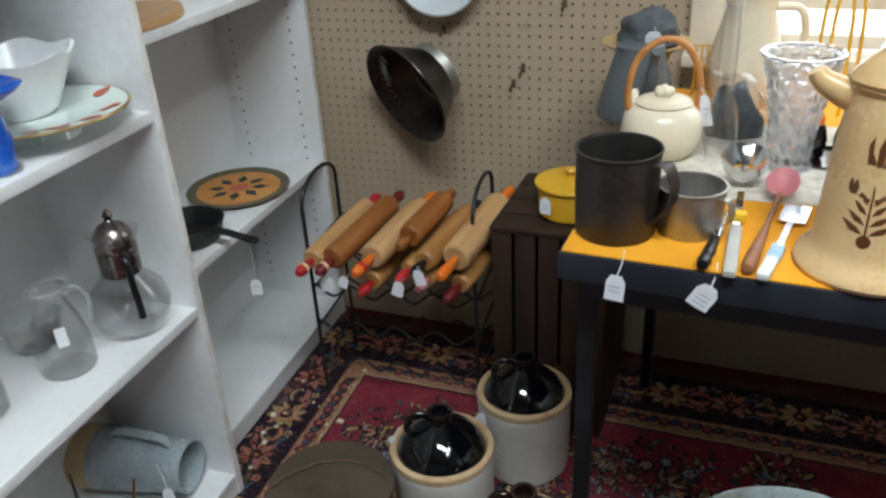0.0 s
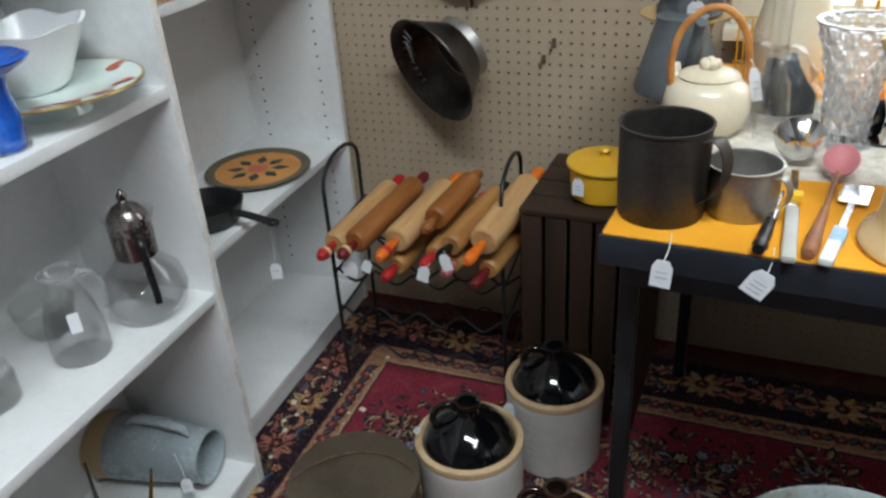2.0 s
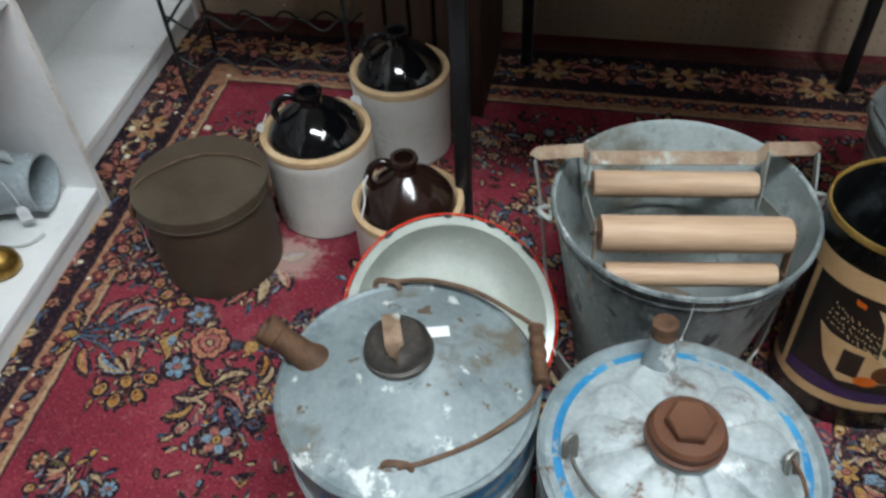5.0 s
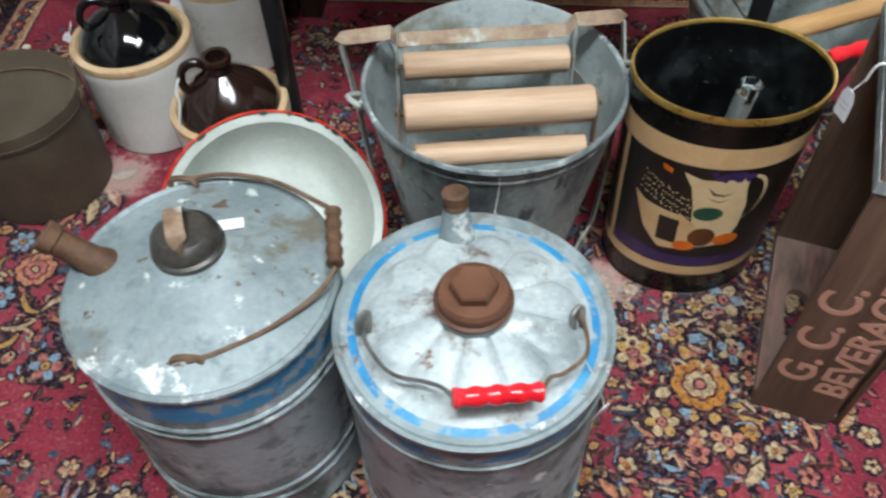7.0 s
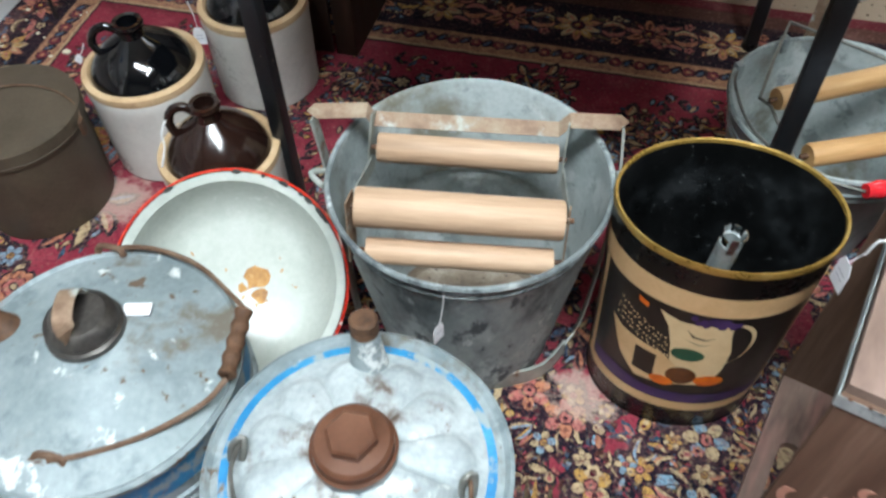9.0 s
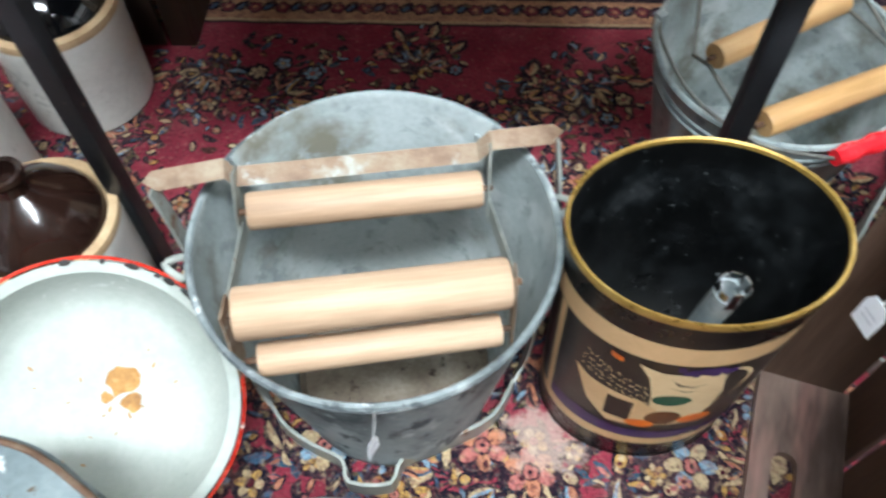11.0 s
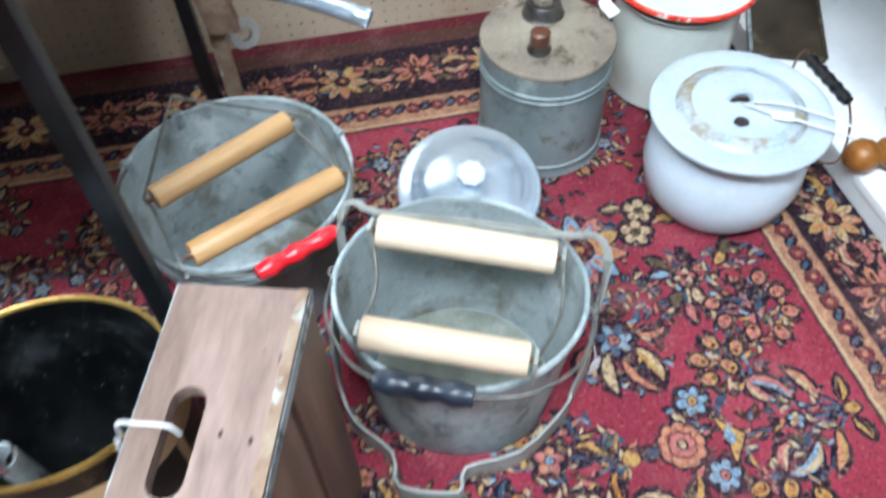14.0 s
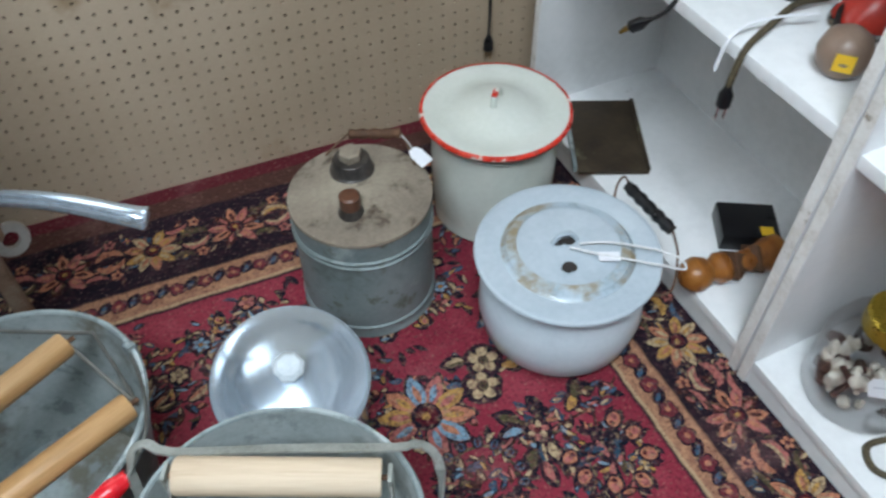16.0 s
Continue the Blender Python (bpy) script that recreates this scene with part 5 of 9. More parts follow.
def oil_can_a():
    """The larger galvanised can with a strap-handled cap."""
    t = thing("kerosene_can", "galvanised fuel can with blue band and rusty strap-handled cap", "fuel can", pose(0.040, 0.642, 0, 0, 0, 0), "galvanised fuel cans")
    r, h = 0.149, 0.357
    prof = [(0, 0.004), (r * 0.97, 0.003), (r, 0.0), (r + 0.002, 0.006), (r, 0.012)] + bead(r - 0.001, 0.075) + bead(r - 0.001, 0.10) + [(r - 0.001, 0.20)]
    prof += bead(r - 0.001, h - 0.085) + bead(r - 0.001, h - 0.070) + [(r - 0.001, h - 0.05)]
    part("body", lathe(prof, 72, dent=0.004), "can_side", t)
    part("painted_band", lathe([(r - 0.001, h - 0.05), (r - 0.0005, h - 0.008)], 72, dent=0.004), "blue_band", t)
    part("top", lathe([(r - 0.001, h - 0.008), (r + 0.003, h - 0.004), (r + 0.003, h + 0.001), (r - 0.001, h + 0.004), (r - 0.005, h + 0.001), (r * 0.75, h + 0.010), (r * 0.4, h + 0.022), (0.045, h + 0.028), (0, h + 0.028)], 72), "can_top", t)
    cx, cy = -0.012, 0.022
    cap = part("cap", lathe([(0, 0.026), (0.028, 0.025), (0.036, 0.018), (0.038, 0.010), (0.036, 0.006), (0.040, 0.003), (0.040, -0.006), (0.036, -0.010)], 32), "gunmetal", t, "dull dark screw cap", pose(cx, cy, h + 0.032))
    loop = smooth_path([(-0.004, -0.026, 0.022), (-0.005, -0.020, 0.040), (-0.004, 0.0, 0.046), (-0.003, 0.020, 0.040), (-0.002, 0.028, 0.020)], 4)
    part("strap", sweep(loop, 0, flat=(0.020, 0.002), up=(0, 0.2, 1)), "rust_strap", cap, "", pose(cx, cy, h + 0.032, 0, 0, 20))
    ang = radians(172)
    sx, sy = 0.118 * math.cos(ang), 0.118 * math.sin(ang)
    sm, ln = along((sx, sy, h + 0.004), (sx - 0.05, sy + 0.006, h + 0.050))
    sp = part("spout", lathe([(0.022, -0.012), (0.021, 0.0), (0.017, 0.012), (0.0155, ln * 0.6), (0.0155, ln * 0.75), (0.018, ln * 0.78), (0.018, ln), (0.013, ln), (0.011, ln - 0.006), (0, ln - 0.006)], 24), "rust", t, "", sm)
    for s, (ex, ey) in enumerate(((-0.050, 0.135), (0.010, -0.112))):
        part("ear", sweep(smooth_path([(ex - 0.016, ey, h + 0.004), (ex - 0.012, ey + 0.004, h + 0.012), (ex + 0.01, ey + 0.004, h + 0.012), (ex + 0.016, ey, h + 0.004)], 4), 0.004, 8), "rust_wire", t)
    bail = [(-0.050, 0.138, h + 0.012), (0.0, 0.145, h + 0.014), (0.06, 0.132, h + 0.016), (0.115, 0.098, h + 0.020), (0.138, 0.080, h + 0.024)]
    part("bail", sweep(smooth_path(bail, 6), 0.003, 8), "rust_wire", t)
    bail = [(0.150, -0.002, h + 0.024), (0.135, -0.030, h + 0.018), (0.09, -0.070, h + 0.012), (0.04, -0.100, h + 0.011), (0.010, -0.112, h + 0.012)]
    part("bail", sweep(smooth_path(bail, 6), 0.003, 8), "rust_wire", t)
    gm, ln = along_x((0.139, 0.078, h + 0.026), (0.150, 0.000, h + 0.026))
    part("grip", grip(ln, 0.0095, 4), "rust", t, "worn paint-flecked wooden grip", gm @ pose(ln / 2, 0, 0))
    return t


oil_can_a()
flat_tag(pose(0.066, 0.700, 0.381, -6, 4, 15))


def oil_can_b():
    """The can with the embossed petal top, hexagonal cap and red grip."""
    t = thing("kerosene_can", "galvanised fuel can with petal-embossed top and red grip", "fuel can", pose(0.338, 0.588, 0), "galvanised fuel cans")
    r, h = 0.145, 0.359
    prof = [(0, 0.004), (r * 0.97, 0.003), (r, 0.0), (r + 0.002, 0.006), (r, 0.012)] + bead(r - 0.001, 0.06) + [(r - 0.001, 0.17)] + bead(r - 0.001, h - 0.045, 0.002) + [(r - 0.001, h - 0.032)]
    part("body", lathe(prof, 72, dent=0.003), "can_side", t)
    part("painted_band", lathe([(r - 0.001, h - 0.032), (r, h - 0.010)], 72, dent=0.003), "blue_band", t, "worn blue band")
    part("rim", lathe([(r, h - 0.010), (r + 0.003, h - 0.006), (r + 0.003, h + 0.002), (r - 0.001, h + 0.004), (r - 0.006, h - 0.001), (r - 0.013, h - 0.0005)], 72), "can_top", t)
    part("painted_ring", lathe([(r - 0.013, h - 0.0005), (r - 0.022, h + 0.001)], 72), "blue_band", t, "flaking blue ring")
    bm = bmesh.new()
    seg, rings = 176, 22
    grid = []
    for j in range(rings + 1):
        s = j / rings
        rr = (r - 0.022) * (1 - s) + 0.034 * s
        row = []
        for i in range(seg):
            a = 2 * math.pi * i / seg
            f = ((5.5 * a + 0.4) / math.pi) % 1.0 * 2 - 1
            rise = min(max((s - 0.10 - 0.22 * f * f) / 0.14, 0), 1)
            lift = 0.0085 * math.sqrt(max(1 - abs(f) ** 2.2, 0)) * rise * rise * (3 - 2 * rise) * (1 - 0.45 * s)
            row.append(bm.verts.new((rr * math.cos(a), rr * math.sin(a), h + 0.001 + 0.024 * s ** 0.9 + lift)))
        grid.append(row)
    for ra, rb in zip(grid, grid[1:]):
        for i in range(seg):
            bm.faces.new((ra[i], ra[(i + 1) % seg], rb[(i + 1) % seg], rb[i]))
    part("top", bm, "petal_zinc", t, "petal-embossed zinc top with brown stains", None, 60)
    part("collar", lathe([(0.036, h + 0.020), (0.040, h + 0.026), (0.040, h + 0.036), (0.034, h + 0.038)], 36), "can_top", t)
    cap = part("cap", lathe([(0.037, h + 0.032), (0.0375, h + 0.052), (0.034, h + 0.056), (0.026, h + 0.057), (0, h + 0.057)], 40), "brown_metal", t, "brown hexagonal screw cap")
    part("hex_boss", lathe([(0.0245, h + 0.056), (0.0245, h + 0.066), (0.022, h + 0.068), (0, h + 0.068)], 6), "brown_metal", cap)
    part("flange", lathe([(0.040, h + 0.034), (0.041, h + 0.037), (0.041, h + 0.041), (0.038, h + 0.043)], 40), "brown_metal", cap)
    sm, ln = along((-0.018, 0.106, h + 0.004), (-0.020, 0.116, h + 0.072))
    sp = part("spout", lathe([(0.022, -0.008), (0.020, 0.006), (0.017, 0.020), (0.015, 0.040), (0.0135, 0.050)], 24), "can_top", t, "", sm)
    part("spout_cap", lathe([(0.0135, 0.048), (0.0145, 0.050), (0.0145, 0.054), (0.0135, 0.056), (0.0145, 0.058), (0.0145, 0.068), (0.012, 0.070), (0, 0.070)], 24), "rust", sp, "rusty threaded cap", sm)
    for s in (-1, 1):
        ex, ey = (0.108 if s > 0 else -0.112), (0.0 if s > 0 else -0.008)
        part("ear", sweep(smooth_path([(ex - 0.006, ey - 0.014, h + 0.006), (ex - 0.006, ey - 0.004, h + 0.018), (ex + 0.003, ey + 0.004, h + 0.020), (ex + 0.004, ey - 0.012, h + 0.006)], 4), 0.0035, 8), "wire", t)
    zf = h + 0.048
    part("bail", sweep(smooth_path([(-0.112, -0.006, h + 0.016), (-0.108, -0.040, h + 0.022), (-0.080, -0.080, h + 0.030), (-0.045, -0.093, h + 0.036), (-0.030, -0.103, zf - 0.004), (-0.018, -0.116, zf)], 6), 0.0022, 8), "wire", t)
    part("bail", sweep(smooth_path([(0.108, 0.0, h + 0.016), (0.113, -0.03, h + 0.022), (0.108, -0.060, h + 0.030), (0.086, -0.080, h + 0.032), (0.072, -0.088, h + 0.038), (0.064, -0.102, zf - 0.010)], 6), 0.0022, 8), "rust_wire", t)
    gm, ln = along_x((-0.020, -0.116, zf), (0.064, -0.102, zf - 0.012))
    part("grip", grip(ln, 0.0098, 4), "bright_red", t, "glossy red turned grip", gm @ pose(ln / 2, 0, 0))
    return t


oil_can_b()
price_tag((0.447, 0.530, 0.378), 0.075, (0.02, 0.03), (10, 0, 40), (0.028, -0.012, 0))


def roller(t, a, b, r, material, pin=0.012):
    m, ln = along_x(a, b)
    bm = lathe([(0, 0), (r * 0.93, 0), (r, 0.003), (r * 1.0, ln / 2), (r, ln - 0.003), (r * 0.93, ln), (0, ln)], 28)
    bm.transform(TURN_X)
    ro = part("roller", bm, material, t, "wooden wringer roller")
    ro.matrix_parent_inverse = t.matrix_world.inverted()
    ro.matrix_basis = m
    for x in (-pin / 2, ln + pin / 2):
        p = lathe([(0, -pin / 2), (0.0035, -pin / 2), (0.0035, pin / 2), (0, pin / 2)], 10)
        p.transform(pose(x, 0, 0, 0, 90, 0))
        part("axle", p, "rust", ro)
    return ro


def bucket(t, rim, base, h, material, inside, ribs=(0.6,), ax=1.0, ay=1.0):
    """Tapered sheet-metal bucket with a rolled rim."""
    prof = [(0, 0.010), (base * 0.97, 0.010), (base, 0.0), (base + 0.003, 0.004), (base + 0.003, 0.014)]
    for s in ribs:
        prof += bead(base + (rim - base) * s, h * s, 0.002)
    prof += [(rim, h - 0.006), (rim + 0.003, h - 0.005)]
    part("body", lathe(prof, 72, ax, ay, dent=0.006), material, t)
    part("rim", lathe([(rim - 0.002, h - 0.006), (rim + 0.003, h - 0.005), (rim + 0.005, h - 0.001), (rim + 0.003, h + 0.003), (rim - 0.001, h + 0.003), (rim - 0.003, h)], 72, ax, ay, dent=0.006), material, t)
    part("inner_wall", lathe([(rim - 0.003, h), (rim - 0.004, h - 0.02), (base - 0.001, 0.014), (base * 0.9, 0.013), (0, 0.013)], 72, ax, ay, dent=0.006), inside, t)


def fitted(ob, t):
    """Meshes given in room coordinates, put under a thing that stands elsewhere."""
    ob.matrix_parent_inverse = t.matrix_world.inverted()
    return ob


def mop_bucket_large():
    t = thing("mop_bucket", "galvanised mop bucket with three wooden wringer rollers", "mop bucket", pose(0.368, 0.998, 0, 0, 0, 8), "wringer buckets")
    bpy.context.view_layer.update()
    bucket(t, 0.180, 0.125, 0.342, "galv_dull", "galv_inside", (0.93,))
    part("residue", lathe([(0.124, 0.030), (0.1165, 0.0155), (0.105, 0.0145), (0, 0.0145)], 56, dent=0.006), "residue", t, "brown dried residue")
    roller(t, (0.241, 1.023, 0.342), (0.474, 1.056, 0.330), 0.0195, "roller")
    roller(t, (0.250, 0.893, 0.371), (0.494, 0.929, 0.357), 0.0245, "roller")
    roller(t, (0.262, 0.876, 0.312), (0.488, 0.910, 0.300), 0.0165, "roller")
    gb = bmesh.new()
    rows = []
    for rr, z in ((0.150, 0.20), (0.172, 0.346), (0.1745, 0.352), (0.170, 0.346), (0.148, 0.20)):
        rows.append([gb.verts.new((rr * math.cos(radians(a)), rr * math.sin(radians(a)), z)) for a in range(38, 143, 4)])
    for ra, rb in zip(rows, rows[1:]):
        for i in range(len(ra) - 1):
            gb.faces.new((ra[i], ra[i + 1], rb[i + 1], rb[i]))
    part("splash_guard", gb, "galv_inside", t, "curved zinc splash guard")
    for a in (42, 138):
        for z in (0.27, 0.33):
            part("rivet", lathe([(0.005, 0), (0.004, 0.002), (0, 0.003)], 10), "galv_dull", t, "", pose(0.165 * math.cos(radians(a)), 0.165 * math.sin(radians(a)), z, 0, -80, a))
    bar = [(0.157, 1.026, 0.381), (0.160, 1.029, 0.386), (0.224, 1.045, 0.384), (0.232, 1.044, 0.372), (0.470, 1.078, 0.362), (0.484, 1.080, 0.378), (0.546, 1.087, 0.378), (0.550, 1.086, 0.373)]
    fitted(part("crossbar", sweep(bar, 0, flat=(0.020, 0.003), up=(0, -0.6, 0.8)), "rust_strap", t), t)
    left = [(0.157, 1.025, 0.380), (0.170, 1.012, 0.300), (0.186, 0.985, 0.160), (0.198, 0.965, 0.050), (0.212, 0.945, 0.026)]
    right = [(0.551, 1.085, 0.374), (0.557, 1.055, 0.300), (0.553, 1.030, 0.160), (0.540, 1.000, 0.050), (0.522, 0.968, 0.026)]
    fitted(part("side_strap", sweep(smooth_path(left, 4), 0, flat=(0.020, 0.003), up=(1, 0, 0)), "strap", t), t)
    fitted(part("side_strap", sweep(smooth_path(right, 4), 0, flat=(0.020, 0.003), up=(1, 0, 0)), "strap", t), t)
    pedal = [(0.212, 0.945, 0.024), (0.235, 0.912, 0.022), (0.272, 0.886, 0.022), (0.308, 0.868, 0.022), (0.318, 0.840, 0.022), (0.368, 0.838, 0.022), (0.382, 0.868, 0.022), (0.435, 0.890, 0.022), (0.494, 0.921, 0.022), (0.522, 0.968, 0.024)]
    fitted(part("pedal", sweep(smooth_path(pedal, 3), 0, flat=(0.004, 0.036), up=(0, 0, 1)), "strap", t), t)
    for a, b, c in (((0.234, 1.043, 0.384), (0.232, 1.020, 0.338), (0.244, 0.892, 0.372)), ((0.483, 1.079, 0.376), (0.482, 1.056, 0.326), (0.500, 0.929, 0.356))):
        fitted(part("side_plate", sweep([a, b, Vector(b) + Vector((0, -0.006, -0.035))], 0, flat=(0.024, 0.002), up=(1, 0, 0)), "strap", t), t)
        low = Vector(c) + Vector((0, -0.015, -0.075))
        fitted(part("side_plate", sweep([Vector(b) + Vector((0.001, -0.004, -0.02)), c], 0, flat=(0.022, 0.002), up=(1, 0, 0)), "strap", t), t)
        fitted(part("side_plate", sweep([Vector(c) + Vector((0, 0, 0.016)), low], 0, flat=(0.028, 0.002), up=(1, 0, 0)), "rust_strap", t), t)
    for x, y in ((0.184, 0.965), (0.550, 1.030)):
        fitted(part("ear", sweep(smooth_path([(x, y - 0.012, 0.332), (x + (0.368 - x) * -0.09, y, 0.338), (x, y + 0.012, 0.332), (x, y, 0.320)], 4, True), 0.004, 8, True), "strap", t), t)
    return t


mop_bucket_large()
price_tag((0.372, 0.818, 0.345), 0.075, (0.018, 0.03), (0, 0, 60), (-0.006, -0.008, 0), 1)


# the painted bin
BIN_C, BIN_A, BIN_B, BIN_H = (0.680, 0.974), 0.131, 0.104, 0.336


def on_bin(deg, z):
    """A point on the bin's outer face, by the angle from its front and the height."""
    a, kk = radians(deg), 0.915 + 0.085 * z / BIN_H
    return (BIN_A * kk * 1.006 * math.sin(a), -BIN_B * kk * 1.006 * math.cos(a), z)


def painted_bin():
    t = thing("wastebasket", "oval black painted metal bin with still-life picture and gold rim", "bin", pose(*BIN_C, 0) @ Matrix.Diagonal((1, 1, 1.125, 1)))

    def zone(name, z0, z1, material, label="", out=1.0):
        n = max(int((z1 - z0) / 0.02), 1)
        prof = [((0.915 + 0.085 * (z0 + (z1 - z0) * i / n) / BIN_H) * out, z0 + (z1 - z0) * i / n) for i in range(n + 1)]
        return part(name, lathe(prof, 72, BIN_A, BIN_B), material, t, label)

    zone("base_band", 0.002, 0.045, "black_lacquer")
    zone("lower_stripe", 0.045, 0.064, "tan_paint", "tan painted stripe", 1.003)
    zone("wall", 0.064, 0.258, "brown_lacquer", "dark brown picture ground")
    zone("upper_stripe", 0.258, 0.292, "tan_paint", "tan painted stripe", 1.003)
    zone("neck", 0.292, 0.330, "black_lacquer")
    part("rim", lathe([(0.992, 0.328), (1.010, 0.329), (1.018, 0.334), (1.008, 0.339), (0.985, 0.338), (0.978, 0.332)], 72, BIN_A, BIN_B), "gold_paint", t, "gold rolled rim")
    part("inner_wall", lathe([(0.978, 0.334), (0.96, 0.25), (0.90, 0.008), (0, 0.008)], 72, BIN_A, BIN_B), "black_dusty", t, "dusty black inside")
    part("foot", lathe([(0.925, 0.0), (0.93, 0.004), (0.915, 0.008), (0.90, 0.001), (0, 0.003)], 72, BIN_A, BIN_B), "black_lacquer", t)
    lay = lambda lift: (lambda u, v: tuple(c * (1 + lift) if i < 2 else c for i, c in enumerate(on_bin(u, v))))
    for d in (-74, 62):
        part("side_stripe", patch([(d - 3, 0.064), (d + 3, 0.064), (d + 3, 0.258), (d - 3, 0.258)], lay(0.001), None, 4), "tan_paint", t)
    part("purple_ground", patch([(-70, 0.066), (59, 0.066), (59, 0.082), (40, 0.090), (-20, 0.086), (-50, 0.094), (-70, 0.088)], lay(0.001), None, 14), "purple_paint", t)
    jug = [(-26, 0.246), (-14, 0.238), (0, 0.240), (14, 0.244), (15, 0.222), (19, 0.190), (19, 0.150), (14, 0.115), (-6, 0.108), (-12, 0.150), (-15, 0.190), (-19, 0.222)]
    part("painted_jug", patch(jug, lay(0.002), None, 8), "cream_paint", t, "cream painted jug")
    hb = bmesh.new()
    arc = [(16 + 13 * math.sin(a), 0.205 + 0.040 * math.cos(a)) for a in [math.pi * i / 12 for i in range(13)]]
    for (u0, v0), (u1, v1) in zip(arc, arc[1:]):
        patch([(u0 - 1, v0 - 0.002), (u1 - 1, v1 - 0.002), (u1 + 1, v1 + 0.002), (u0 + 1, v0 + 0.002)], lay(0.0025), hb, 0)
    part("painted_handle", hb, "cream_paint", t)
    rng = random.Random(3)
    gb = bmesh.new()
    for i in range(26):
        patch(oval(-8 + 24 * rng.random(), 0.240 + 0.012 * rng.random(), 2.0, 0.005, 8), lay(0.003 + 0.0001 * i), gb, 0)
    part("painted_grapes", gb, "purple_paint", t)
    part("painted_basket", patch([(-56, 0.186), (-46, 0.176), (-18, 0.168), (-8, 0.150), (-6, 0.104), (-30, 0.098), (-44, 0.128)], lay(0.0022), None, 7), "tan_paint", t)
    part("painted_book", patch([(-34, 0.160), (-20, 0.158), (-19, 0.112), (-33, 0.114)], lay(0.0032), None, 4), "darkbrown_paint", t)
    db = bmesh.new()
    for i in range(64):
        f, g = (i % 16) / 15, i // 16
        u, v = -52 + 37 * f + 2 * rng.random(), 0.224 - 0.030 * f - 0.010 * g + 0.004 * rng.random()
        patch(oval(u, v, 0.55, 0.0018, 8), lay(0.0034 + 0.00005 * i), db, 0)
    part("painted_dots", db, "cream_paint", t, "small pale dots")
    part("painted_flag", patch([(-40, 0.250), (-33, 0.246), (-33, 0.238), (-39, 0.241)], lay(0.002), None, 1), "orange_paint", t)
    for cu, cv, ru, rv, mat, kk in ((-4, 0.177, 9.5, 0.013, "green_paint", 0.0042), (-3, 0.130, 9, 0.019, "brown_paint", 0.005), (14, 0.124, 9, 0.012, "orange_paint", 0.0056), (-13, 0.110, 7.5, 0.010, "orange_paint", 0.0060)):
        part("painted_fruit", patch(oval(cu, cv, ru, rv, 16, 0.0), lay(kk), None, 4), mat, t)
    for pts in ([(-9, 0.226), (-4, 0.216), (2, 0.213), (8, 0.219), (2, 0.2105), (-5, 0.213)], [(-8, 0.207), (0, 0.201), (6, 0.205), (0, 0.199)]):
        part("painted_line", patch(pts, lay(0.003), None, 1), "darkbrown_paint", t)
    return t


painted_bin()
tube = thing("metal_tube", "dull metal tube with torn foil end standing in bin", "tube", None)
tm, tl = along((0.660, 0.925, 0.014), (0.671, 0.886, 0.412))
part("pipe", lathe([(0.010, 0), (0.0125, 0), (0.0125, tl), (0.0105, tl), (0.0105, tl - 0.04), (0, tl - 0.05)], 20), "galv_dull", tube, "", tm)
rng = random.Random(8)
for i in range(7):
    a = 2 * math.pi * i / 7
    part("foil_strip", box(0.008, 0.001, 0.018 + 0.010 * rng.random(), (0.0115 * math.cos(a), 0.0115 * math.sin(a), tl + 0.004), (20 * rng.random() - 10, 25 * rng.random(), math.degrees(a) + 90), 0), "chrome", tube, "crumpled foil", tm)


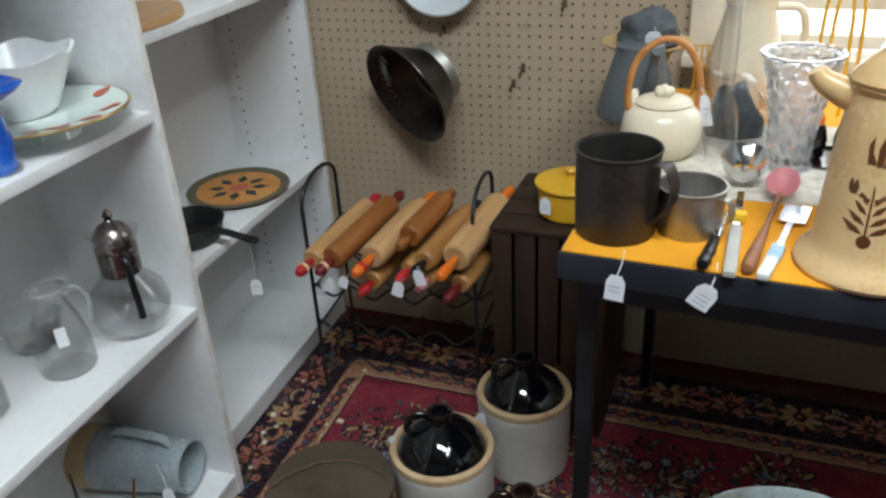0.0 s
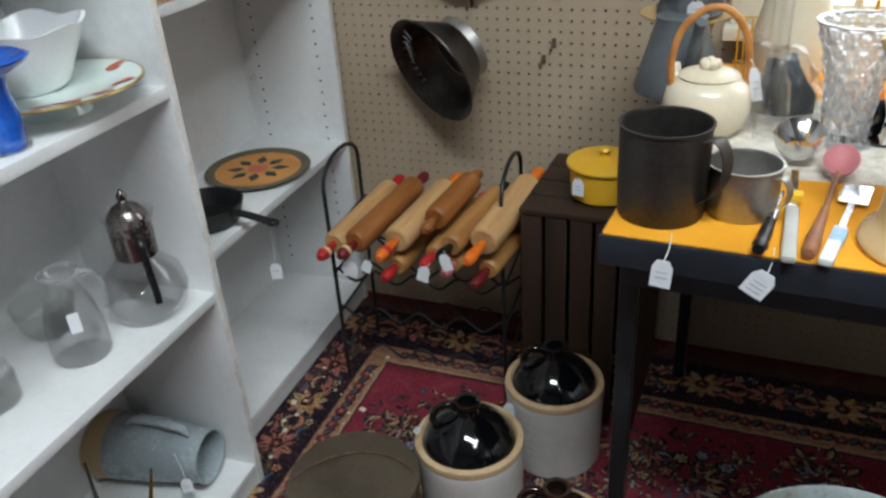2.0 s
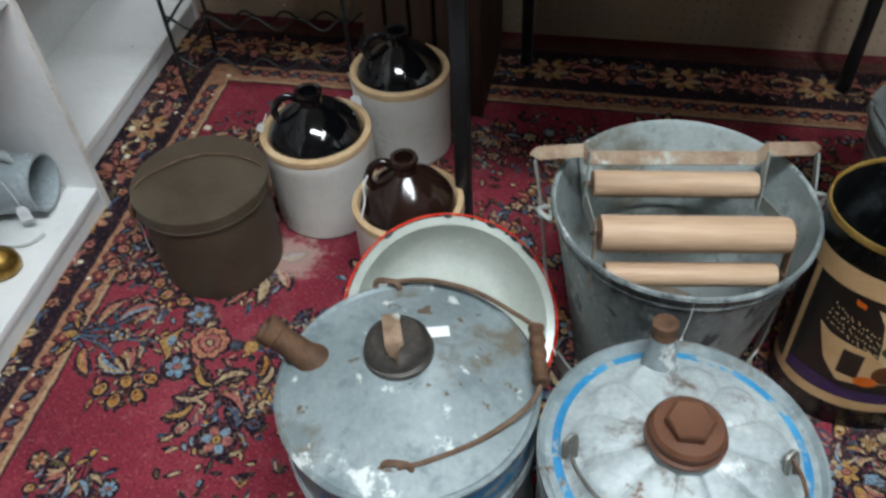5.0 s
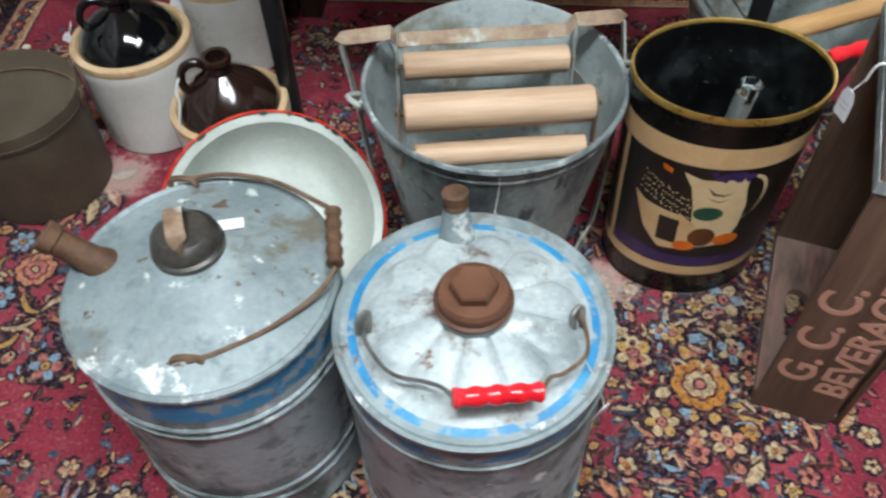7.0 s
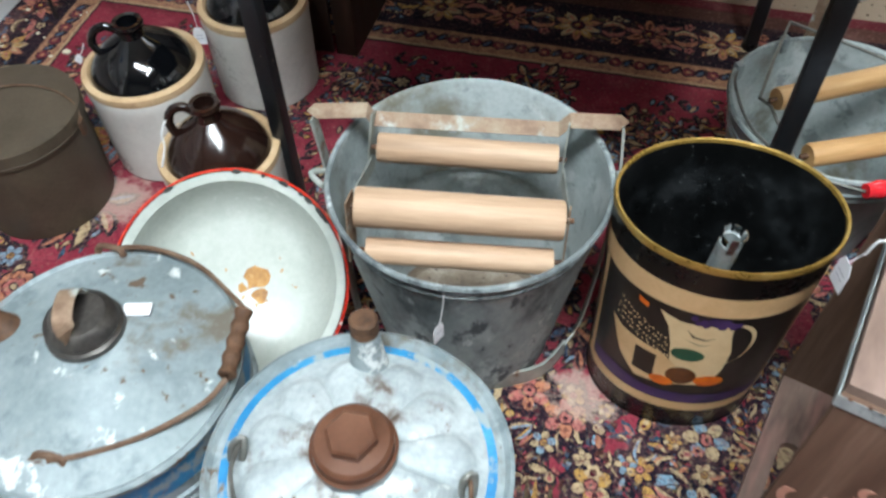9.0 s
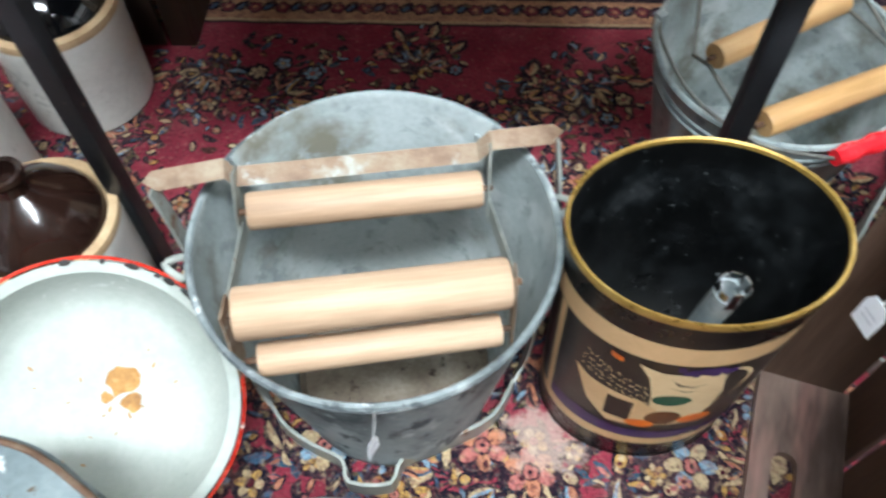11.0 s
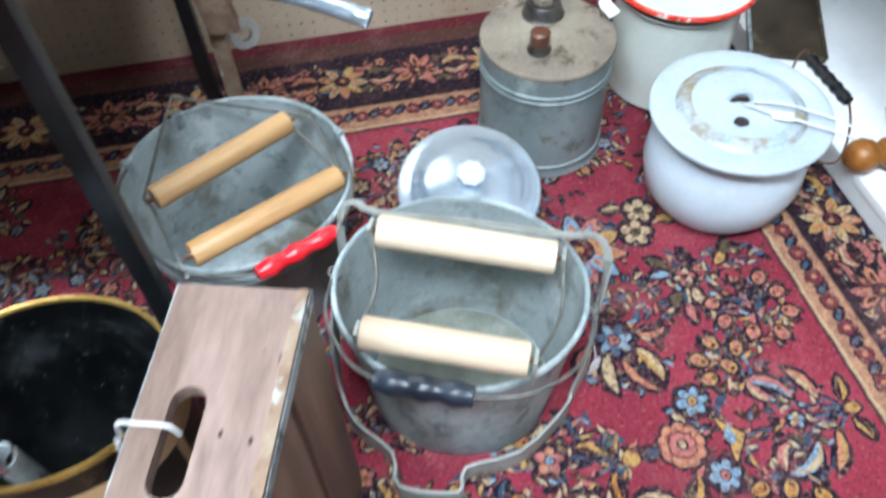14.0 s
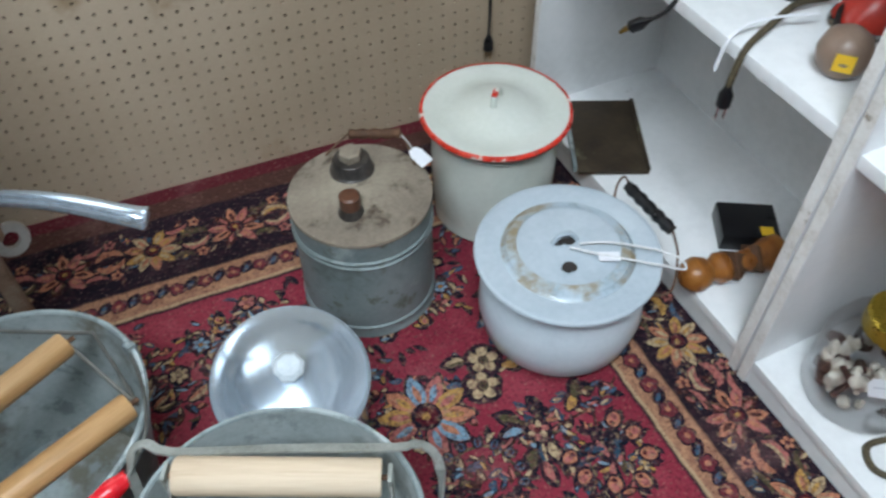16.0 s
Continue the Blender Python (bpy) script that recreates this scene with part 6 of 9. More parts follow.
def bottle_crate():
    """A bottle crate stood on its end: hand-slotted ends above and below, open to the west, slatted bottom to the east."""
    L, W, H = 0.312, 0.113, 0.476
    c = Vector((0.852, 0.820, 0))
    t = thing("bottle_crate", "weathered wooden bottle crate standing on end with stencilled letters", "crate", Matrix.Translation(c) @ pose(0, 0, 0, 0, 0, -19))
    th = 0.016

    def end(z0, z1, name):
        bm = bmesh.new()
        hw, hl, n = 0.0155, 0.049, 8
        slot = [(-0.014 + hw * math.cos(a), 0.004 + (hl - hw) * s + hw * math.sin(a)) for s, a0 in ((1, 0), (-1, math.pi)) for a in [a0 + math.pi * i / n for i in range(n + 1)]]
        rows = []
        for z in (z0, z1):
            rows.append(([bm.verts.new((u, v, z)) for u, v in slot], [bm.verts.new((u, v, z)) for u, v in ((W / 2, -L / 2), (W / 2, L / 2), (-W / 2, L / 2), (-W / 2, -L / 2))]))
        m = len(slot)
        for (s, o), flip in zip(rows, (True, False)):
            q = n // 2
            groups = [(o[1], list(range(0, q + 1))), (o[2], list(range(q, n + 1))), (o[3], list(range(n + 1, n + 2 + q))), (o[0], list(range(n + 1 + q, 2 * n + 2)))]
            for corner, idx in groups:
                for a, b in zip(idx, idx[1:]):
                    bm.faces.new((corner, s[b], s[a]))
            bm.faces.new((o[0], o[1], s[0], s[m - 1]))
            bm.faces.new((o[1], o[2], s[q]))
            bm.faces.new((o[2], o[3], s[n + 1], s[n]))
            bm.faces.new((o[3], o[0], s[n + 1 + q]))
        for i in range(m):
            j = (i + 1) % m
            bm.faces.new((rows[0][0][i], rows[0][0][j], rows[1][0][j], rows[1][0][i]))
        for i in range(4):
            j = (i + 1) % 4
            bm.faces.new((rows[0][1][i], rows[0][1][j], rows[1][1][j], rows[1][1][i]))
        return part(name, bm, "crate_end", t, "worn end board with an oval hand slot", None, 30)

    end(H - th, H, "end_board")
    end(0.0, th, "end_board")
    y0 = -L / 2
    front = part("side_board", slab(-W / 2 - 0.001, W / 2 - 0.008, y0 - 0.009, y0, 0.0, H - 0.012, 0.0015), "crate_wood", t)
    part("side_board", slab(-W / 2 - 0.001, W / 2 - 0.008, -y0, -y0 + 0.009, 0.0, H - 0.012, 0.0015), "crate_wood", t)
    for ya, yb in ((-L / 2 - 0.004, -0.062), (-0.050, 0.052), (0.064, L / 2 + 0.004)):
        part("bottom_slat", slab(W / 2, W / 2 + 0.008, ya, yb, 0.0, H - 0.002, 0.0015), "crate_wood", t)
    band = [(-W / 2 - 0.0035, -y0 + 0.006, H - 0.014), (-W / 2 - 0.0035, y0 - 0.0105, H - 0.014), (W / 2 + 0.0095, y0 - 0.0105, H - 0.014), (W / 2 + 0.0095, -y0 + 0.006, H - 0.014)]
    part("metal_band", sweep(band, 0, flat=(0.0012, 0.016), up=(0, 0, 1)), "galv_dull", t, "dull metal corner band")
    for i in range(7):
        part("nail", box(0.004, 0.003, 0.004, (-W / 2 + 0.006 + 0.016 * i, y0 - 0.0098, H - 0.006), (0, 0, 0), 0.001, None, 1), "rust", t)
        part("nail", box(0.003, 0.004, 0.004, (W / 2 + 0.0085, y0 + 0.02 + 0.045 * i, H - 0.008), (0, 0, 0), 0.001, None, 1), "rust", t)
    for u, v in ((0.020, 0.012), (0.046, 0.008), (0.030, -0.07)):
        part("nail_hole", lathe([(0.0028, 0), (0.0024, 0.0006), (0, 0.0006)], 8, 0.7, 1.4), "dark_wood", t, "", pose(u, v, H))
    part("edge_strip", slab(W / 2 - 0.001, W / 2 + 0.0095, y0, -y0, H - 0.0015, H + 0.0012, 0.0005), "rust_strap", t, "thin rusty metal strip along the edge")
    for words, size, u, z in (("G. C. C.", 0.064, -0.006, 0.090), ("BEVERAGES", 0.054, 0.043, 0.075)):
        cu = bpy.data.curves.new("lettering", "FONT")
        cu.body, cu.size, cu.extrude, cu.offset = words, size, 0.0003, 0.0012
        ob = bpy.data.objects.new("lettering", cu)
        scene.collection.objects.link(ob)
        bpy.context.view_layer.update()
        me = bpy.data.meshes.new_from_object(ob.evaluated_get(bpy.context.evaluated_depsgraph_get()))
        bpy.data.objects.remove(ob)
        me.transform(pose(u, y0 - 0.0097, z) @ pose(0, 0, 0, 90, 0, 0) @ pose(0, 0, 0, 0, 0, 90))
        me.materials.clear()
        me.materials.append(M["letter"])
        txt = new("lettering", me)
        txt.parent = front
        txt["label"] = "faded pink stencilled lettering"
    return t


bottle_crate()
price_tag((0.788, 0.858, 0.455), 0.022, (0.024, 0.038), (0, 0, -75), (-0.010, 0.002, 0))
loop = thing("tag_string", "white string loop through the crate's hand slot", "string", None)
part("string", sweep(smooth_path([(0.840, 0.840, 0.462), (0.834, 0.842, 0.4772), (0.812, 0.850, 0.4778), (0.793, 0.856, 0.4765), (0.788, 0.858, 0.452)], 5), 0.0016, 6), "string", loop)


def mop_bucket_red():
    t = thing("mop_bucket", "galvanised mop bucket with two golden rollers and red grip", "mop bucket", pose(0.880, 1.332, 0, 0, 0, 24), "wringer buckets")
    bpy.context.view_layer.update()
    bucket(t, 0.163, 0.118, 0.250, "galv", "galv_inside", (0.80, 0.86))
    roller(t, (0.775, 1.291, 0.280), (0.967, 1.398, 0.272), 0.0175, "roller_gold")
    roller(t, (0.816, 1.191, 0.268), (1.022, 1.279, 0.264), 0.0175, "roller_gold")
    frame_wire = [(0.757, 1.312, 0.262), (0.781, 1.405, 0.268), (0.806, 1.489, 0.280), (0.900, 1.448, 0.276), (1.000, 1.402, 0.270), (1.014, 1.350, 0.262), (1.030, 1.280, 0.258)]
    fitted(part("wire_frame", sweep(frame_wire, 0.0028, 8), "wire", t), t)
    fitted(part("wire_frame", sweep([(0.757, 1.312, 0.262), (0.770, 1.285, 0.270), (0.800, 1.185, 0.262), (0.806, 1.170, 0.250)], 0.0028, 8), "wire", t), t)
    fitted(part("wire_frame", sweep([(0.967, 1.402, 0.266), (1.026, 1.284, 0.262)], 0.0028, 8), "wire", t), t)
    bail = [(0.731, 1.395, 0.246), (0.722, 1.33, 0.262), (0.745, 1.240, 0.262), (0.810, 1.170, 0.258), (0.893, 1.147, 0.256)]
    fitted(part("bail", sweep(smooth_path(bail, 5), 0.0024, 8), "wire", t), t)
    fitted(part("bail", sweep(smooth_path([(1.001, 1.190, 0.256), (1.030, 1.235, 0.258), (1.040, 1.30, 0.258), (1.034, 1.370, 0.248)], 5), 0.0024, 8), "wire", t), t)
    gm, ln = along_x((0.893, 1.147, 0.257), (1.001, 1.190, 0.257))
    fitted(part("grip", grip(ln, 0.0125, 3), "bright_red", t, "glossy red grip", gm @ pose(ln / 2, 0, 0)), t)
    for x, y in ((0.731, 1.395), (1.036, 1.375), (0.806, 1.478)):
        fitted(part("ear", box(0.014, 0.014, 0.03, (x, y, 0.244), (0, 0, 30), 0.004), "galv_dull", t), t)
    return t


mop_bucket_red()


def mop_bucket_blue():
    t = thing("mop_bucket", "galvanised mop bucket with pale rollers and dark blue grip", "mop bucket", pose(1.138, 1.068, 0, 0, 0, -26), "wringer buckets")
    bpy.context.view_layer.update()
    bucket(t, 0.152, 0.125, 0.248, "galv", "galv_inside", (0.93,), 1.05, 0.95)
    part("residue", lathe([(0.1215, 0.0160), (0.112, 0.0148), (0, 0.0148)], 56, 1.05, 0.95, dent=0.006), "lime_stain", t, "olive lime stain")
    roller(t, (1.054, 1.150, 0.290), (1.259, 1.056, 0.280), 0.0215, "roller_pale")
    roller(t, (1.006, 1.011, 0.284), (1.183, 0.927, 0.281), 0.0205, "roller_pale")
    bar = [(1.005, 1.170, 0.200), (1.008, 1.185, 0.270), (1.018, 1.199, 0.292), (1.035, 1.198, 0.296), (1.058, 1.178, 0.292), (1.170, 1.130, 0.292), (1.285, 1.078, 0.290), (1.305, 1.070, 0.296), (1.322, 1.055, 0.288), (1.322, 1.035, 0.255), (1.305, 1.010, 0.190)]
    fitted(part("crossbar", sweep(smooth_path(bar, 3), 0, flat=(0.012, 0.003), up=(0, 0.4, 0.9)), "strap", t), t)
    for a, b in (((1.046, 1.154, 0.290), (1.001, 1.013, 0.284)), ((1.268, 1.052, 0.280), (1.190, 0.924, 0.281))):
        mid = (Vector(a) + Vector(b)) / 2 + Vector((0.012, -0.005, -0.014))
        fitted(part("side_rod", sweep(smooth_path([a, mid, b], 5), 0.0026, 8), "wire", t), t)
        fitted(part("side_plate", box(0.005, 0.022, 0.060, Vector(a) + Vector((0, 0, -0.018)), (0, 0, -26), 0.001), "strap", t), t)
        fitted(part("side_plate", box(0.005, 0.022, 0.050, Vector(b) + Vector((0, 0, -0.016)), (0, 0, -26), 0.001), "strap", t), t)
    strap = [(1.312, 1.022, 0.200), (1.302, 1.005, 0.080), (1.285, 0.990, 0.030), (1.258, 0.962, 0.024), (1.182, 0.919, 0.024), (1.105, 0.916, 0.024), (1.086, 0.886, 0.024), (1.012, 0.914, 0.024), (1.014, 0.962, 0.024), (0.971, 1.024, 0.024), (0.962, 1.080, 0.040), (0.972, 1.125, 0.120), (1.002, 1.172, 0.200)]
    fitted(part("pedal", sweep(smooth_path(strap, 3), 0, flat=(0.004, 0.040), up=(0, 0, 1)), "strap", t), t)
    fitted(part("bail", sweep(smooth_path([(0.988, 1.131, 0.246), (0.968, 1.060, 0.266), (0.982, 0.985, 0.274), (1.014, 0.947, 0.272)], 5), 0.0022, 8), "wire", t), t)
    fitted(part("bail", sweep(smooth_path([(1.105, 0.903, 0.272), (1.170, 0.890, 0.272), (1.235, 0.910, 0.268), (1.275, 0.955, 0.260), (1.287, 0.995, 0.246)], 5), 0.0022, 8), "wire", t), t)
    gm, ln = along_x((1.014, 0.947, 0.272), (1.105, 0.903, 0.272))
    fitted(part("grip", grip(ln + 0.012, 0.0155, 3), "navy_wood", t, "worn dark blue wooden grip", gm @ pose(ln / 2, 0, 0.006)), t)
    for x, y in ((0.988, 1.131), (1.290, 0.996)):
        fitted(part("ear", sweep(smooth_path([(x - 0.006, y, 0.248), (x, y - 0.010, 0.244), (x + 0.006, y, 0.236), (x, y + 0.010, 0.244)], 4, True), 0.003, 8, True), "wire", t), t)
    return t


mop_bucket_blue()
price_tag((1.268, 0.955, 0.255), 0.05, (0.016, 0.028), (0, 0, 20), (0.012, -0.01, 0), 1)


def aluminium_pan():
    t = thing("aluminium_pan", "polished aluminium pan with domed lid and glass knob", "cooking pot", pose(1.216, 1.304, 0))
    part("body", lathe([(0, 0.002), (0.085, 0.0), (0.096, 0.008), (0.100, 0.05), (0.101, 0.13), (0.106, 0.135), (0.106, 0.138), (0.099, 0.138), (0.097, 0.01), (0, 0.006)]), "aluminium", t)
    cocked = pose(0, 0, 0.156) @ pose(0, 0, 0, 14, 0, 0) @ pose(0, 0, -0.143)
    lid = part("lid", lathe([(0, 0.172), (0.02, 0.1715), (0.06, 0.164), (0.082, 0.155), (0.088, 0.150), (0.096, 0.149), (0.103, 0.146), (0.110, 0.146), (0.1115, 0.143), (0.110, 0.140), (0.095, 0.142), (0.06, 0.158), (0, 0.166)], 64), "aluminium", t, "", cocked)
    kb = lathe([(0, 0.171), (0.010, 0.171), (0.011, 0.176), (0.0205, 0.181), (0.021, 0.190), (0.015, 0.196), (0, 0.198)], 24)
    for v in kb.verts:
        a = math.atan2(v.co.y, v.co.x)
        f = 1 + 0.06 * math.cos(8 * a)
        v.co.x, v.co.y = v.co.x * f, v.co.y * f
    part("knob", kb, "frosted_knob", lid, "fluted pale glass knob", cocked)
    return t


aluminium_pan()


def small_can():
    t = thing("kerosene_can", "small galvanised fuel can with dusty rusted top", "fuel can", pose(1.414, 1.532, 0) @ Matrix.Diagonal((0.985, 0.985, 0.965, 1)), "galvanised fuel cans")
    r, h = 0.113, 0.238
    prof = [(0, 0.003), (r, 0.0), (r + 0.003, 0.004), (r, 0.010)] + bead(r, 0.028) + [(r, 0.10)] + bead(r, h - 0.055) + bead(r, h - 0.043) + [(r, h - 0.004)]
    part("body", lathe(prof, 64, dent=0.004), "galv_plain", t)
    part("top", lathe([(r, h - 0.006), (r + 0.003, h - 0.002), (r + 0.002, h + 0.003), (r - 0.004, h + 0.001), (r * 0.5, h + 0.012), (0, h + 0.016)], 64), "gcan_top", t, "rusty dust-covered top")
    cap = part("cap", lathe([(0.036, h + 0.006), (0.036, h + 0.016), (0.032, h + 0.020), (0.030, h + 0.036), (0.027, h + 0.039), (0, h + 0.039)], 32), "gunmetal", t, "", pose(0.005, 0.045, 0))
    part("hex_boss", lathe([(0.019, h + 0.038), (0.019, h + 0.052), (0.017, h + 0.054), (0, h + 0.054)], 6), "gcan_top", cap, "", pose(0.005, 0.045, 0))
    sp = part("spout", lathe([(0.021, h), (0.020, h + 0.014), (0.016, h + 0.020), (0.015, h + 0.026)], 24), "gunmetal", t, "", pose(-0.030, -0.042, 0))
    part("spout_cap", lathe([(0.016, h + 0.024), (0.0165, h + 0.046), (0.013, h + 0.049), (0, h + 0.049)], 24), "brown_metal", sp, "", pose(-0.030, -0.042, 0))
    part("bail", sweep(smooth_path([(-0.02, 0.105, h + 0.004), (0.01, 0.104, h + 0.028), (0.022, 0.100, h + 0.038)], 5), 0.002, 8), "rust_wire", t)
    part("bail", sweep(smooth_path([(0.100, 0.066, h + 0.038), (0.105, 0.060, h + 0.028), (0.104, 0.02, h + 0.004)], 5), 0.002, 8), "rust_wire", t)
    gm, ln = along_x((0.022, 0.100, h + 0.038), (0.100, 0.066, h + 0.038))
    part("grip", grip(ln, 0.009, 4), "rust", t, "worn brown grip", gm @ pose(ln / 2, 0, 0))
    return t


small_can()
price_tag((1.510, 1.590, 0.268), 0.006, (0.026, 0.032), (-70, 0, 25), (0.006, -0.035, 0), 0)


def enamel_pot_red():
    t = thing("enamel_pot", "cream white enamel pot with red-edged lid", "enamel pot", pose(1.697, 1.616, 0), "enamel chamber pots")
    part("body", lathe([(0, 0.003), (0.090, 0.0), (0.103, 0.010), (0.111, 0.06), (0.113, 0.15), (0.110, 0.205), (0.118, 0.214), (0.114, 0.216), (0.106, 0.205), (0.108, 0.012), (0, 0.008)], 64), "enamel_cream", t)
    lid = part("lid", lathe([(0, 0.256), (0.03, 0.254), (0.06, 0.246), (0.075, 0.238), (0.098, 0.236), (0.112, 0.240), (0.128, 0.240), (0.128, 0.236), (0.108, 0.232), (0.07, 0.232), (0, 0.248)], 64), "enamel_cream", t)
    part("lid_edge", lathe([(0.126, 0.2415), (0.131, 0.2405), (0.1325, 0.237), (0.131, 0.2335), (0.126, 0.235)], 64), "enamel_red", lid, "red enamelled edge")
    hb = sweep(smooth_path([(-0.012, -0.012, 0.253), (-0.009, -0.008, 0.268), (0.004, 0.006, 0.272), (0.012, 0.012, 0.266), (0.014, 0.014, 0.252)], 5), 0.005, 8)
    part("lid_handle", hb, "enamel_cream", lid)
    part("red_chip", box(0.010, 0.022, 0.004, (-0.003, -0.001, 0.274), (0, 0, -40), 0.0015), "enamel_red", lid)
    return t


enamel_pot_red()


def chamber_pot():
    t = thing("enamel_pot", "white enamel slop pot with loose lid and black grip bail", "enamel pot", pose(1.663, 1.314, 0) @ Matrix.Scale(0.985, 4), "enamel chamber pots")
    part("body", lathe([(0, 0.003), (0.080, 0.0), (0.105, 0.008), (0.126, 0.040), (0.1345, 0.085), (0.130, 0.130), (0.117, 0.160), (0.112, 0.178), (0.120, 0.188), (0.138, 0.191), (0.138, 0.188), (0.116, 0.182), (0.108, 0.160), (0.12, 0.09), (0.09, 0.012), (0, 0.008)], 72), "enamel_white", t)
    lid = part("lid", lathe([(0, 0.216), (0.05, 0.2155), (0.092, 0.211), (0.098, 0.205), (0.104, 0.2015), (0.118, 0.204), (0.141, 0.203), (0.143, 0.199), (0.140, 0.197), (0.10, 0.198), (0.08, 0.206), (0, 0.210)], 72), "enamel_blue", t, "bluish white domed lid")
    part("dirt_ring", lathe([(0.080, 0.2143), (0.095, 0.2107), (0.0985, 0.2057), (0.103, 0.2030)], 72), "dust_ring", lid)
    part("lid_edge", lathe([(0.139, 0.2035), (0.1435, 0.2025), (0.145, 0.199), (0.1430, 0.196), (0.139, 0.197)], 72), "enamel_blue", lid)
    for n, (cx, cy, ru, rv) in enumerate(((-0.024, -0.042, 0.013, 0.011), (-0.004, 0.006, 0.019, 0.006), (0.003, 0.001, 0.010, 0.007))):
        rng = random.Random(975 + n)
        pts = [(cx + ru * (0.7 + 0.4 * rng.random()) * math.cos(2 * math.pi * i / 12), cy + rv * (0.7 + 0.4 * rng.random()) * math.sin(2 * math.pi * i / 12)) for i in range(12)]
        part("chip", patch(pts, lambda u, v: (u, v, 0.2167 + 0.0003 * n), None, 0), "chip", lid, "dark chipped spot")
    part("knob_stub", sweep(smooth_path([(-0.022, 0.010, 0.215), (-0.012, 0.012, 0.226), (0.006, 0.008, 0.228), (0.016, 0.002, 0.215)], 4), 0.004, 8), "enamel_blue", lid)
    part("bail", sweep(smooth_path([(0.118, 0.052, 0.165), (0.150, 0.090, 0.195), (0.160, 0.088, 0.215), (0.152, 0.066, 0.222)], 5), 0.002, 8), "rust_wire", t)
    part("bail", sweep(smooth_path([(0.158, -0.048, 0.215), (0.160, -0.070, 0.180), (0.130, -0.105, 0.150), (0.085, -0.103, 0.158), (0.070, -0.100, 0.160)], 5), 0.002, 8), "rust_wire", t)
    gm, ln = along_x((0.148, 0.062, 0.222), (0.156, -0.046, 0.218))
    part("grip", grip(ln, 0.0105, 5), "black_plastic", t, "black turned grip", gm @ pose(ln / 2, 0, 0))
    part("ear", box(0.022, 0.006, 0.018, (0.066, -0.102, 0.160), (0, 0, -30), 0.003), "rust", t)
    return t


chamber_pot()
tw = thing("tag_string", "white plastic tag string lying over a pot lid", "string", None)
part("string", sweep(smooth_path([(1.655, 1.300, 0.222), (1.700, 1.262, 0.220), (1.760, 1.222, 0.212), (1.800, 1.205, 0.200), (1.796, 1.235, 0.205), (1.720, 1.280, 0.221), (1.672, 1.300, 0.222)], 5), 0.0018, 6), "string", tw)
flat_tag(pose(1.700, 1.262, 0.2185, 0, 0, -25), 0.03, 0.02)


def lever_jack():
    """A toothed iron bar with a shiny lever, standing by the wall."""
    t = thing("fence_tool", "old toothed iron bar tool with a polished lever handle", "hand tool", None)
    b = Vector((0.885, 1.615, 0))
    part("bar", box(0.026, 0.012, 0.50, (b.x, b.y, 0.25), (0, 0, -20), 0.002), "rust_strap", t)
    bm = bmesh.new()
    for i in range(9):
        box(0.008, 0.012, 0.010, (b.x + 0.014, b.y, 0.46 - 0.014 * i), (0, 35, -20), 0.001, bm, 1)
    part("teeth", bm, "rust_strap", t)
    part("bracket", box(0.050, 0.022, 0.095, (b.x + 0.010, b.y - 0.012, 0.345), (0, -8, -20), 0.004), "rust_strap", t)
    part("clamp_ring", lathe([(0.012, -0.006), (0.024, -0.006), (0.026, 0), (0.024, 0.006), (0.012, 0.006)], 20, closed=True), "alu_dull", t, "", pose(b.x + 0.042, b.y - 0.02, 0.292, 70, 0, 20))
    lever = smooth_path([(b.x + 0.02, b.y - 0.018, 0.375), (b.x + 0.075, b.y - 0.055, 0.388), (b.x + 0.14, b.y - 0.100, 0.392), (b.x + 0.205, b.y - 0.148, 0.386), (b.x + 0.228, b.y - 0.160, 0.380)], 6)
    n = len(lever)
    part("lever", sweep(lever, [0.010 + 0.006 * i / n for i in range(n - 3)] + [0.0165, 0.015, 0.008], 12), "aluminium", t, "polished steel lever handle")
    for p in ((0.03, -0.035, 0.378), (0.055, -0.052, 0.384)):
        part("rivet", lathe([(0.005, -0.002), (0.004, 0.003), (0, 0.004)], 10), "gunmetal", t, "", pose(b.x + p[0], b.y + p[1], p[2], 60, 0, 0))
    return t


lever_jack()

crumbs = bmesh.new()
rng = random.Random(11)
for i in range(26):
    x, y = (-0.618, 1.516) if i == 0 else (-0.795, 1.496) if i == 1 else (-0.80 + 0.16 * rng.random(), 1.28 + 0.45 * rng.random()) if i < 20 else (-0.74 + 0.1 * rng.random(), 0.7 + 0.4 * rng.random())
    s = (0.016 if i < 2 else 0.004 + 0.007 * rng.random())
    box(s, s * 0.8, s * 0.45, (x, y, s * 0.225), (10 * rng.random(), 10 * rng.random(), 180 * rng.random()), s * 0.12, crumbs, 1)
tagged(part("floor_crumbs", crumbs, "crumb"), "pale crumbs and paper bits on the carpet", "debris", kind="stuff")


# ---- the table and what stands on it ----
TOP = 0.775
TABLE = pose(-0.004, 1.092, 0, 0, 0, -5)


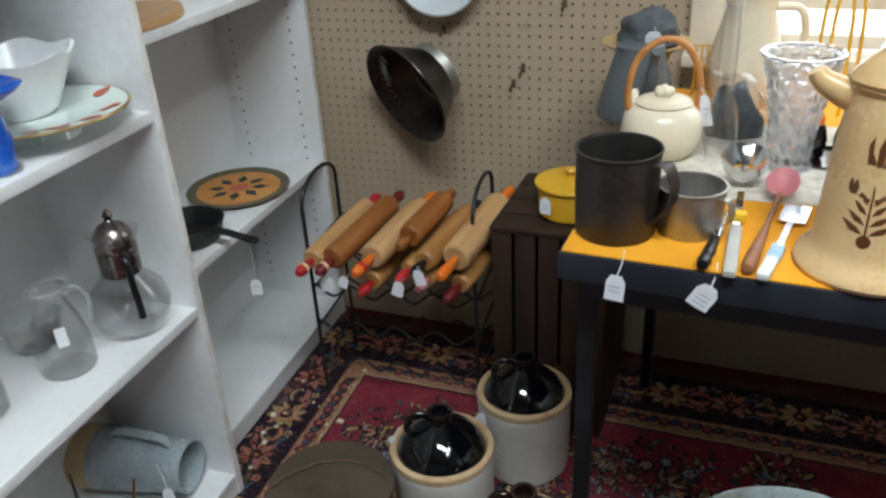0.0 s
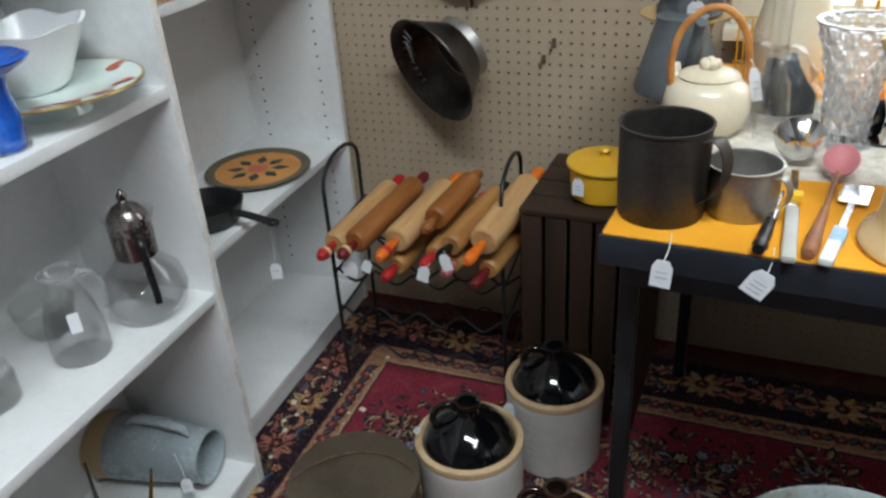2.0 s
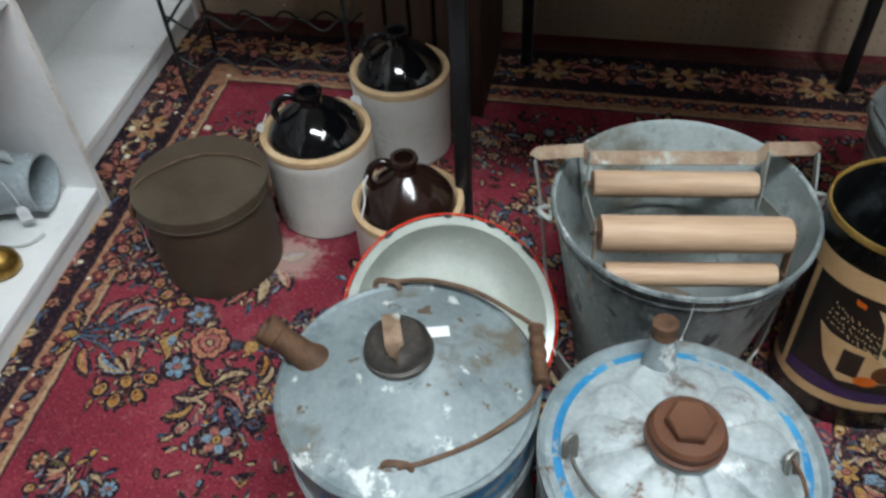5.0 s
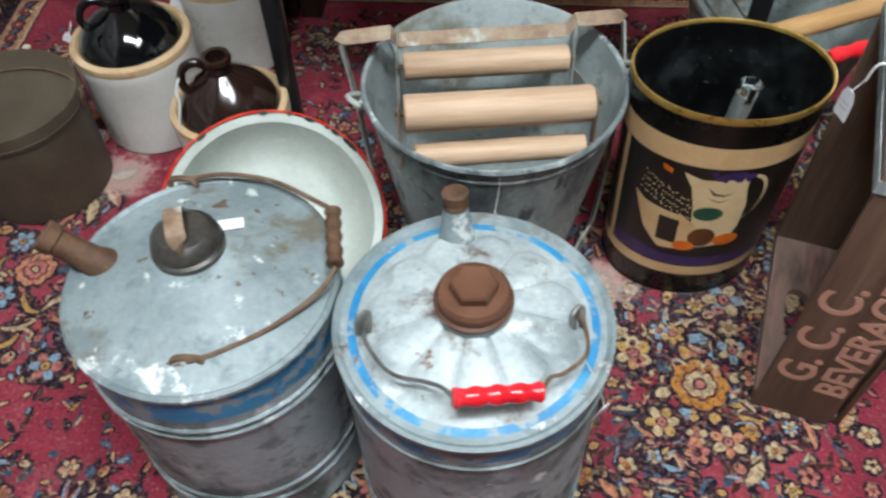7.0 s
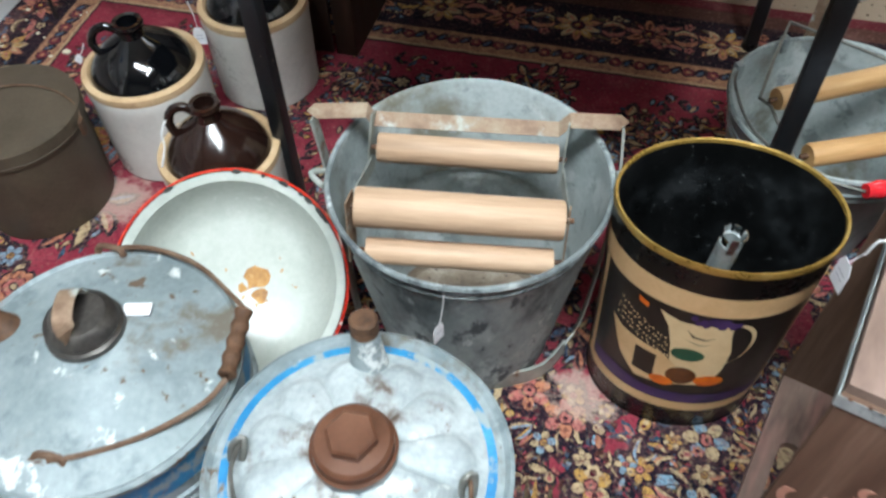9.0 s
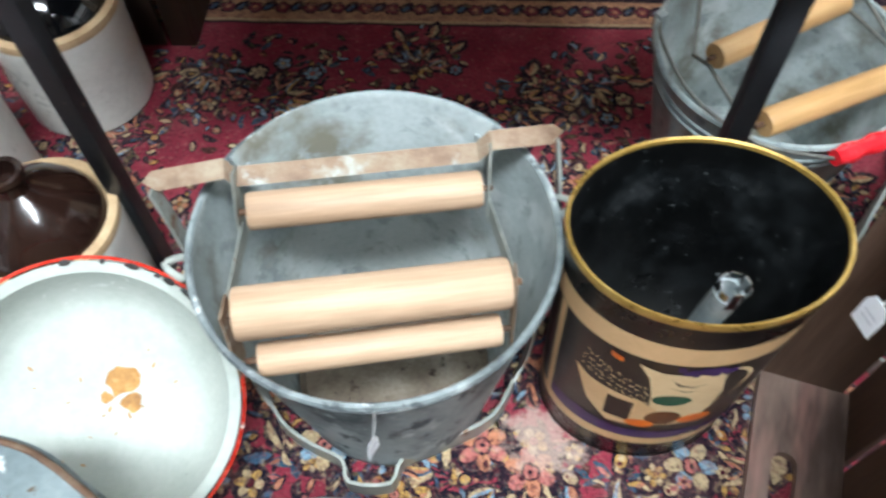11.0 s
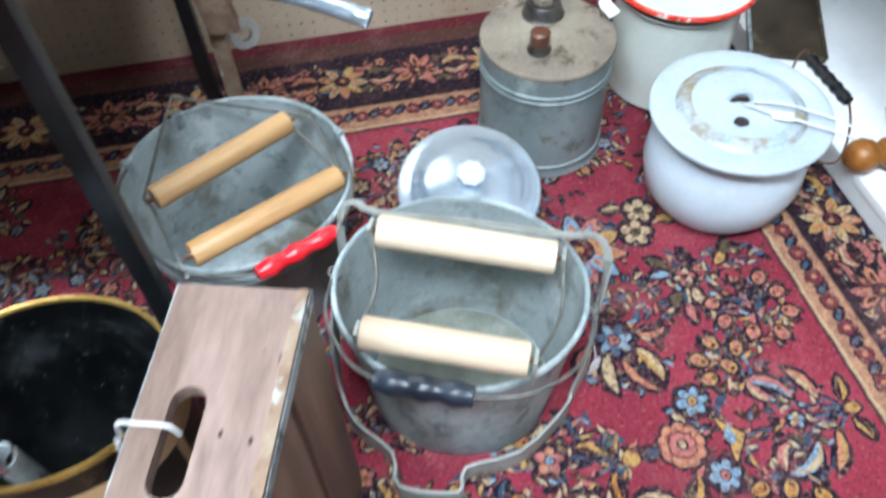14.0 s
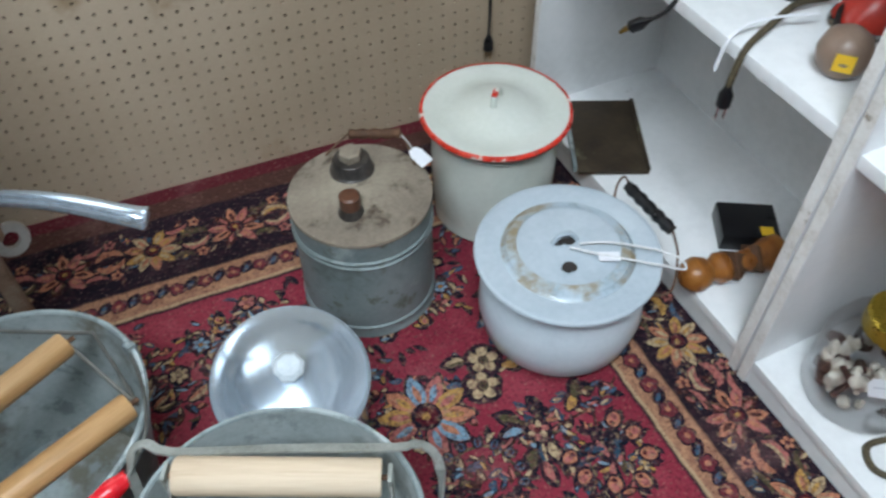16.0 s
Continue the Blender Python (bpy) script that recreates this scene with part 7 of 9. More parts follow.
def shop_table():
    t = thing("table", "dark navy table covered with orange-yellow felt", "table", TABLE)
    part("tabletop", slab(0, 0.79, 0, 0.80, TOP - 0.045, TOP - 0.003, 0.003), "navy_paint", t)
    part("felt", slab(0.004, 0.786, 0.004, 0.796, TOP - 0.003, TOP, 0.001), "orange_cloth", t, "orange-yellow felt covering")
    part("apron", slab(0.02, 0.77, 0.05, 0.07, TOP - 0.10, TOP - 0.045), "navy_paint", t)
    part("apron", slab(0.02, 0.77, 0.74, 0.76, TOP - 0.10, TOP - 0.045), "navy_paint", t)
    for x, y in ((0.028, 0.080), (0.762, 0.130), (0.03, 0.765), (0.765, 0.775)):
        leg = part("leg", box(0.026, 0.026, TOP - 0.045, (x, y, (TOP - 0.045) / 2), (0, 0, 0), 0.004), "worn_black", t)
        part("foot", lathe([(0, 0), (0.017, 0), (0.018, 0.006), (0.015, 0.016), (0, 0.016)], 16), "black_plastic", leg, "", pose(x, y, 0))
    return t


shop_table()


def mug(name, label, x, y, r, h, material, inside, handle_deg, ear=0.035, strap=0.016, z=TOP):
    t = thing(name, label, "cup", pose(x, y, z, 0, 0, handle_deg))
    part("body", lathe([(0, 0.002), (r * 0.93, 0.0), (r * 0.97, 0.004), (r, h * 0.5), (r, h - 0.003), (r + 0.0022, h - 0.001), (r + 0.002, h + 0.0015), (r - 0.001, h + 0.0015), (r - 0.002, h - 0.002)], 48), material, t)
    part("inner_wall", lathe([(r - 0.002, h - 0.002), (r - 0.003, h * 0.5), (r * 0.92, 0.006), (0, 0.005)], 48), inside, t)
    loop = smooth_path([(r - 0.002, 0, h * 0.90), (r + ear * 0.6, 0, h * 0.92), (r + ear, 0, h * 0.72), (r + ear * 0.8, 0, h * 0.45), (r - 0.002, 0, h * 0.22)], 5)
    part("handle", sweep(loop, 0, flat=(strap, 0.0018), up=(1, 0, 0.4)), material, t)
    return t


mug("tin_measure", "large dark tarnished tin measuring cup", 0.064, 1.172, 0.058, 0.125, "dark_tin", "dark_tin", -25, 0.028, 0.024)
mug("aluminium_cup", "dull aluminium cup with a strap handle", 0.164, 1.196, 0.046, 0.068, "alu_dull", "alu_dull", -35, 0.020, 0.012)
price_tag((0.086, 1.092, TOP + 0.010), 0.028, (0.026, 0.036), (0, 4, -5), (-0.006, -0.026, 0))
price_tag((0.205, 1.090, TOP + 0.006), 0.022, (0.030, 0.034), (0, 28, -5), (-0.006, -0.030, 0), 4)


def wicker_teapot():
    t = thing("teapot", "cream ceramic teapot with bent cane handle and lid", "teapot", pose(0.102, 1.485, TOP, 0, 0, 10))
    part("body", lathe([(0, 0.002), (0.045, 0.0), (0.062, 0.018), (0.070, 0.045), (0.064, 0.075), (0.048, 0.090), (0.040, 0.092), (0.038, 0.088), (0, 0.088)], 48), "cream_glaze", t)
    lid = part("lid", lathe([(0.046, 0.091), (0.048, 0.094), (0.044, 0.098), (0.03, 0.103), (0, 0.106)], 40), "cream_glaze", t)
    bm = bmesh.new()
    for i in range(5):
        a = 2 * math.pi * i / 5
        bmesh.ops.create_uvsphere(bm, u_segments=12, v_segments=8, radius=0.009, matrix=pose(0.009 * math.cos(a), 0.009 * math.sin(a), 0.111))
    bmesh.ops.create_uvsphere(bm, u_segments=12, v_segments=8, radius=0.008, matrix=pose(0, 0, 0.116))
    part("knob", bm, "cream_glaze", lid, "flower-shaped knob")
    arch = smooth_path([(-0.056, 0, 0.072), (-0.060, 0, 0.115), (-0.048, 0, 0.165), (-0.015, 0, 0.196), (0.020, 0, 0.194), (0.048, 0, 0.160), (0.058, 0, 0.110), (0.056, 0, 0.072)], 6)
    part("handle", sweep(arch, 0.0058, 10), "cane", t, "bent cane handle")
    part("spout", sweep(smooth_path([(-0.03, 0.05, 0.04), (-0.04, 0.075, 0.06), (-0.045, 0.09, 0.088)], 5), [0.014, 0.014, 0.013, 0.013, 0.012, 0.012, 0.011, 0.011, 0.010, 0.010, 0.009], 12), "cream_glaze", t)
    return t


wicker_teapot()
price_tag((0.160, 1.468, TOP + 0.125), 0.012, (0.016, 0.05), (0, -12, 0), (0.006, -0.012, 0))


def crystal_vase():
    t = thing("crystal_vase", "tall cut-crystal vase with diamond pattern", "vase", pose(0.306, 1.465, TOP))
    h, seg, rows = 0.185, 48, 44
    bm = bmesh.new()
    ring = []
    for j in range(rows + 1):
        s = j / rows
        r = 0.030 + 0.012 * s + 0.018 * s ** 3 + (0.008 * (0.08 - s) / 0.08 if s < 0.08 else 0)
        row = []
        for i in range(seg):
            a = 2 * math.pi * i / seg
            cut = 0.0040 * (abs(math.sin(6 * a + 16 * s)) + abs(math.sin(6 * a - 16 * s)) - 1) if 0.08 < s < 0.93 else 0.0015 * math.cos(12 * a)
            row.append(bm.verts.new(((r + cut) * math.cos(a), (r + cut) * math.sin(a), h * s + (0.003 * math.cos(12 * a) if j == rows else 0))))
        ring.append(row)
    inner = []
    for s in (1.0, 0.7, 0.4, 0.12):
        r = 0.030 + 0.012 * s + 0.018 * s ** 3 - 0.007
        inner.append([bm.verts.new((r * math.cos(2 * math.pi * i / seg), r * math.sin(2 * math.pi * i / seg), h * s)) for i in range(seg)])
    ring += inner
    for ra, rb in zip(ring, ring[1:]):
        for i in range(seg):
            bm.faces.new((ra[i], ra[(i + 1) % seg], rb[(i + 1) % seg], rb[i]))
    bm.faces.new(ring[0][::-1])
    bm.faces.new(ring[-1])
    part("body", bm, "crystal", t, "", None, 20)
    part("rim", lathe([(0.0590, h - 0.002), (0.0625, h), (0.0625, h + 0.004), (0.056, h + 0.004), (0.054, h - 0.001)], 48, closed=True), "crystal", t, "scalloped crystal rim")
    part("foot", lathe([(0.030, 0), (0.040, 0), (0.041, 0.004), (0.036, 0.008), (0.030, 0.006)], 40, closed=True), "crystal", t)
    return t


crystal_vase()


def thin_glass(t, name, prof, wall=0.0016, material="clear_glass", seg=40):
    """A blown vessel: the profile is its outer face from the foot up."""
    inner = [(max(r - wall, 0.0), z + (wall if i == 0 else 0)) for i, (r, z) in enumerate(prof)][::-1]
    return part(name, lathe(prof + inner, seg), material, t)


gl = thing("glass_chimney", "tall clear glass lamp chimney", "lamp chimney", pose(0.196, 1.460, TOP))
thin_glass(gl, "chimney", [(0.020, 0.0), (0.021, 0.02), (0.030, 0.05), (0.026, 0.085), (0.016, 0.12), (0.015, 0.25), (0.016, 0.262)])


def coffee_pot():
    """The tan stoneware pot with a stencilled plant."""
    r0 = 0.084
    prof = [(0, 0.002), (r0, 0.0), (r0 + 0.003, 0.006), (r0, 0.016), (0.073, 0.024), (0.068, 0.040), (0.066, 0.08), (0.062, 0.15), (0.056, 0.21), (0.052, 0.228), (0.056, 0.236), (0.050, 0.240), (0, 0.240)]
    t = thing("coffee_pot", "tan stoneware coffee pot with brown stencilled flower", "coffee pot", pose(0.384, 1.138, TOP))
    part("body", lathe(prof, 64), "pot_tan", t)
    lid = part("lid", lathe([(0.056, 0.238), (0.058, 0.243), (0.054, 0.250), (0.040, 0.266), (0.028, 0.275), (0.024, 0.285), (0.030, 0.293), (0.026, 0.302), (0, 0.305)], 48), "pot_tan", t)
    part("spout", sweep(smooth_path([(-0.040, 0.006, 0.215), (-0.062, 0.008, 0.222), (-0.084, 0.010, 0.234), (-0.094, 0.011, 0.246)], 4), [0.022, 0.021, 0.020, 0.019, 0.018, 0.017, 0.016, 0.015, 0.014, 0.013, 0.012, 0.011, 0.010], 14), "pot_tan", t)
    part("handle", sweep(smooth_path([(0.050, 0, 0.205), (0.090, 0, 0.212), (0.108, 0, 0.170), (0.098, 0, 0.110), (0.064, 0, 0.075)], 5), 0.010, 10), "pot_tan", t)

    def at(u, v):
        r = 0.0685 - 0.010 * (v - 0.04) / 0.15 if v < 0.19 else 0.058
        a = radians(u)
        return ((r + 0.0006) * math.sin(a), -(r + 0.0006) * math.cos(a), v)

    bm = bmesh.new()
    c0 = -18
    shapes = [[(c0 - 1.2, 0.060), (c0 + 1.2, 0.060), (c0 + 1.0, 0.145), (c0 - 1.0, 0.145)], oval(c0, 0.062, 7, 0.008)]
    for sgn in (-1, 1):
        for i, (v, ln) in enumerate(((0.070, 26), (0.082, 22), (0.095, 17), (0.107, 13))):
            shapes.append([(c0 + sgn * 2, v), (c0 + sgn * ln * 0.6, v + 0.004), (c0 + sgn * ln, v + 0.016), (c0 + sgn * ln * 0.7, v + 0.014), (c0 + sgn * ln * 0.35, v + 0.009)][::sgn])
        shapes.append([(c0 + sgn * 2, 0.140), (c0 + sgn * 12, 0.150), (c0 + sgn * 15, 0.178), (c0 + sgn * 10, 0.190), (c0 + sgn * 9, 0.170), (c0 + sgn * 4, 0.160)][::sgn])
        shapes.append(oval(c0 + sgn * 21, 0.128, 6, 0.011))
        shapes.append([(c0 + sgn * 2, 0.112), (c0 + sgn * 18, 0.118), (c0 + sgn * 18, 0.121), (c0 + sgn * 2, 0.116)][::sgn])
    shapes.append([(c0 - 3, 0.150), (c0 + 3, 0.150), (c0 + 4, 0.175), (c0, 0.192), (c0 - 4, 0.175)])
    for k, s in enumerate(shapes):
        patch(s, lambda u, v, k=k: tuple(c * (1 + 0.0012 * k / 20) if i < 2 else c for i, c in enumerate(at(u, v))), bm, 1)
    part("stencil", bm, "pot_brown", t, "brown stencilled tulip and leaves")
    return t


coffee_pot()


def utensil(name, label, a, b, handle, head, kind):
    """A kitchen tool that lies on the felt with its handle's end at a and its head at b."""
    m, ln = along_x(a, b)
    t = thing(name, label, "kitchen tool", m)
    hl = ln * 0.50
    if kind in ("brush", "spoon"):
        prof = [(0, 0), (0.007, 0.001), (0.0095, 0.012), (0.0075, 0.02), (0.0085, hl * 0.5), (0.0065, hl * 0.9), (0.004, hl)]
        if kind == "spoon":
            prof = [(0, 0), (0.007, 0.002), (0.009, 0.01)] + [(0.0085 + 0.001 * (i % 2), 0.012 + 0.006 * i) for i in range(7)] + [(0.0055, hl * 0.85), (0.005, hl)]
        bm = lathe(prof, 14)
        bm.transform(TURN_X)
        part("handle", bm, handle, t, "", pose(0, 0, 0.009))
    else:
        part("handle", box(hl, 0.017, 0.010, (hl / 2, 0, 0.007), (0, 0, 0), 0.004), handle, t)
    if kind == "spoon":
        part("neck", sweep([(hl, 0, 0.009), (ln - 0.02, 0, 0.014)], 0.004, 8), handle, t)
        bm = lathe([(0, -0.010), (0.012, -0.008), (0.021, 0.0), (0.024, 0.006), (0.022, 0.006), (0.012, -0.004), (0, -0.006)], 28, 1.25, 1.0)
        part("bowl", bm, head, t, "", pose(ln, 0, 0.022, 0, -25, 0))
    elif kind == "brush":
        part("ferrule", sweep([(hl - 0.004, 0, 0.009), (hl + 0.03, 0, 0.009)], 0.0065, 10), "chrome", t)
        part("shaft", sweep([(hl + 0.02, 0, 0.009), (ln, 0, 0.010)], 0.003, 8), head, t)
    elif kind == "ladle":
        part("shaft", sweep([(hl, 0, 0.006), (ln - 0.03, 0, 0.012)], 0, flat=(0.010, 0.002)), head, t)
        bm = lathe([(0, -0.022), (0.02, -0.018), (0.032, -0.004), (0.037, 0.012), (0.035, 0.012), (0.03, -0.002), (0.018, -0.015), (0, -0.018)], 32)
        part("bowl", bm, head, t, "", pose(ln + 0.012, 0, 0.040, 0, 65, 0))
    else:
        part("shaft", sweep([(hl, 0, 0.006), (ln - 0.02, 0, 0.008)], 0, flat=(0.008, 0.002)), head, t)
        part("blade", box(0.05, 0.036, 0.0015, (ln + 0.005, 0, 0.010), (0, -6, 0), 0.0005), head, t)
    return t


utensil("basting_brush", "black-handled tool with steel shaft on the felt", (0.186, 1.072, TOP + 0.001), (0.216, 1.240, TOP + 0.001), "black_plastic", "chrome", "brush")
utensil("slotted_ladle", "steel ladle with a pale grey handle", (0.219, 1.060, TOP), (0.236, 1.345, TOP), "grey_plastic", "chrome", "ladle")
part("yellow_band", box(0.020, 0.019, 0.013, (0.232, 1.235, TOP + 0.0085), (0, 0, 85), 0.003), "yellow_sticker", bpy.data.objects["slotted_ladle"]).matrix_parent_inverse = along_x((0.219, 1.060, TOP), (0.236, 1.345, TOP))[0].inverted()
utensil("mixing_spoon", "turned wooden spoon with a pink bowl", (0.240, 1.072, TOP + 0.001), (0.292, 1.330, TOP + 0.001), "red_wood", "pink_wood", "spoon")
utensil("pie_server", "white and blue printed handle pie server", (0.258, 1.062, TOP), (0.305, 1.250, TOP), "white_plastic", "chrome", "server")
part("print", box(0.040, 0.0178, 0.0108, (0.276, 1.130, TOP + 0.007), (0, 0, 76), 0.004), "blue_print", bpy.data.objects["pie_server"]).matrix_parent_inverse = along_x((0.258, 1.062, TOP), (0.305, 1.250, TOP))[0].inverted()

tray = thing("small_tray", "dark oval tray holding black shakers", "tray", pose(0.368, 1.50, TOP))
part("tray", lathe([(0, 0.003), (0.05, 0.003), (0.056, 0.008), (0.058, 0.008), (0.053, 0.0), (0, 0.0)], 40, 1.15, 0.9), "brown_glaze", tray)
for dx in (-0.024, 0.028):
    sh = thing("shaker", "glossy black glass shaker with chrome lid", "shaker", pose(0.368 + dx, 1.502, TOP + 0.004), "black shakers")
    part("body", lathe([(0, 0), (0.016, 0.0), (0.020, 0.006), (0.022, 0.035), (0.017, 0.055), (0.013, 0.060), (0, 0.060)], 28), "black_glaze", sh)
    part("lid", lathe([(0.0135, 0.058), (0.014, 0.070), (0.010, 0.077), (0, 0.078)], 24), "orange_paint", sh, "amber orange lid")


def grey_coffee_pot():
    t = thing("enamel_coffee_pot", "grey-blue enamel coffee pot behind the teapot", "coffee pot", pose(0.040, 1.70, TOP, 0, 0, -70))
    part("body", lathe([(0, 0.002), (0.078, 0.0), (0.080, 0.01), (0.062, 0.07), (0.045, 0.13), (0.046, 0.136), (0.043, 0.138), (0, 0.134)], 48), "pewter", t)
    part("spout", sweep(smooth_path([(0.05, 0, 0.04), (0.085, 0, 0.075), (0.098, 0, 0.125), (0.112, 0, 0.15)], 5), [0.017] * 4 + [0.013] * 5 + [0.010] * 7, 12), "pewter", t)
    part("handle", sweep(smooth_path([(-0.045, 0, 0.14), (-0.085, 0, 0.135), (-0.092, 0, 0.09), (-0.056, 0, 0.05)], 5), 0.006, 10), "pewter", t)
    return t


grey_coffee_pot()


def cloth_heap(name, label, place, size, material, seed):
    """A soft crumpled heap with a flat underside."""
    t = thing(name, label, "cloth", pose(*place))
    bm = bmesh.new()
    bmesh.ops.create_icosphere(bm, subdivisions=4, radius=1.0)
    for v in bm.verts:
        p = v.co.copy()
        k = 1 + 0.30 * noise.noise(p * 1.7 + Vector((seed, 0, 0))) + 0.14 * abs(noise.noise(p * 4.5 + Vector((0, seed, 0))))
        v.co = Vector((p.x * size[0] * k, p.y * size[1] * k, max(p.z * size[2] * k, -0.2 * size[2]) + 0.2 * size[2]))
    part("folds", bm, material, t)
    return t


hat = thing("straw_hat", "straw brimmed basket with grey cloth crown", "hat", pose(0.045, 1.775, TOP + 0.11))
part("brim", lathe([(0, 0.0), (0.05, 0.0), (0.085, 0.012), (0.088, 0.016), (0.082, 0.016), (0.05, 0.006), (0, 0.006)], 40), "wicker", hat)
part("stand", lathe([(0, -0.11), (0.05, -0.11), (0.04, -0.05), (0.05, 0.0), (0, 0.0)], 28), "wicker", hat)
cloth_heap("grey_cloth", "dark grey crumpled cloth on a straw brim", (0.045, 1.775, TOP + 0.126), (0.062, 0.055, 0.050), "grey_cloth", 3.0)
price_tag((0.062, 1.722, TOP + 0.165), 0.010, (0.030, 0.028), (15, 0, 10), (0.0, -0.008, 0), 1)
cloth_heap("felt_pouch", "dark grey felt pouch in a clear bag", (0.218, 1.60, TOP), (0.045, 0.030, 0.075), "grey_cloth", 8.0)
cloth_heap("plastic_bag", "crumpled clear plastic bag", (0.205, 1.585, TOP), (0.075, 0.055, 0.095), "bag", 5.0)
wj = thing("white_jug", "white ceramic jug before the window", "jug", pose(0.235, 1.80, TOP))
part("body", lathe([(0, 0.002), (0.05, 0.0), (0.066, 0.03), (0.070, 0.09), (0.055, 0.15), (0.045, 0.19), (0.052, 0.215), (0.047, 0.213), (0.040, 0.19), (0.05, 0.15), (0, 0.02)], 44), "cream_glaze", wj)
part("handle", sweep(smooth_path([(0.045, 0, 0.19), (0.09, 0, 0.185), (0.10, 0, 0.13), (0.066, 0, 0.08)], 5), 0.008, 10), "cream_glaze", wj)
yr = thing("wire_rack", "yellow coated wire rack standing on the table", "wire rack", pose(0.14, 1.86, TOP, 0, 0, -4))
for i in range(8):
    part("wire", sweep([(0.012 * i, 0, 0), (0.012 * i, 0.0, 0.10)], 0.002, 6), "yellow_enamel", yr)
for z in (0.01, 0.055, 0.098):
    part("wire", sweep([(-0.006, 0.004, z), (0.092, 0.004, z)], 0.002, 6), "yellow_enamel", yr)
yt = thing("wire_rack", "yellow looped wire holder before the window", "wire rack", pose(0.36, 1.74, TOP))
for dx in (0.0, 0.018):
    part("wire", sweep(smooth_path([(dx, 0, 0), (dx, 0, 0.20), (dx + 0.02, 0, 0.25), (dx + 0.045, 0, 0.20), (dx + 0.05, 0, 0.0)], 6), 0.0035, 8), "yellow_enamel", yt)
bb = thing("ceramic_bowl", "pale blue-white round ceramic jar on the table", "jar", pose(0.455, 1.46, TOP))
part("jar", lathe([(0, 0), (0.04, 0), (0.05, 0.05), (0.046, 0.12), (0.05, 0.16), (0.045, 0.20), (0.02, 0.215), (0, 0.216)], 40), "enamel_blue", bb)
doily = thing("lace_cloth", "worn cream lace cloth lying on the felt", "cloth", pose(0.27, 1.47, TOP))
part("cloth", slab(-0.20, 0.24, -0.16, 0.20, 0.0, 0.0018, 0.0005), "bone", doily)


# ---- the corner under the pegboard ----
def dark_crate():
    t = thing("wooden_crate", "dark stained slatted wooden crate standing by the table", "crate", pose(-0.115, 1.78, 0, 0, 0, -3))
    h = 0.528
    for i in range(5):
        part("slat", slab(-0.125 + 0.053 * i, -0.125 + 0.053 * i + 0.045, -0.155, -0.145, 0.0, h - 0.012, 0.002), "dark_wood", t)
    for i in range(4):
        part("top_board", slab(-0.128, 0.135, -0.158 + 0.08 * i, -0.158 + 0.08 * i + 0.074, h - 0.012, h, 0.002), "dark_wood", t)
    for x in (-0.125, 0.12):
        part("side_board", slab(x, x + 0.012, -0.145, 0.15, 0.0, h - 0.012), "dark_wood", t)
    part("back_board", slab(-0.113, 0.12, 0.14, 0.15, 0.0, h - 0.012), "dark_wood", t)
    return t


dark_crate()
yp = thing("enamel_casserole", "yellow enamel casserole with lid on a dark crate", "cooking pot", pose(-0.092, 1.735, 0.528))
part("body", lathe([(0, 0.002), (0.062, 0), (0.070, 0.006), (0.073, 0.07), (0.070, 0.07), (0.067, 0.01), (0, 0.008)], 48), "yellow_enamel", yp)
part("lid", lathe([(0.078, 0.070), (0.080, 0.074), (0.078, 0.078), (0.066, 0.080), (0.03, 0.086), (0, 0.088)], 48), "yellow_enamel", yp)
part("lid_knob", lathe([(0.010, 0.086), (0.008, 0.094), (0.014, 0.100), (0.010, 0.106), (0, 0.107)], 20), "yellow_enamel", yp)
price_tag((-0.135, 1.668, 0.592), 0.006, (0.026, 0.034), (0, 0, -15), (0, -0.004, 0))


def pin_rack():
    """A black wire bottle rack."""
    t = thing("wine_rack", "black wire wine rack filled with rolling pins", "wine rack", pose(-0.505, 1.745, 0, 0, 0, 3))
    hw, hd, top = 0.205, 0.105, 0.53
    for s in (-1, 1):
        arch = [(s * hw, -hd, 0)] + [(s * hw, -hd, top - 0.06)] + [(s * hw, -hd * math.cos(a), top + 0.055 * math.sin(a)) for a in [math.pi * i / 8 for i in range(9)]] + [(s * hw, hd, top - 0.06), (s * hw, hd, 0)]
        part("side_frame", sweep(arch, 0.0048, 8), "black_iron", t)
        for z in (0.09, 0.20, 0.31, 0.41):
            part("side_rung", sweep([(s * hw, -hd, z), (s * hw, hd, z)], 0.0035, 6), "black_iron", t)
    for y in (-hd, hd):
        for z in (0.10, 0.205, 0.31, 0.405):
            pts = [(-hw + 2 * hw * i / 32, y, z + 0.016 * math.cos(2 * math.pi * 4 * i / 32)) for i in range(33)]
            part("wave_wire", sweep(pts, 0.0032, 6), "black_iron", t)
    return t


pin_rack()


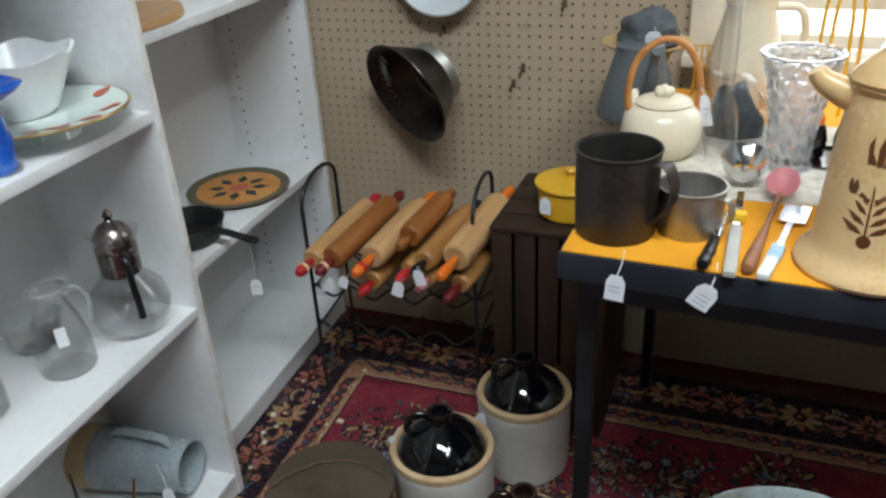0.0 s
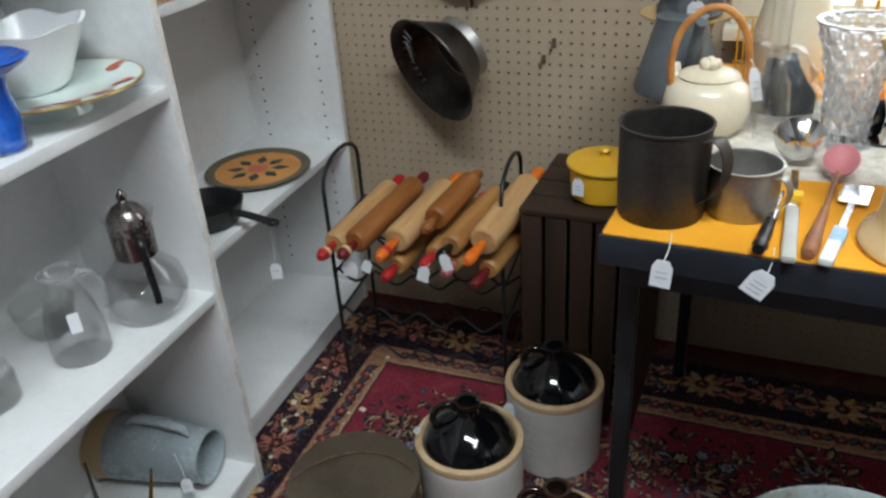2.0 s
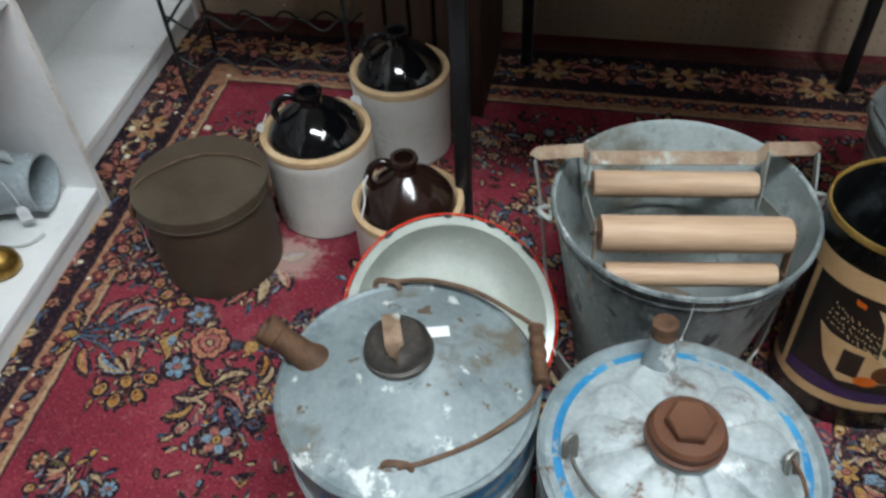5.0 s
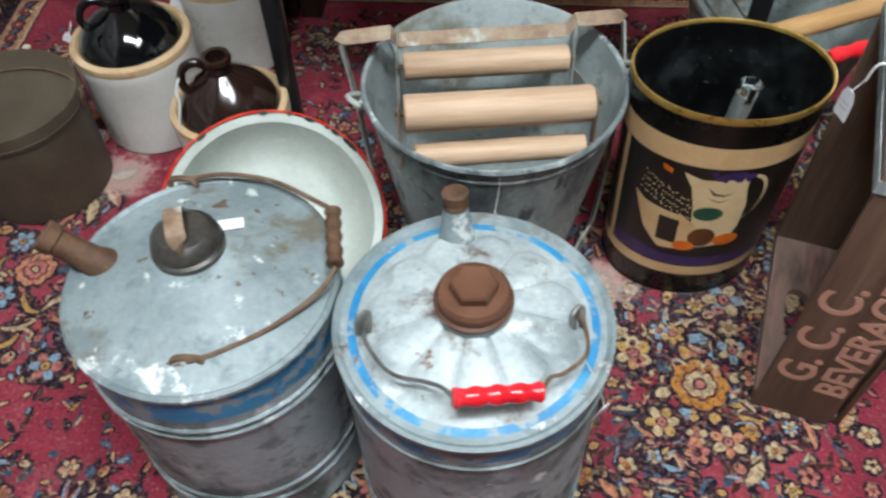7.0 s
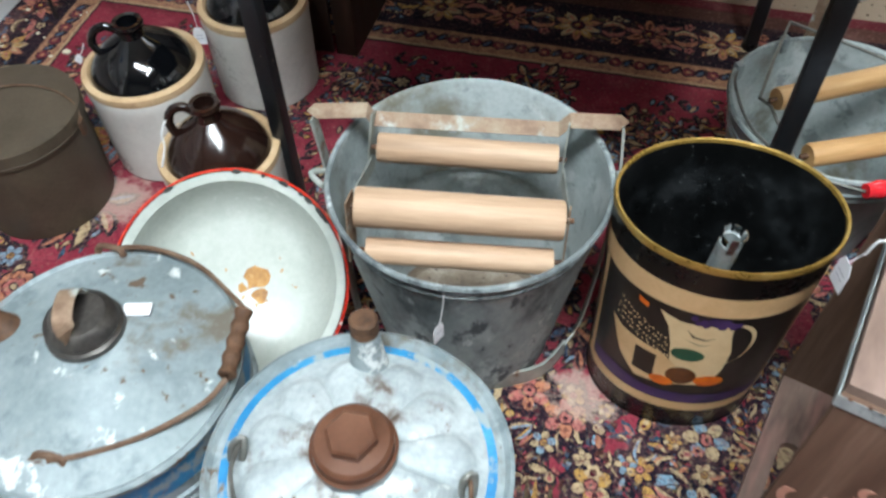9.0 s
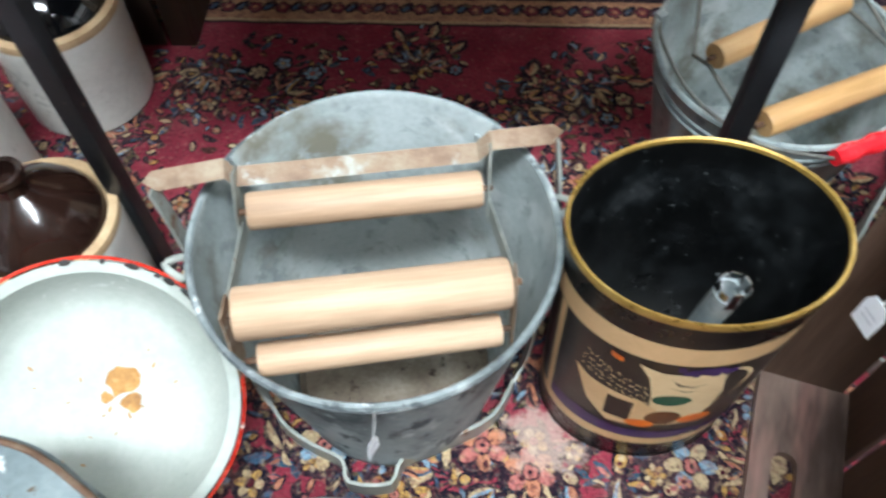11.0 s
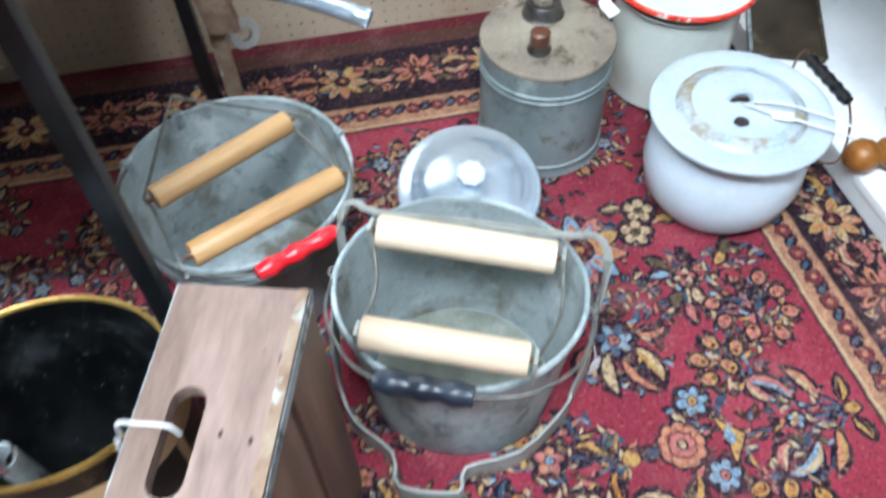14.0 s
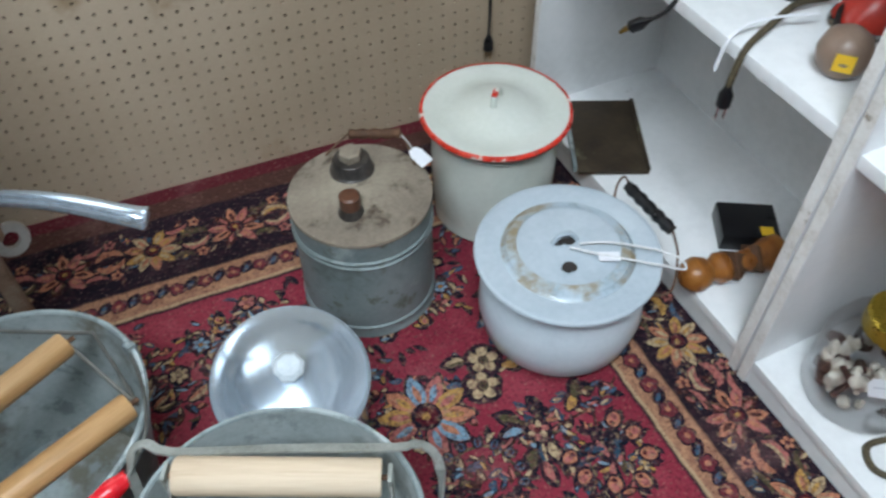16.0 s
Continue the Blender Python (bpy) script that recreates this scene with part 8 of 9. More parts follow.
def rolling_pin(x, y, z, yaw, body, handle, r, length, hl, label, tilt=0.0, rim=""):
    """A pin along local y whose near handle ends at (x, y, z)."""
    t = thing("rolling_pin", label, "rolling pin", pose(x, y, z, tilt, 0, yaw), "rolling pins in the rack")
    bm = lathe([(0, hl), (r * 0.80, hl), (r * 0.95, hl + 0.004), (r, hl + 0.014), (r, hl + length - 0.014), (r * 0.95, hl + length - 0.004), (r * 0.80, hl + length), (0, hl + length)], 28)
    bm.transform(TURN_Y)
    part("barrel", bm, body, t)
    for k in (0, 1):
        prof = [(0, 0), (0.008, 0.001), (0.0125, 0.010), (0.0135, hl * 0.35), (0.010, hl * 0.75), (0.007, hl - 0.002), (0.007, hl + 0.004)]
        h = lathe(prof, 18)
        h.transform(TURN_Y)
        if k:
            h.transform(Matrix.Translation((0, 2 * hl + length, 0)) @ Matrix.Diagonal((1, -1, 1, 1)))
        ob = part("handle", h, handle, t)
        if rim and not k:
            b = lathe([(0.0142, hl * 0.30), (0.0146, hl * 0.38), (0.0138, hl * 0.46)], 18)
            b.transform(TURN_Y)
            part("painted_ring", b, rim, ob)
    return t


rolling_pin(-0.640, 1.462, 0.452, -5, "pin_pale", "red_paint", 0.026, 0.27, 0.060, "pale rolling pin with red handles", 3, "cream_paint")
rolling_pin(-0.594, 1.466, 0.458, -8, "pin_brown", "darkred_paint", 0.028, 0.27, 0.060, "brown rolling pin with dark red handles", 4, "cream_paint")
rolling_pin(-0.508, 1.470, 0.462, -8, "pin_pale", "orange_paint", 0.031, 0.24, 0.075, "pale maple rolling pin with orange handles", 4, "red_paint")
rolling_pin(-0.432, 1.545, 0.497, -8, "pin_brown", "pin_brown", 0.028, 0.18, 0.050, "short brown rolling pin with stub handles", 4)
rolling_pin(-0.386, 1.500, 0.462, -10, "pin_mid", "black_plastic", 0.026, 0.23, 0.050, "honey-coloured rolling pin with black handles", 5)
rolling_pin(-0.320, 1.482, 0.470, -8, "pin_pale", "orange_paint", 0.034, 0.25, 0.080, "thick pale rolling pin with orange handles", 5)
rolling_pin(-0.512, 1.495, 0.398, -6, "pin_mid", "red_paint", 0.024, 0.25, 0.055, "rolling pin with worn red handles in the lower row", 2)
rolling_pin(-0.432, 1.520, 0.425, -6, "pin_mid", "red_paint", 0.022, 0.24, 0.055, "slim rolling pin with bright red handles", 2)
rolling_pin(-0.385, 1.520, 0.412, -6, "pin_mid", "pink_wood", 0.022, 0.24, 0.045, "slim rolling pin with dusty pink handles", 2)
rolling_pin(-0.318, 1.510, 0.400, -10, "pin_mid", "darkred_paint", 0.024, 0.25, 0.065, "rolling pin with dark red handles in the lower row", 4)
price_tag((-0.402, 1.492, 0.455), 0.012, (0.026, 0.034), (0, 14, 0), (-0.012, -0.004, 0), 0)
price_tag((-0.368, 1.484, 0.492), 0.010, (0.024, 0.034), (0, -15, 0), (0.0, -0.004, 0), 0)
price_tag((-0.520, 1.466, 0.466), 0.010, (0.022, 0.026), (0, 20, 0), (-0.008, -0.004, 0), 0)
price_tag((-0.590, 1.500, 0.440), 0.012, (0.034, 0.034), (0, 0, 0), (0.0, -0.004, 0), 0)


def dark_colander():
    """Two nested dark tin pans hung on a peg, seen from the side."""
    axis = Vector((-0.50, -0.80, -0.34)).to_track_quat("Z", "Y").to_matrix().to_4x4()
    t = thing("tin_strainer", "dark tin strainer hanging from a pegboard hook", "strainer", Matrix.Translation((-0.520, 1.880, 0.735)) @ axis)
    r = 0.135
    part("bowl", lathe([(0.062, -0.085), (0.080, -0.080), (0.105, -0.040), (r - 0.005, 0.0), (r, 0.003), (r - 0.001, 0.006), (r - 0.007, 0.003), (0.101, -0.039), (0.076, -0.076), (0.062, -0.081)], 56, closed=True), "dark_pan", t)
    part("bottom", lathe([(0, -0.082), (0.064, -0.082), (0.064, -0.085), (0, -0.085)], 40), "dark_pan", t)
    part("foot", lathe([(0.064, -0.080), (0.076, -0.105), (0.079, -0.105), (0.074, -0.078)], 48, closed=True), "alu_dull", t, "paler tin foot ring")
    for i in range(9):
        a = math.pi * (0.75 + 0.5 * i / 9)
        part("rib", box(0.004, 0.05, 0.002, (0.113 * math.cos(a), 0.113 * math.sin(a), -0.018), (0, 0, math.degrees(a) - 90), 0.0006, None, 1, ), "chrome", t)
    part("sticker", box(0.026, 0.05, 0.0015, (-0.100, 0.02, -0.028), (0, -62, 0)), "alu_dull", t)
    return t


dark_colander()


def peg_hook(u, z):
    t = thing("pegboard_hook", "small wire hook in the pegboard", "hook", WALL @ pose(u, 0, z), "pegboard hooks")
    part("hook", sweep(smooth_path([(0, 0.003, 0.006), (0, -0.012, 0.006), (0, -0.022, -0.004), (0, -0.030, -0.012), (0, -0.040, -0.004)], 4), 0.0022, 8), "rust_wire", t)
    part("plate", box(0.010, 0.002, 0.022, (0, -0.002, 0), (0, 0, 0), 0.0006), "rust_wire", t)
    return t


for u, z in ((-1.56, 0.862), (-1.36, 0.775), (-1.385, 0.735), (-1.11, 0.84), (-1.13, 0.775), (-1.26, 0.93)):
    peg_hook(u, z)
wb = thing("enamel_bowl", "white enamel bowl hanging on the pegboard", "bowl", WALL @ pose(-1.555, -0.035, 1.015, 90, 0, 0))
part("bowl", lathe([(0, -0.030), (0.06, -0.030), (0.085, -0.010), (0.108, 0.012), (0.113, 0.016), (0.108, 0.018), (0.082, -0.004), (0.058, -0.025), (0, -0.025)], 56), "enamel", wb)


# ---- on the white shelves to the west ----
def oil_can(x, y, r, material, spout_top, label, lean):
    t = thing("oil_can", label, "oil can", pose(x, y, 0.055), "pump oil cans")
    part("body", lathe([(0, 0), (r * 0.80, 0), (r * 0.95, r * 0.15), (r, r * 0.45), (r * 0.92, r * 0.85), (r * 0.62, r * 1.22), (r * 0.36, r * 1.42), (r * 0.34, r * 1.5)], 36), material, t)
    part("collar", lathe([(r * 0.36, r * 1.46), (r * 0.42, r * 1.5), (r * 0.42, r * 1.75), (r * 0.30, r * 1.82), (r * 0.16, r * 1.95)], 20), material, t)
    m, ln = along((0, 0, r * 1.85), (lean[0], lean[1], spout_top))
    part("spout", lathe([(r * 0.16, 0), (0.0035, ln * 0.5), (0.0022, ln), (0, ln)], 12), material, t, "", m)
    return t


oil_can(-0.812, 1.000, 0.036, "brass", 0.145, "brass oil can with a thin spout on the shelf", (-0.012, 0.045))
oil_can(-0.905, 0.975, 0.036, "gunmetal", 0.165, "dark brass oil can with a long spout", (-0.035, 0.03))
oil_can(-0.815, 0.888, 0.040, "gunmetal", 0.075, "squat gunmetal oil can with short nozzle", (0.0, 0.0))
oil_can(-0.838, 0.790, 0.042, "gunmetal", 0.078, "grey tin oil can on the lowest shelf", (0.0, 0.0))


def lying_pot():
    t = thing("enamel_pot", "grey-blue enamel coffee pot lying on its side", "coffee pot", pose(-1.025, 1.145, 0.055 + 0.070, 0, 90, 6) @ Matrix.Scale(1.14, 4))
    part("body", lathe([(0, 0.025), (0.060, 0.02), (0.062, 0.03), (0.058, 0.10), (0.048, 0.200), (0.050, 0.206), (0.046, 0.206), (0.044, 0.198), (0.054, 0.05), (0, 0.03)], 44), "grey_enamel", t)
    part("base", lathe([(0, -0.03), (0.058, -0.03), (0.062, -0.022), (0.062, 0.018), (0.060, 0.022), (0, 0.024)], 44), "buff_enamel", t, "buff coloured base")
    part("handle", sweep(smooth_path([(-0.048, 0.0, 0.055), (-0.072, -0.006, 0.070), (-0.074, -0.008, 0.12), (-0.066, -0.008, 0.165), (-0.046, -0.004, 0.175)], 5), 0, flat=(0.016, 0.005), up=(1, 0, 0)), "grey_enamel", t)
    return t


lying_pot()
price_tag((-0.835, 1.120, 0.165), 0.045, (0.022, 0.032), (0, 0, 30), (0.030, -0.020, 0))
wire = thing("loose_wire", "thin bent steel wire on the shelf", "wire", None)
part("wire", sweep(smooth_path([(-0.93, 1.06, 0.075), (-0.86, 1.045, 0.068), (-0.80, 1.06, 0.062), (-0.775, 1.09, 0.065)], 5), 0.002, 6), "strap", wire)

fl = thing("coffee_flask", "round glass coffee flask with tarnished silver lid", "coffee pot", pose(-0.818, 1.152, 0.49))
thin_glass(fl, "flask", [(0, 0.0), (0.045, 0.0), (0.066, 0.018), (0.074, 0.05), (0.066, 0.082), (0.042, 0.108), (0.033, 0.122), (0.033, 0.17), (0.046, 0.20)], 0.002)
part("collar", lathe([(0.0345, 0.118), (0.0365, 0.12), (0.037, 0.168), (0.0345, 0.17)], 36), "silver", fl, "tarnished silver collar")
lid = part("lid", lathe([(0.036, 0.17), (0.038, 0.176), (0.034, 0.196), (0.022, 0.212), (0.010, 0.218), (0.006, 0.224), (0.009, 0.230), (0.007, 0.236), (0.004, 0.240), (0, 0.246)], 36), "silver", fl, "domed silver lid with finial")
part("handle", sweep(smooth_path([(0.028, -0.022, 0.166), (0.045, -0.032, 0.158), (0.050, -0.036, 0.120), (0.058, -0.040, 0.070), (0.062, -0.044, 0.052)], 5), 0.0065, 10), "black_plastic", fl, "black handle")
cf = thing("glass_carafe", "clear pinched glass carafe with a price sticker", "carafe", pose(-0.850, 1.008, 0.49))
thin_glass(cf, "carafe", [(0, 0.0), (0.044, 0.0), (0.048, 0.008), (0.048, 0.05), (0.040, 0.095), (0.026, 0.13), (0.023, 0.145), (0.030, 0.158)], 0.002)
part("lip", lathe([(0.0285, 0.154), (0.0325, 0.157), (0.0325, 0.161), (0.0285, 0.161)], 36, closed=True), "crystal", cf)
part("handle", sweep(smooth_path([(0.016, 0.020, 0.150), (0.030, 0.036, 0.146), (0.038, 0.046, 0.115), (0.036, 0.040, 0.075)], 5), 0.0035, 8), "crystal", cf, "clear glass handle")
part("sticker", box(0.001, 0.018, 0.034, (0.034, -0.028, 0.085), (0, -12, -38), 0.0003, None, 1), "paper", cf)
gb = thing("glass_bowl", "smoky glass bowl at the back of the shelf", "bowl", pose(-0.955, 1.045, 0.49))
thin_glass(gb, "bowl", [(0, 0.0), (0.03, 0.0), (0.045, 0.02), (0.055, 0.065)], 0.003, "smoky_glass")
gj = thing("glass_jar", "low smoky glass jar at the shelf edge", "jar", pose(-0.895, 0.860, 0.49))
thin_glass(gj, "jar", [(0, 0.0), (0.036, 0.0), (0.041, 0.006), (0.041, 0.05), (0.036, 0.058), (0.037, 0.066)], 0.003, "smoky_glass")

pl = thing("serving_plate", "pale green plate with coral flowers and gilt edge", "plate", pose(-0.838, 1.090, 0.912))
part("plate", lathe([(0, 0.006), (0.075, 0.006), (0.10, 0.012), (0.138, 0.020), (0.140, 0.022), (0.136, 0.023), (0.10, 0.016), (0.075, 0.010), (0, 0.010)], 64), "plate_green", pl)
part("foot_ring", lathe([(0.05, -0.022), (0.055, -0.022), (0.048, 0.0), (0.06, 0.008), (0.04, 0.006), (0.04, -0.01)], 48, closed=True), "plate_green", pl)
part("gilt_edge", lathe([(0.137, 0.0232), (0.1405, 0.0225), (0.1412, 0.0205), (0.139, 0.0195)], 64), "gold_paint", pl)
rng = random.Random(21)
for a0 in (-0.95, -0.72, -0.55, -0.2, -1.35, 0.3, 1.2):
    bm = bmesh.new()
    for i in range(4):
        a, rr = a0 + 0.10 * rng.random(), 0.104 + 0.024 * rng.random()
        patch(oval(rr * math.cos(a), rr * math.sin(a), 0.011, 0.008, 9, rng.random() * 3), lambda u, v, i=i: (u, v, 0.0168 + (math.hypot(u, v) - 0.10) * 0.19 + 0.0003 * i + 0.0005), bm, 0)
    part("flower_print", bm, "coral_print", pl)


def fluted_bowl():
    t = thing("milk_glass_bowl", "white embossed milk-glass bowl standing on a plate", "bowl", pose(-0.882, 1.098, 0.922) @ Matrix.Scale(1.12, 4))
    seg, prof = 64, [(0.0, 0.002), (0.045, 0.0), (0.055, 0.008), (0.072, 0.045), (0.088, 0.078), (0.092, 0.086), (0.086, 0.086), (0.068, 0.046), (0.05, 0.012), (0, 0.008)]
    bm = lathe(prof, seg)
    for v in bm.verts:
        a, r = math.atan2(v.co.y, v.co.x), math.hypot(v.co.x, v.co.y)
        k = 1 + 0.05 * math.cos(6 * a) * (v.co.z / 0.086)
        v.co.x, v.co.y = v.co.x * k, v.co.y * k
        v.co.z += 0.004 * math.cos(6 * a) * (v.co.z / 0.086) ** 2
    part("bowl", bm, "milk_glass", t)
    return t


fluted_bowl()
bg = thing("blue_glass_vase", "cobalt blue art-glass vase with curled rim", "vase", pose(-0.790, 0.945, 0.89))
part("vase", lathe([(0, 0.0), (0.026, 0.0), (0.030, 0.010), (0.032, 0.05), (0.026, 0.085), (0.030, 0.10), (0.062, 0.118), (0.066, 0.124), (0.056, 0.128), (0.024, 0.11), (0.02, 0.02), (0, 0.015)], 48, 1.0, 0.92), "blue_glass", bg)
part("foot", lathe([(0, 0.0), (0.034, 0.0), (0.035, 0.006), (0.028, 0.012), (0, 0.012)], 36), "clear_glass", bg)

sp = thing("star_plate", "orange clay plate with dark star pattern", "plate", pose(-0.945, 1.745, 0.50, 0, 0, 20))
part("plate", lathe([(0, 0.010), (0.108, 0.011), (0.108, 0.004), (0, 0.0)], 56), "star_tan", sp)
part("rim", lathe([(0.106, 0.0112), (0.128, 0.016), (0.130, 0.014), (0.112, 0.002), (0.104, 0.004)], 56), "star_rim", sp, "olive grey rim")
bm = bmesh.new()
for i in range(8):
    a = 2 * math.pi * i / 8
    c, s = math.cos(a), math.sin(a)
    for du, w in ((0.052, 0.014),):
        pts = [(0.032, 0.0), (du, -w), (0.080, 0.0), (du, w)]
        patch([(c * u - s * v, s * u + c * v) for u, v in pts], lambda u, v: (u, v, 0.0118), bm, 0)
part("star", bm, "star_dark", sp)
patch_bm = patch(oval(0, 0, 0.026, 0.026, 8), lambda u, v: (u, v, 0.0118), None, 0)
part("star_centre", patch_bm, "coral_print", sp)


def skillet():
    t = thing("skillet", "black cast-iron skillet with a looped handle", "skillet", pose(-0.912, 1.475, 0.50, 0, 0, -10))
    part("pan", lathe([(0, 0.002), (0.062, 0.0), (0.070, 0.006), (0.082, 0.046), (0.084, 0.048), (0.079, 0.048), (0.066, 0.010), (0, 0.007)], 48), "black_iron", t)
    part("handle", sweep(smooth_path([(0.078, 0.0, 0.040), (0.12, 0.002, 0.040), (0.155, 0.004, 0.036), (0.178, 0.004, 0.034)], 5), 0, flat=(0.016, 0.008)), "black_iron", t)
    ring = [(0.186 + 0.012 * math.cos(a), 0.004 + 0.010 * math.sin(a), 0.034) for a in [2 * math.pi * i / 14 for i in range(14)]]
    part("handle_loop", sweep(ring, 0.004, 8, True), "black_iron", t)
    return t


skillet()
price_tag((-0.712, 1.408, 0.532), 0.070, (0.024, 0.034), (0, 0, 20), (0.004, -0.010, 0), 1)
bd = thing("wooden_board", "pale wooden board on the upper shelf", "board", pose(-0.93, 1.44, 0.99, 0, 0, 5))
part("board", lathe([(0, 0), (0.10, 0), (0.104, 0.005), (0.102, 0.018), (0, 0.020)], 40, 1.0, 1.5), "pin_pale", bd)
price_tag((-0.815, 1.318, 1.0), 0.006, (0.024, 0.04), (0, 0, 40), (0.012, -0.012, 0), 1)


# ---- on the white shelves to the east ----
dp = thing("old_printing_plate", "dark square patinated metal plate lying on the shelf board", "metal plate", pose(1.966, 1.640, 0.055, 0, 0, -25))
part("plate", slab(-0.068, 0.068, -0.108, 0.108, 0.001, 0.010, 0.002), "old_tray", dp)
part("edge", slab(0.062, 0.070, -0.108, 0.108, 0.010, 0.015, 0.002), "old_tray", dp)
part("leg", slab(-0.076, -0.069, -0.10, 0.06, 0.0, 0.013, 0.001), "galv_dull", dp)


def turned_finial():
    m, ln = along((1.858, 1.258, 0.055 + 0.034), (2.05, 1.235, 0.055 + 0.034))
    t = thing("turned_post", "varnished turned wooden newel piece lying down", "turned wood", m)
    prof = [(0, 0.0), (0.014, 0.002), (0.026, 0.014), (0.030, 0.030), (0.025, 0.046), (0.014, 0.056), (0.020, 0.060), (0.027, 0.070), (0.026, 0.082), (0.016, 0.090)]
    part("ball", lathe(prof, 32), "turned_wood", t)
    part("collar", lathe([(0.016, 0.088), (0.034, 0.092), (0.030, 0.098), (0.020, 0.112), (0.018, 0.125), (0.026, 0.130), (0.033, 0.135), (0.032, 0.140)], 4), "rust", t, "square rusty collar")
    part("shaft", lathe([(0.017, 0.10), (0.020, 0.13), (0.024, 0.15), (0.030, 0.165), (0.031, 0.185), (0.022, 0.192), (0, 0.192)], 32), "turned_wood", t)
    return t


turned_finial()
bx = thing("black_box", "flat black box with a yellow price sticker", "box", pose(2.045, 1.315, 0.055, 0, 0, -30))
part("box", box(0.10, 0.085, 0.035, (0, 0, 0.0175), (0, 0, 0), 0.003), "black_plastic", bx)
part("sticker", box(0.022, 0.020, 0.0006, (0.028, -0.025, 0.0354)), "yellow_sticker", bx)


def clutter_jar():
    t = thing("glass_jar", "big clear glass jar of shells and bits with gold lid", "jar", pose(1.985, 0.985, 0.055))
    prof = [(0, 0.0), (0.070, 0.0), (0.080, 0.010), (0.082, 0.06), (0.082, 0.115), (0.070, 0.145), (0.046, 0.158), (0.044, 0.172)]
    thin_glass(t, "jar", prof, 0.003, "clear_glass", 48)
    part("lid", lathe([(0.047, 0.160), (0.048, 0.186), (0.045, 0.190), (0, 0.190)], 40), "gold_lid", t, "gold screw lid")
    return t


clutter_jar()
rng = random.Random(17)
for i in range(46):
    a, r, z = 2 * math.pi * rng.random(), 0.060 * math.sqrt(rng.random()), 0.055 + 0.012 + 0.075 * rng.random()
    long_one = i % 7 == 0
    t = thing("jar_filling", "weathered bone-white shell fragment inside a jar" if i % 3 else "dark brown twig fragment inside a jar", "fragment", pose(1.985 + r * math.cos(a), 0.985 + r * math.sin(a), z, 180 * rng.random(), 180 * rng.random(), 180 * rng.random()), "bits in the jar")
    s = 0.008 + 0.012 * rng.random()
    bm = sweep([(-0.022, 0, 0), (0, 0.002, 0.001), (0.022, 0, 0)], 0.005, 8) if long_one else lathe([(0, -s), (s * 0.6, -s * 0.8), (s, 0), (s * 0.7, s * 0.5), (s * 0.3, s * 0.4), (0, s * 0.2)], 12, 1.0, 0.6, dent=0.3)
    part("fragment", bm, "bone" if i % 3 else "dark_bits", t)
price_tag((1.930, 0.945, 0.225), 0.018, (0.030, 0.036), (0, -20, -50), (-0.022, -0.010, 0), 1)


def plug_cord(pts, r, material, plug, label):
    t = thing("electric_cord", label, "cord", None, "electric cords")
    path = smooth_path(pts, 8)
    part("cable", sweep(path, r, 8), material, t)
    m, ln = along(path[-1], Vector(path[-1]) + (Vector(path[-1]) - Vector(path[-3])).normalized() * 0.03)
    p = part("plug", lathe([(0.004, -0.012), (0.006, -0.004), (0.010, 0.004), (0.010, 0.022), (0.006, 0.026), (0, 0.026)], 16), "black_plastic", t, "", m)
    for s in (-1, 1):
        part("prong", box(0.0015, 0.006, 0.018, (s * 0.005, 0, 0.034), (0, 0, 0)), plug, p, "", m)
    return t


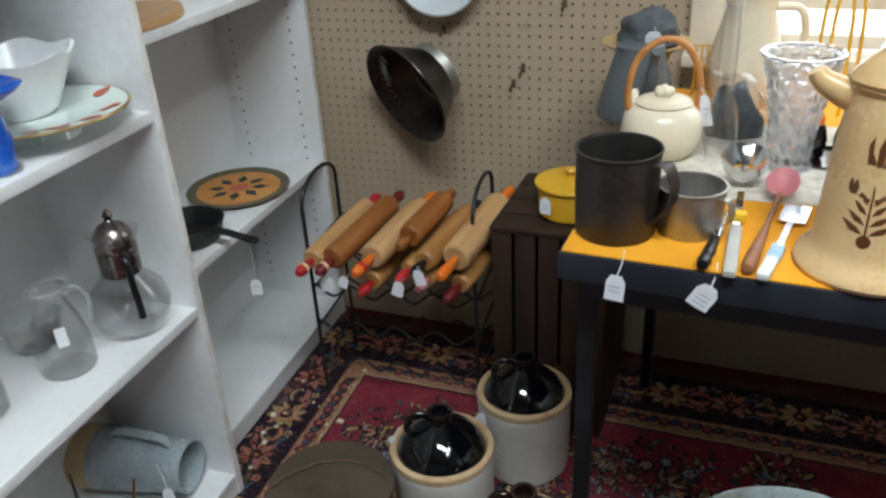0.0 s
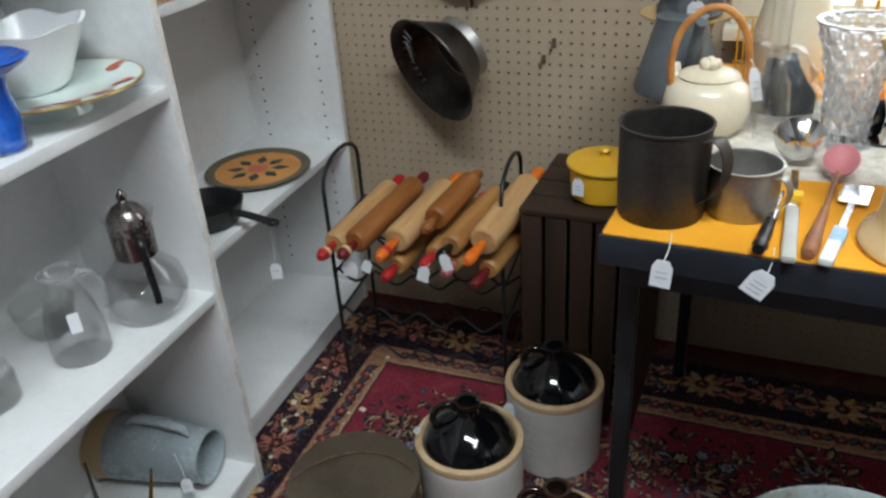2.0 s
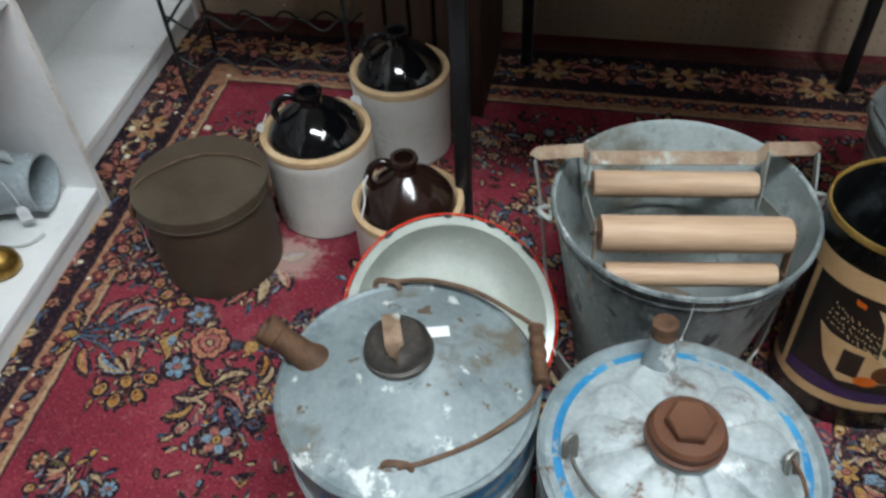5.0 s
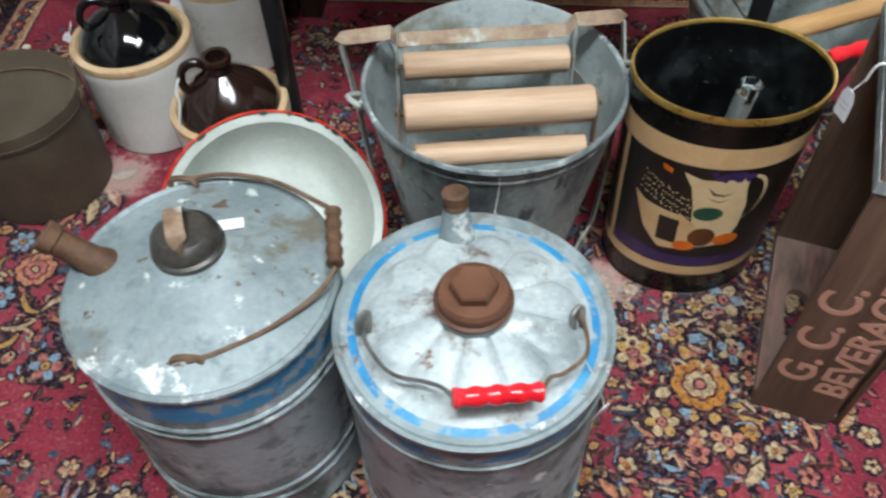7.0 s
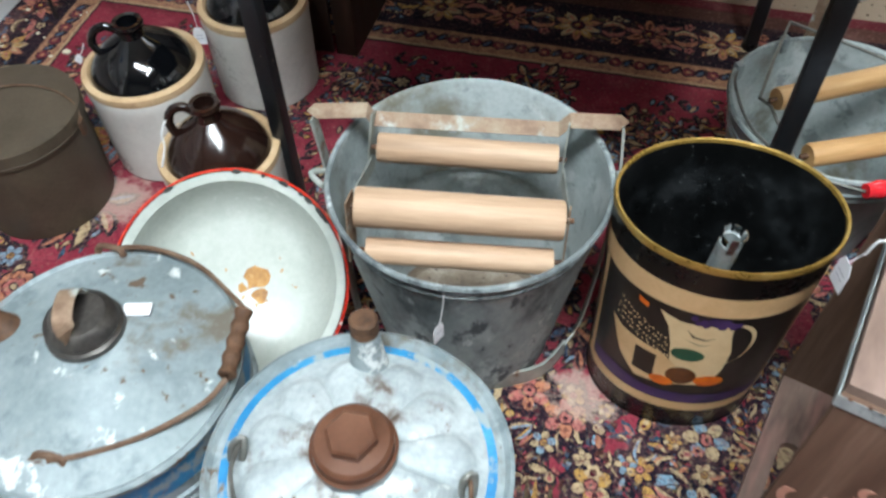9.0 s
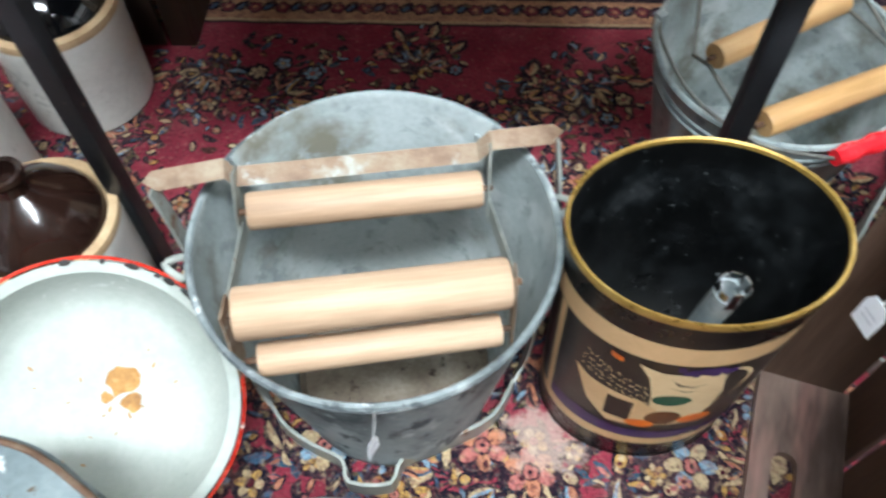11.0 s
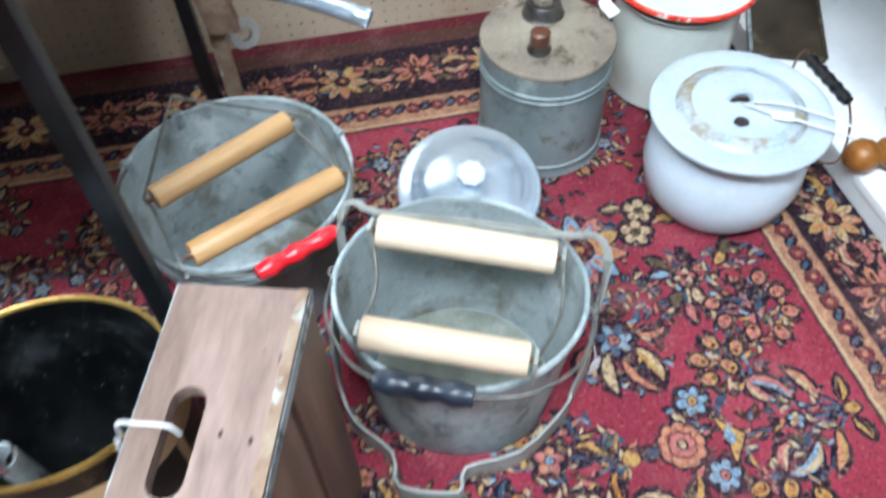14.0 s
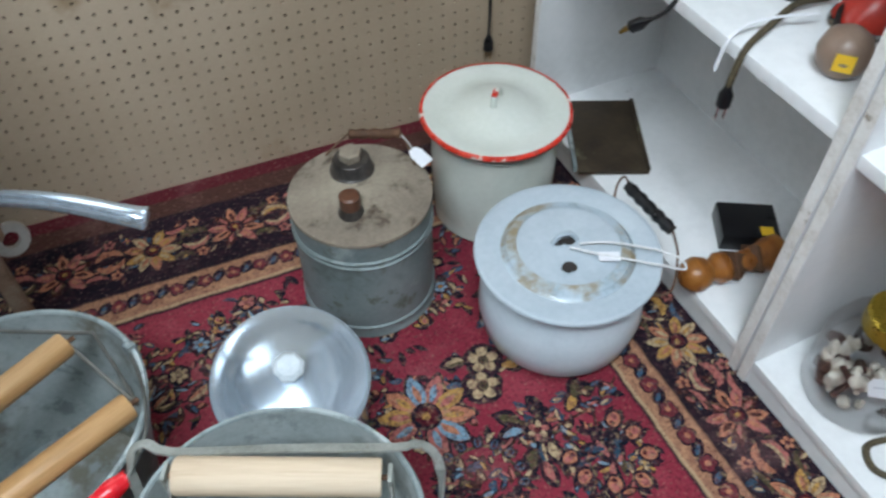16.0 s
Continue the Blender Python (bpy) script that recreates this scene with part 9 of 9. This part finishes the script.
plug_cord([(2.02, 1.50, 0.505), (1.95, 1.46, 0.508), (1.895, 1.445, 0.502), (1.872, 1.452, 0.470), (1.858, 1.475, 0.445)], 0.0035, "cord", "brass", "black electric cord with a plug hanging off the shelf")
plug_cord([(2.06, 1.34, 0.505), (2.00, 1.34, 0.512), (1.93, 1.315, 0.510), (1.885, 1.300, 0.500), (1.870, 1.295, 0.462), (1.868, 1.294, 0.440)], 0.0048, "cloth_cord", "chrome", "braided cloth cord with black plug hanging off the shelf")
plug_cord([(2.12, 1.22, 0.505), (2.05, 1.30, 0.520), (2.00, 1.25, 0.505), (2.05, 1.18, 0.505), (2.10, 1.26, 0.525), (2.03, 1.36, 0.508)], 0.0045, "cord", "brass", "tangled black cord lying on the shelf")
plug_cord([(1.975, 0.90, 0.060), (1.93, 0.905, 0.062), (1.915, 0.875, 0.060), (1.94, 0.85, 0.060), (1.985, 0.86, 0.062)], 0.005, "cloth_cord", "chrome", "coiled braided cord on the lowest board")
plug_cord([(1.83, 1.905, 0.36), (1.833, 1.90, 0.25), (1.83, 1.895, 0.17)], 0.003, "cord", "brass", "black cord hanging down along the pegboard")
tie = thing("cable_tie", "white plastic tie strap on a cord", "tie", None)
part("strap", sweep(smooth_path([(2.00, 1.30, 0.520), (1.93, 1.325, 0.516), (1.885, 1.330, 0.500), (1.872, 1.330, 0.450)], 5), 0, flat=(0.005, 0.0012)), "paper", tie)
ball = thing("door_knob", "taupe round knob with a yellow price sticker", "knob", pose(1.958, 1.215, 0.495))
part("knob", lathe([(0, 0.0), (0.018, 0.002), (0.030, 0.014), (0.034, 0.032), (0.028, 0.052), (0.014, 0.062), (0, 0.064)], 32), "taupe", ball)
part("sticker", box(0.024, 0.0008, 0.024, (-0.024, -0.0225, 0.034), (0, 0, -47)), "yellow_sticker", ball)
rd = thing("red_appliance", "red enamelled metal appliance base with cord", "appliance", pose(2.085, 1.275, 0.495, 0, 0, -20))
part("base", lathe([(0, 0), (0.05, 0), (0.052, 0.012), (0.035, 0.045), (0.015, 0.06), (0, 0.062)], 32, 1.2, 0.9), "red_plastic", rd)
part("ring", lathe([(0.052, 0.0), (0.056, 0.004), (0.053, 0.012)], 32, 1.2, 0.9), "chrome", rd)
dk = thing("iron_lump", "rounded dark iron appliance body on the shelf", "appliance", pose(2.06, 1.46, 0.495))
part("body", lathe([(0, 0), (0.045, 0), (0.05, 0.02), (0.04, 0.05), (0.02, 0.065), (0, 0.067)], 32, 1.1, 0.9), "navy_wood", dk)
part("band", lathe([(0.05, 0.012), (0.053, 0.018), (0.05, 0.026)], 32, 1.1, 0.9), "wicker", dk)
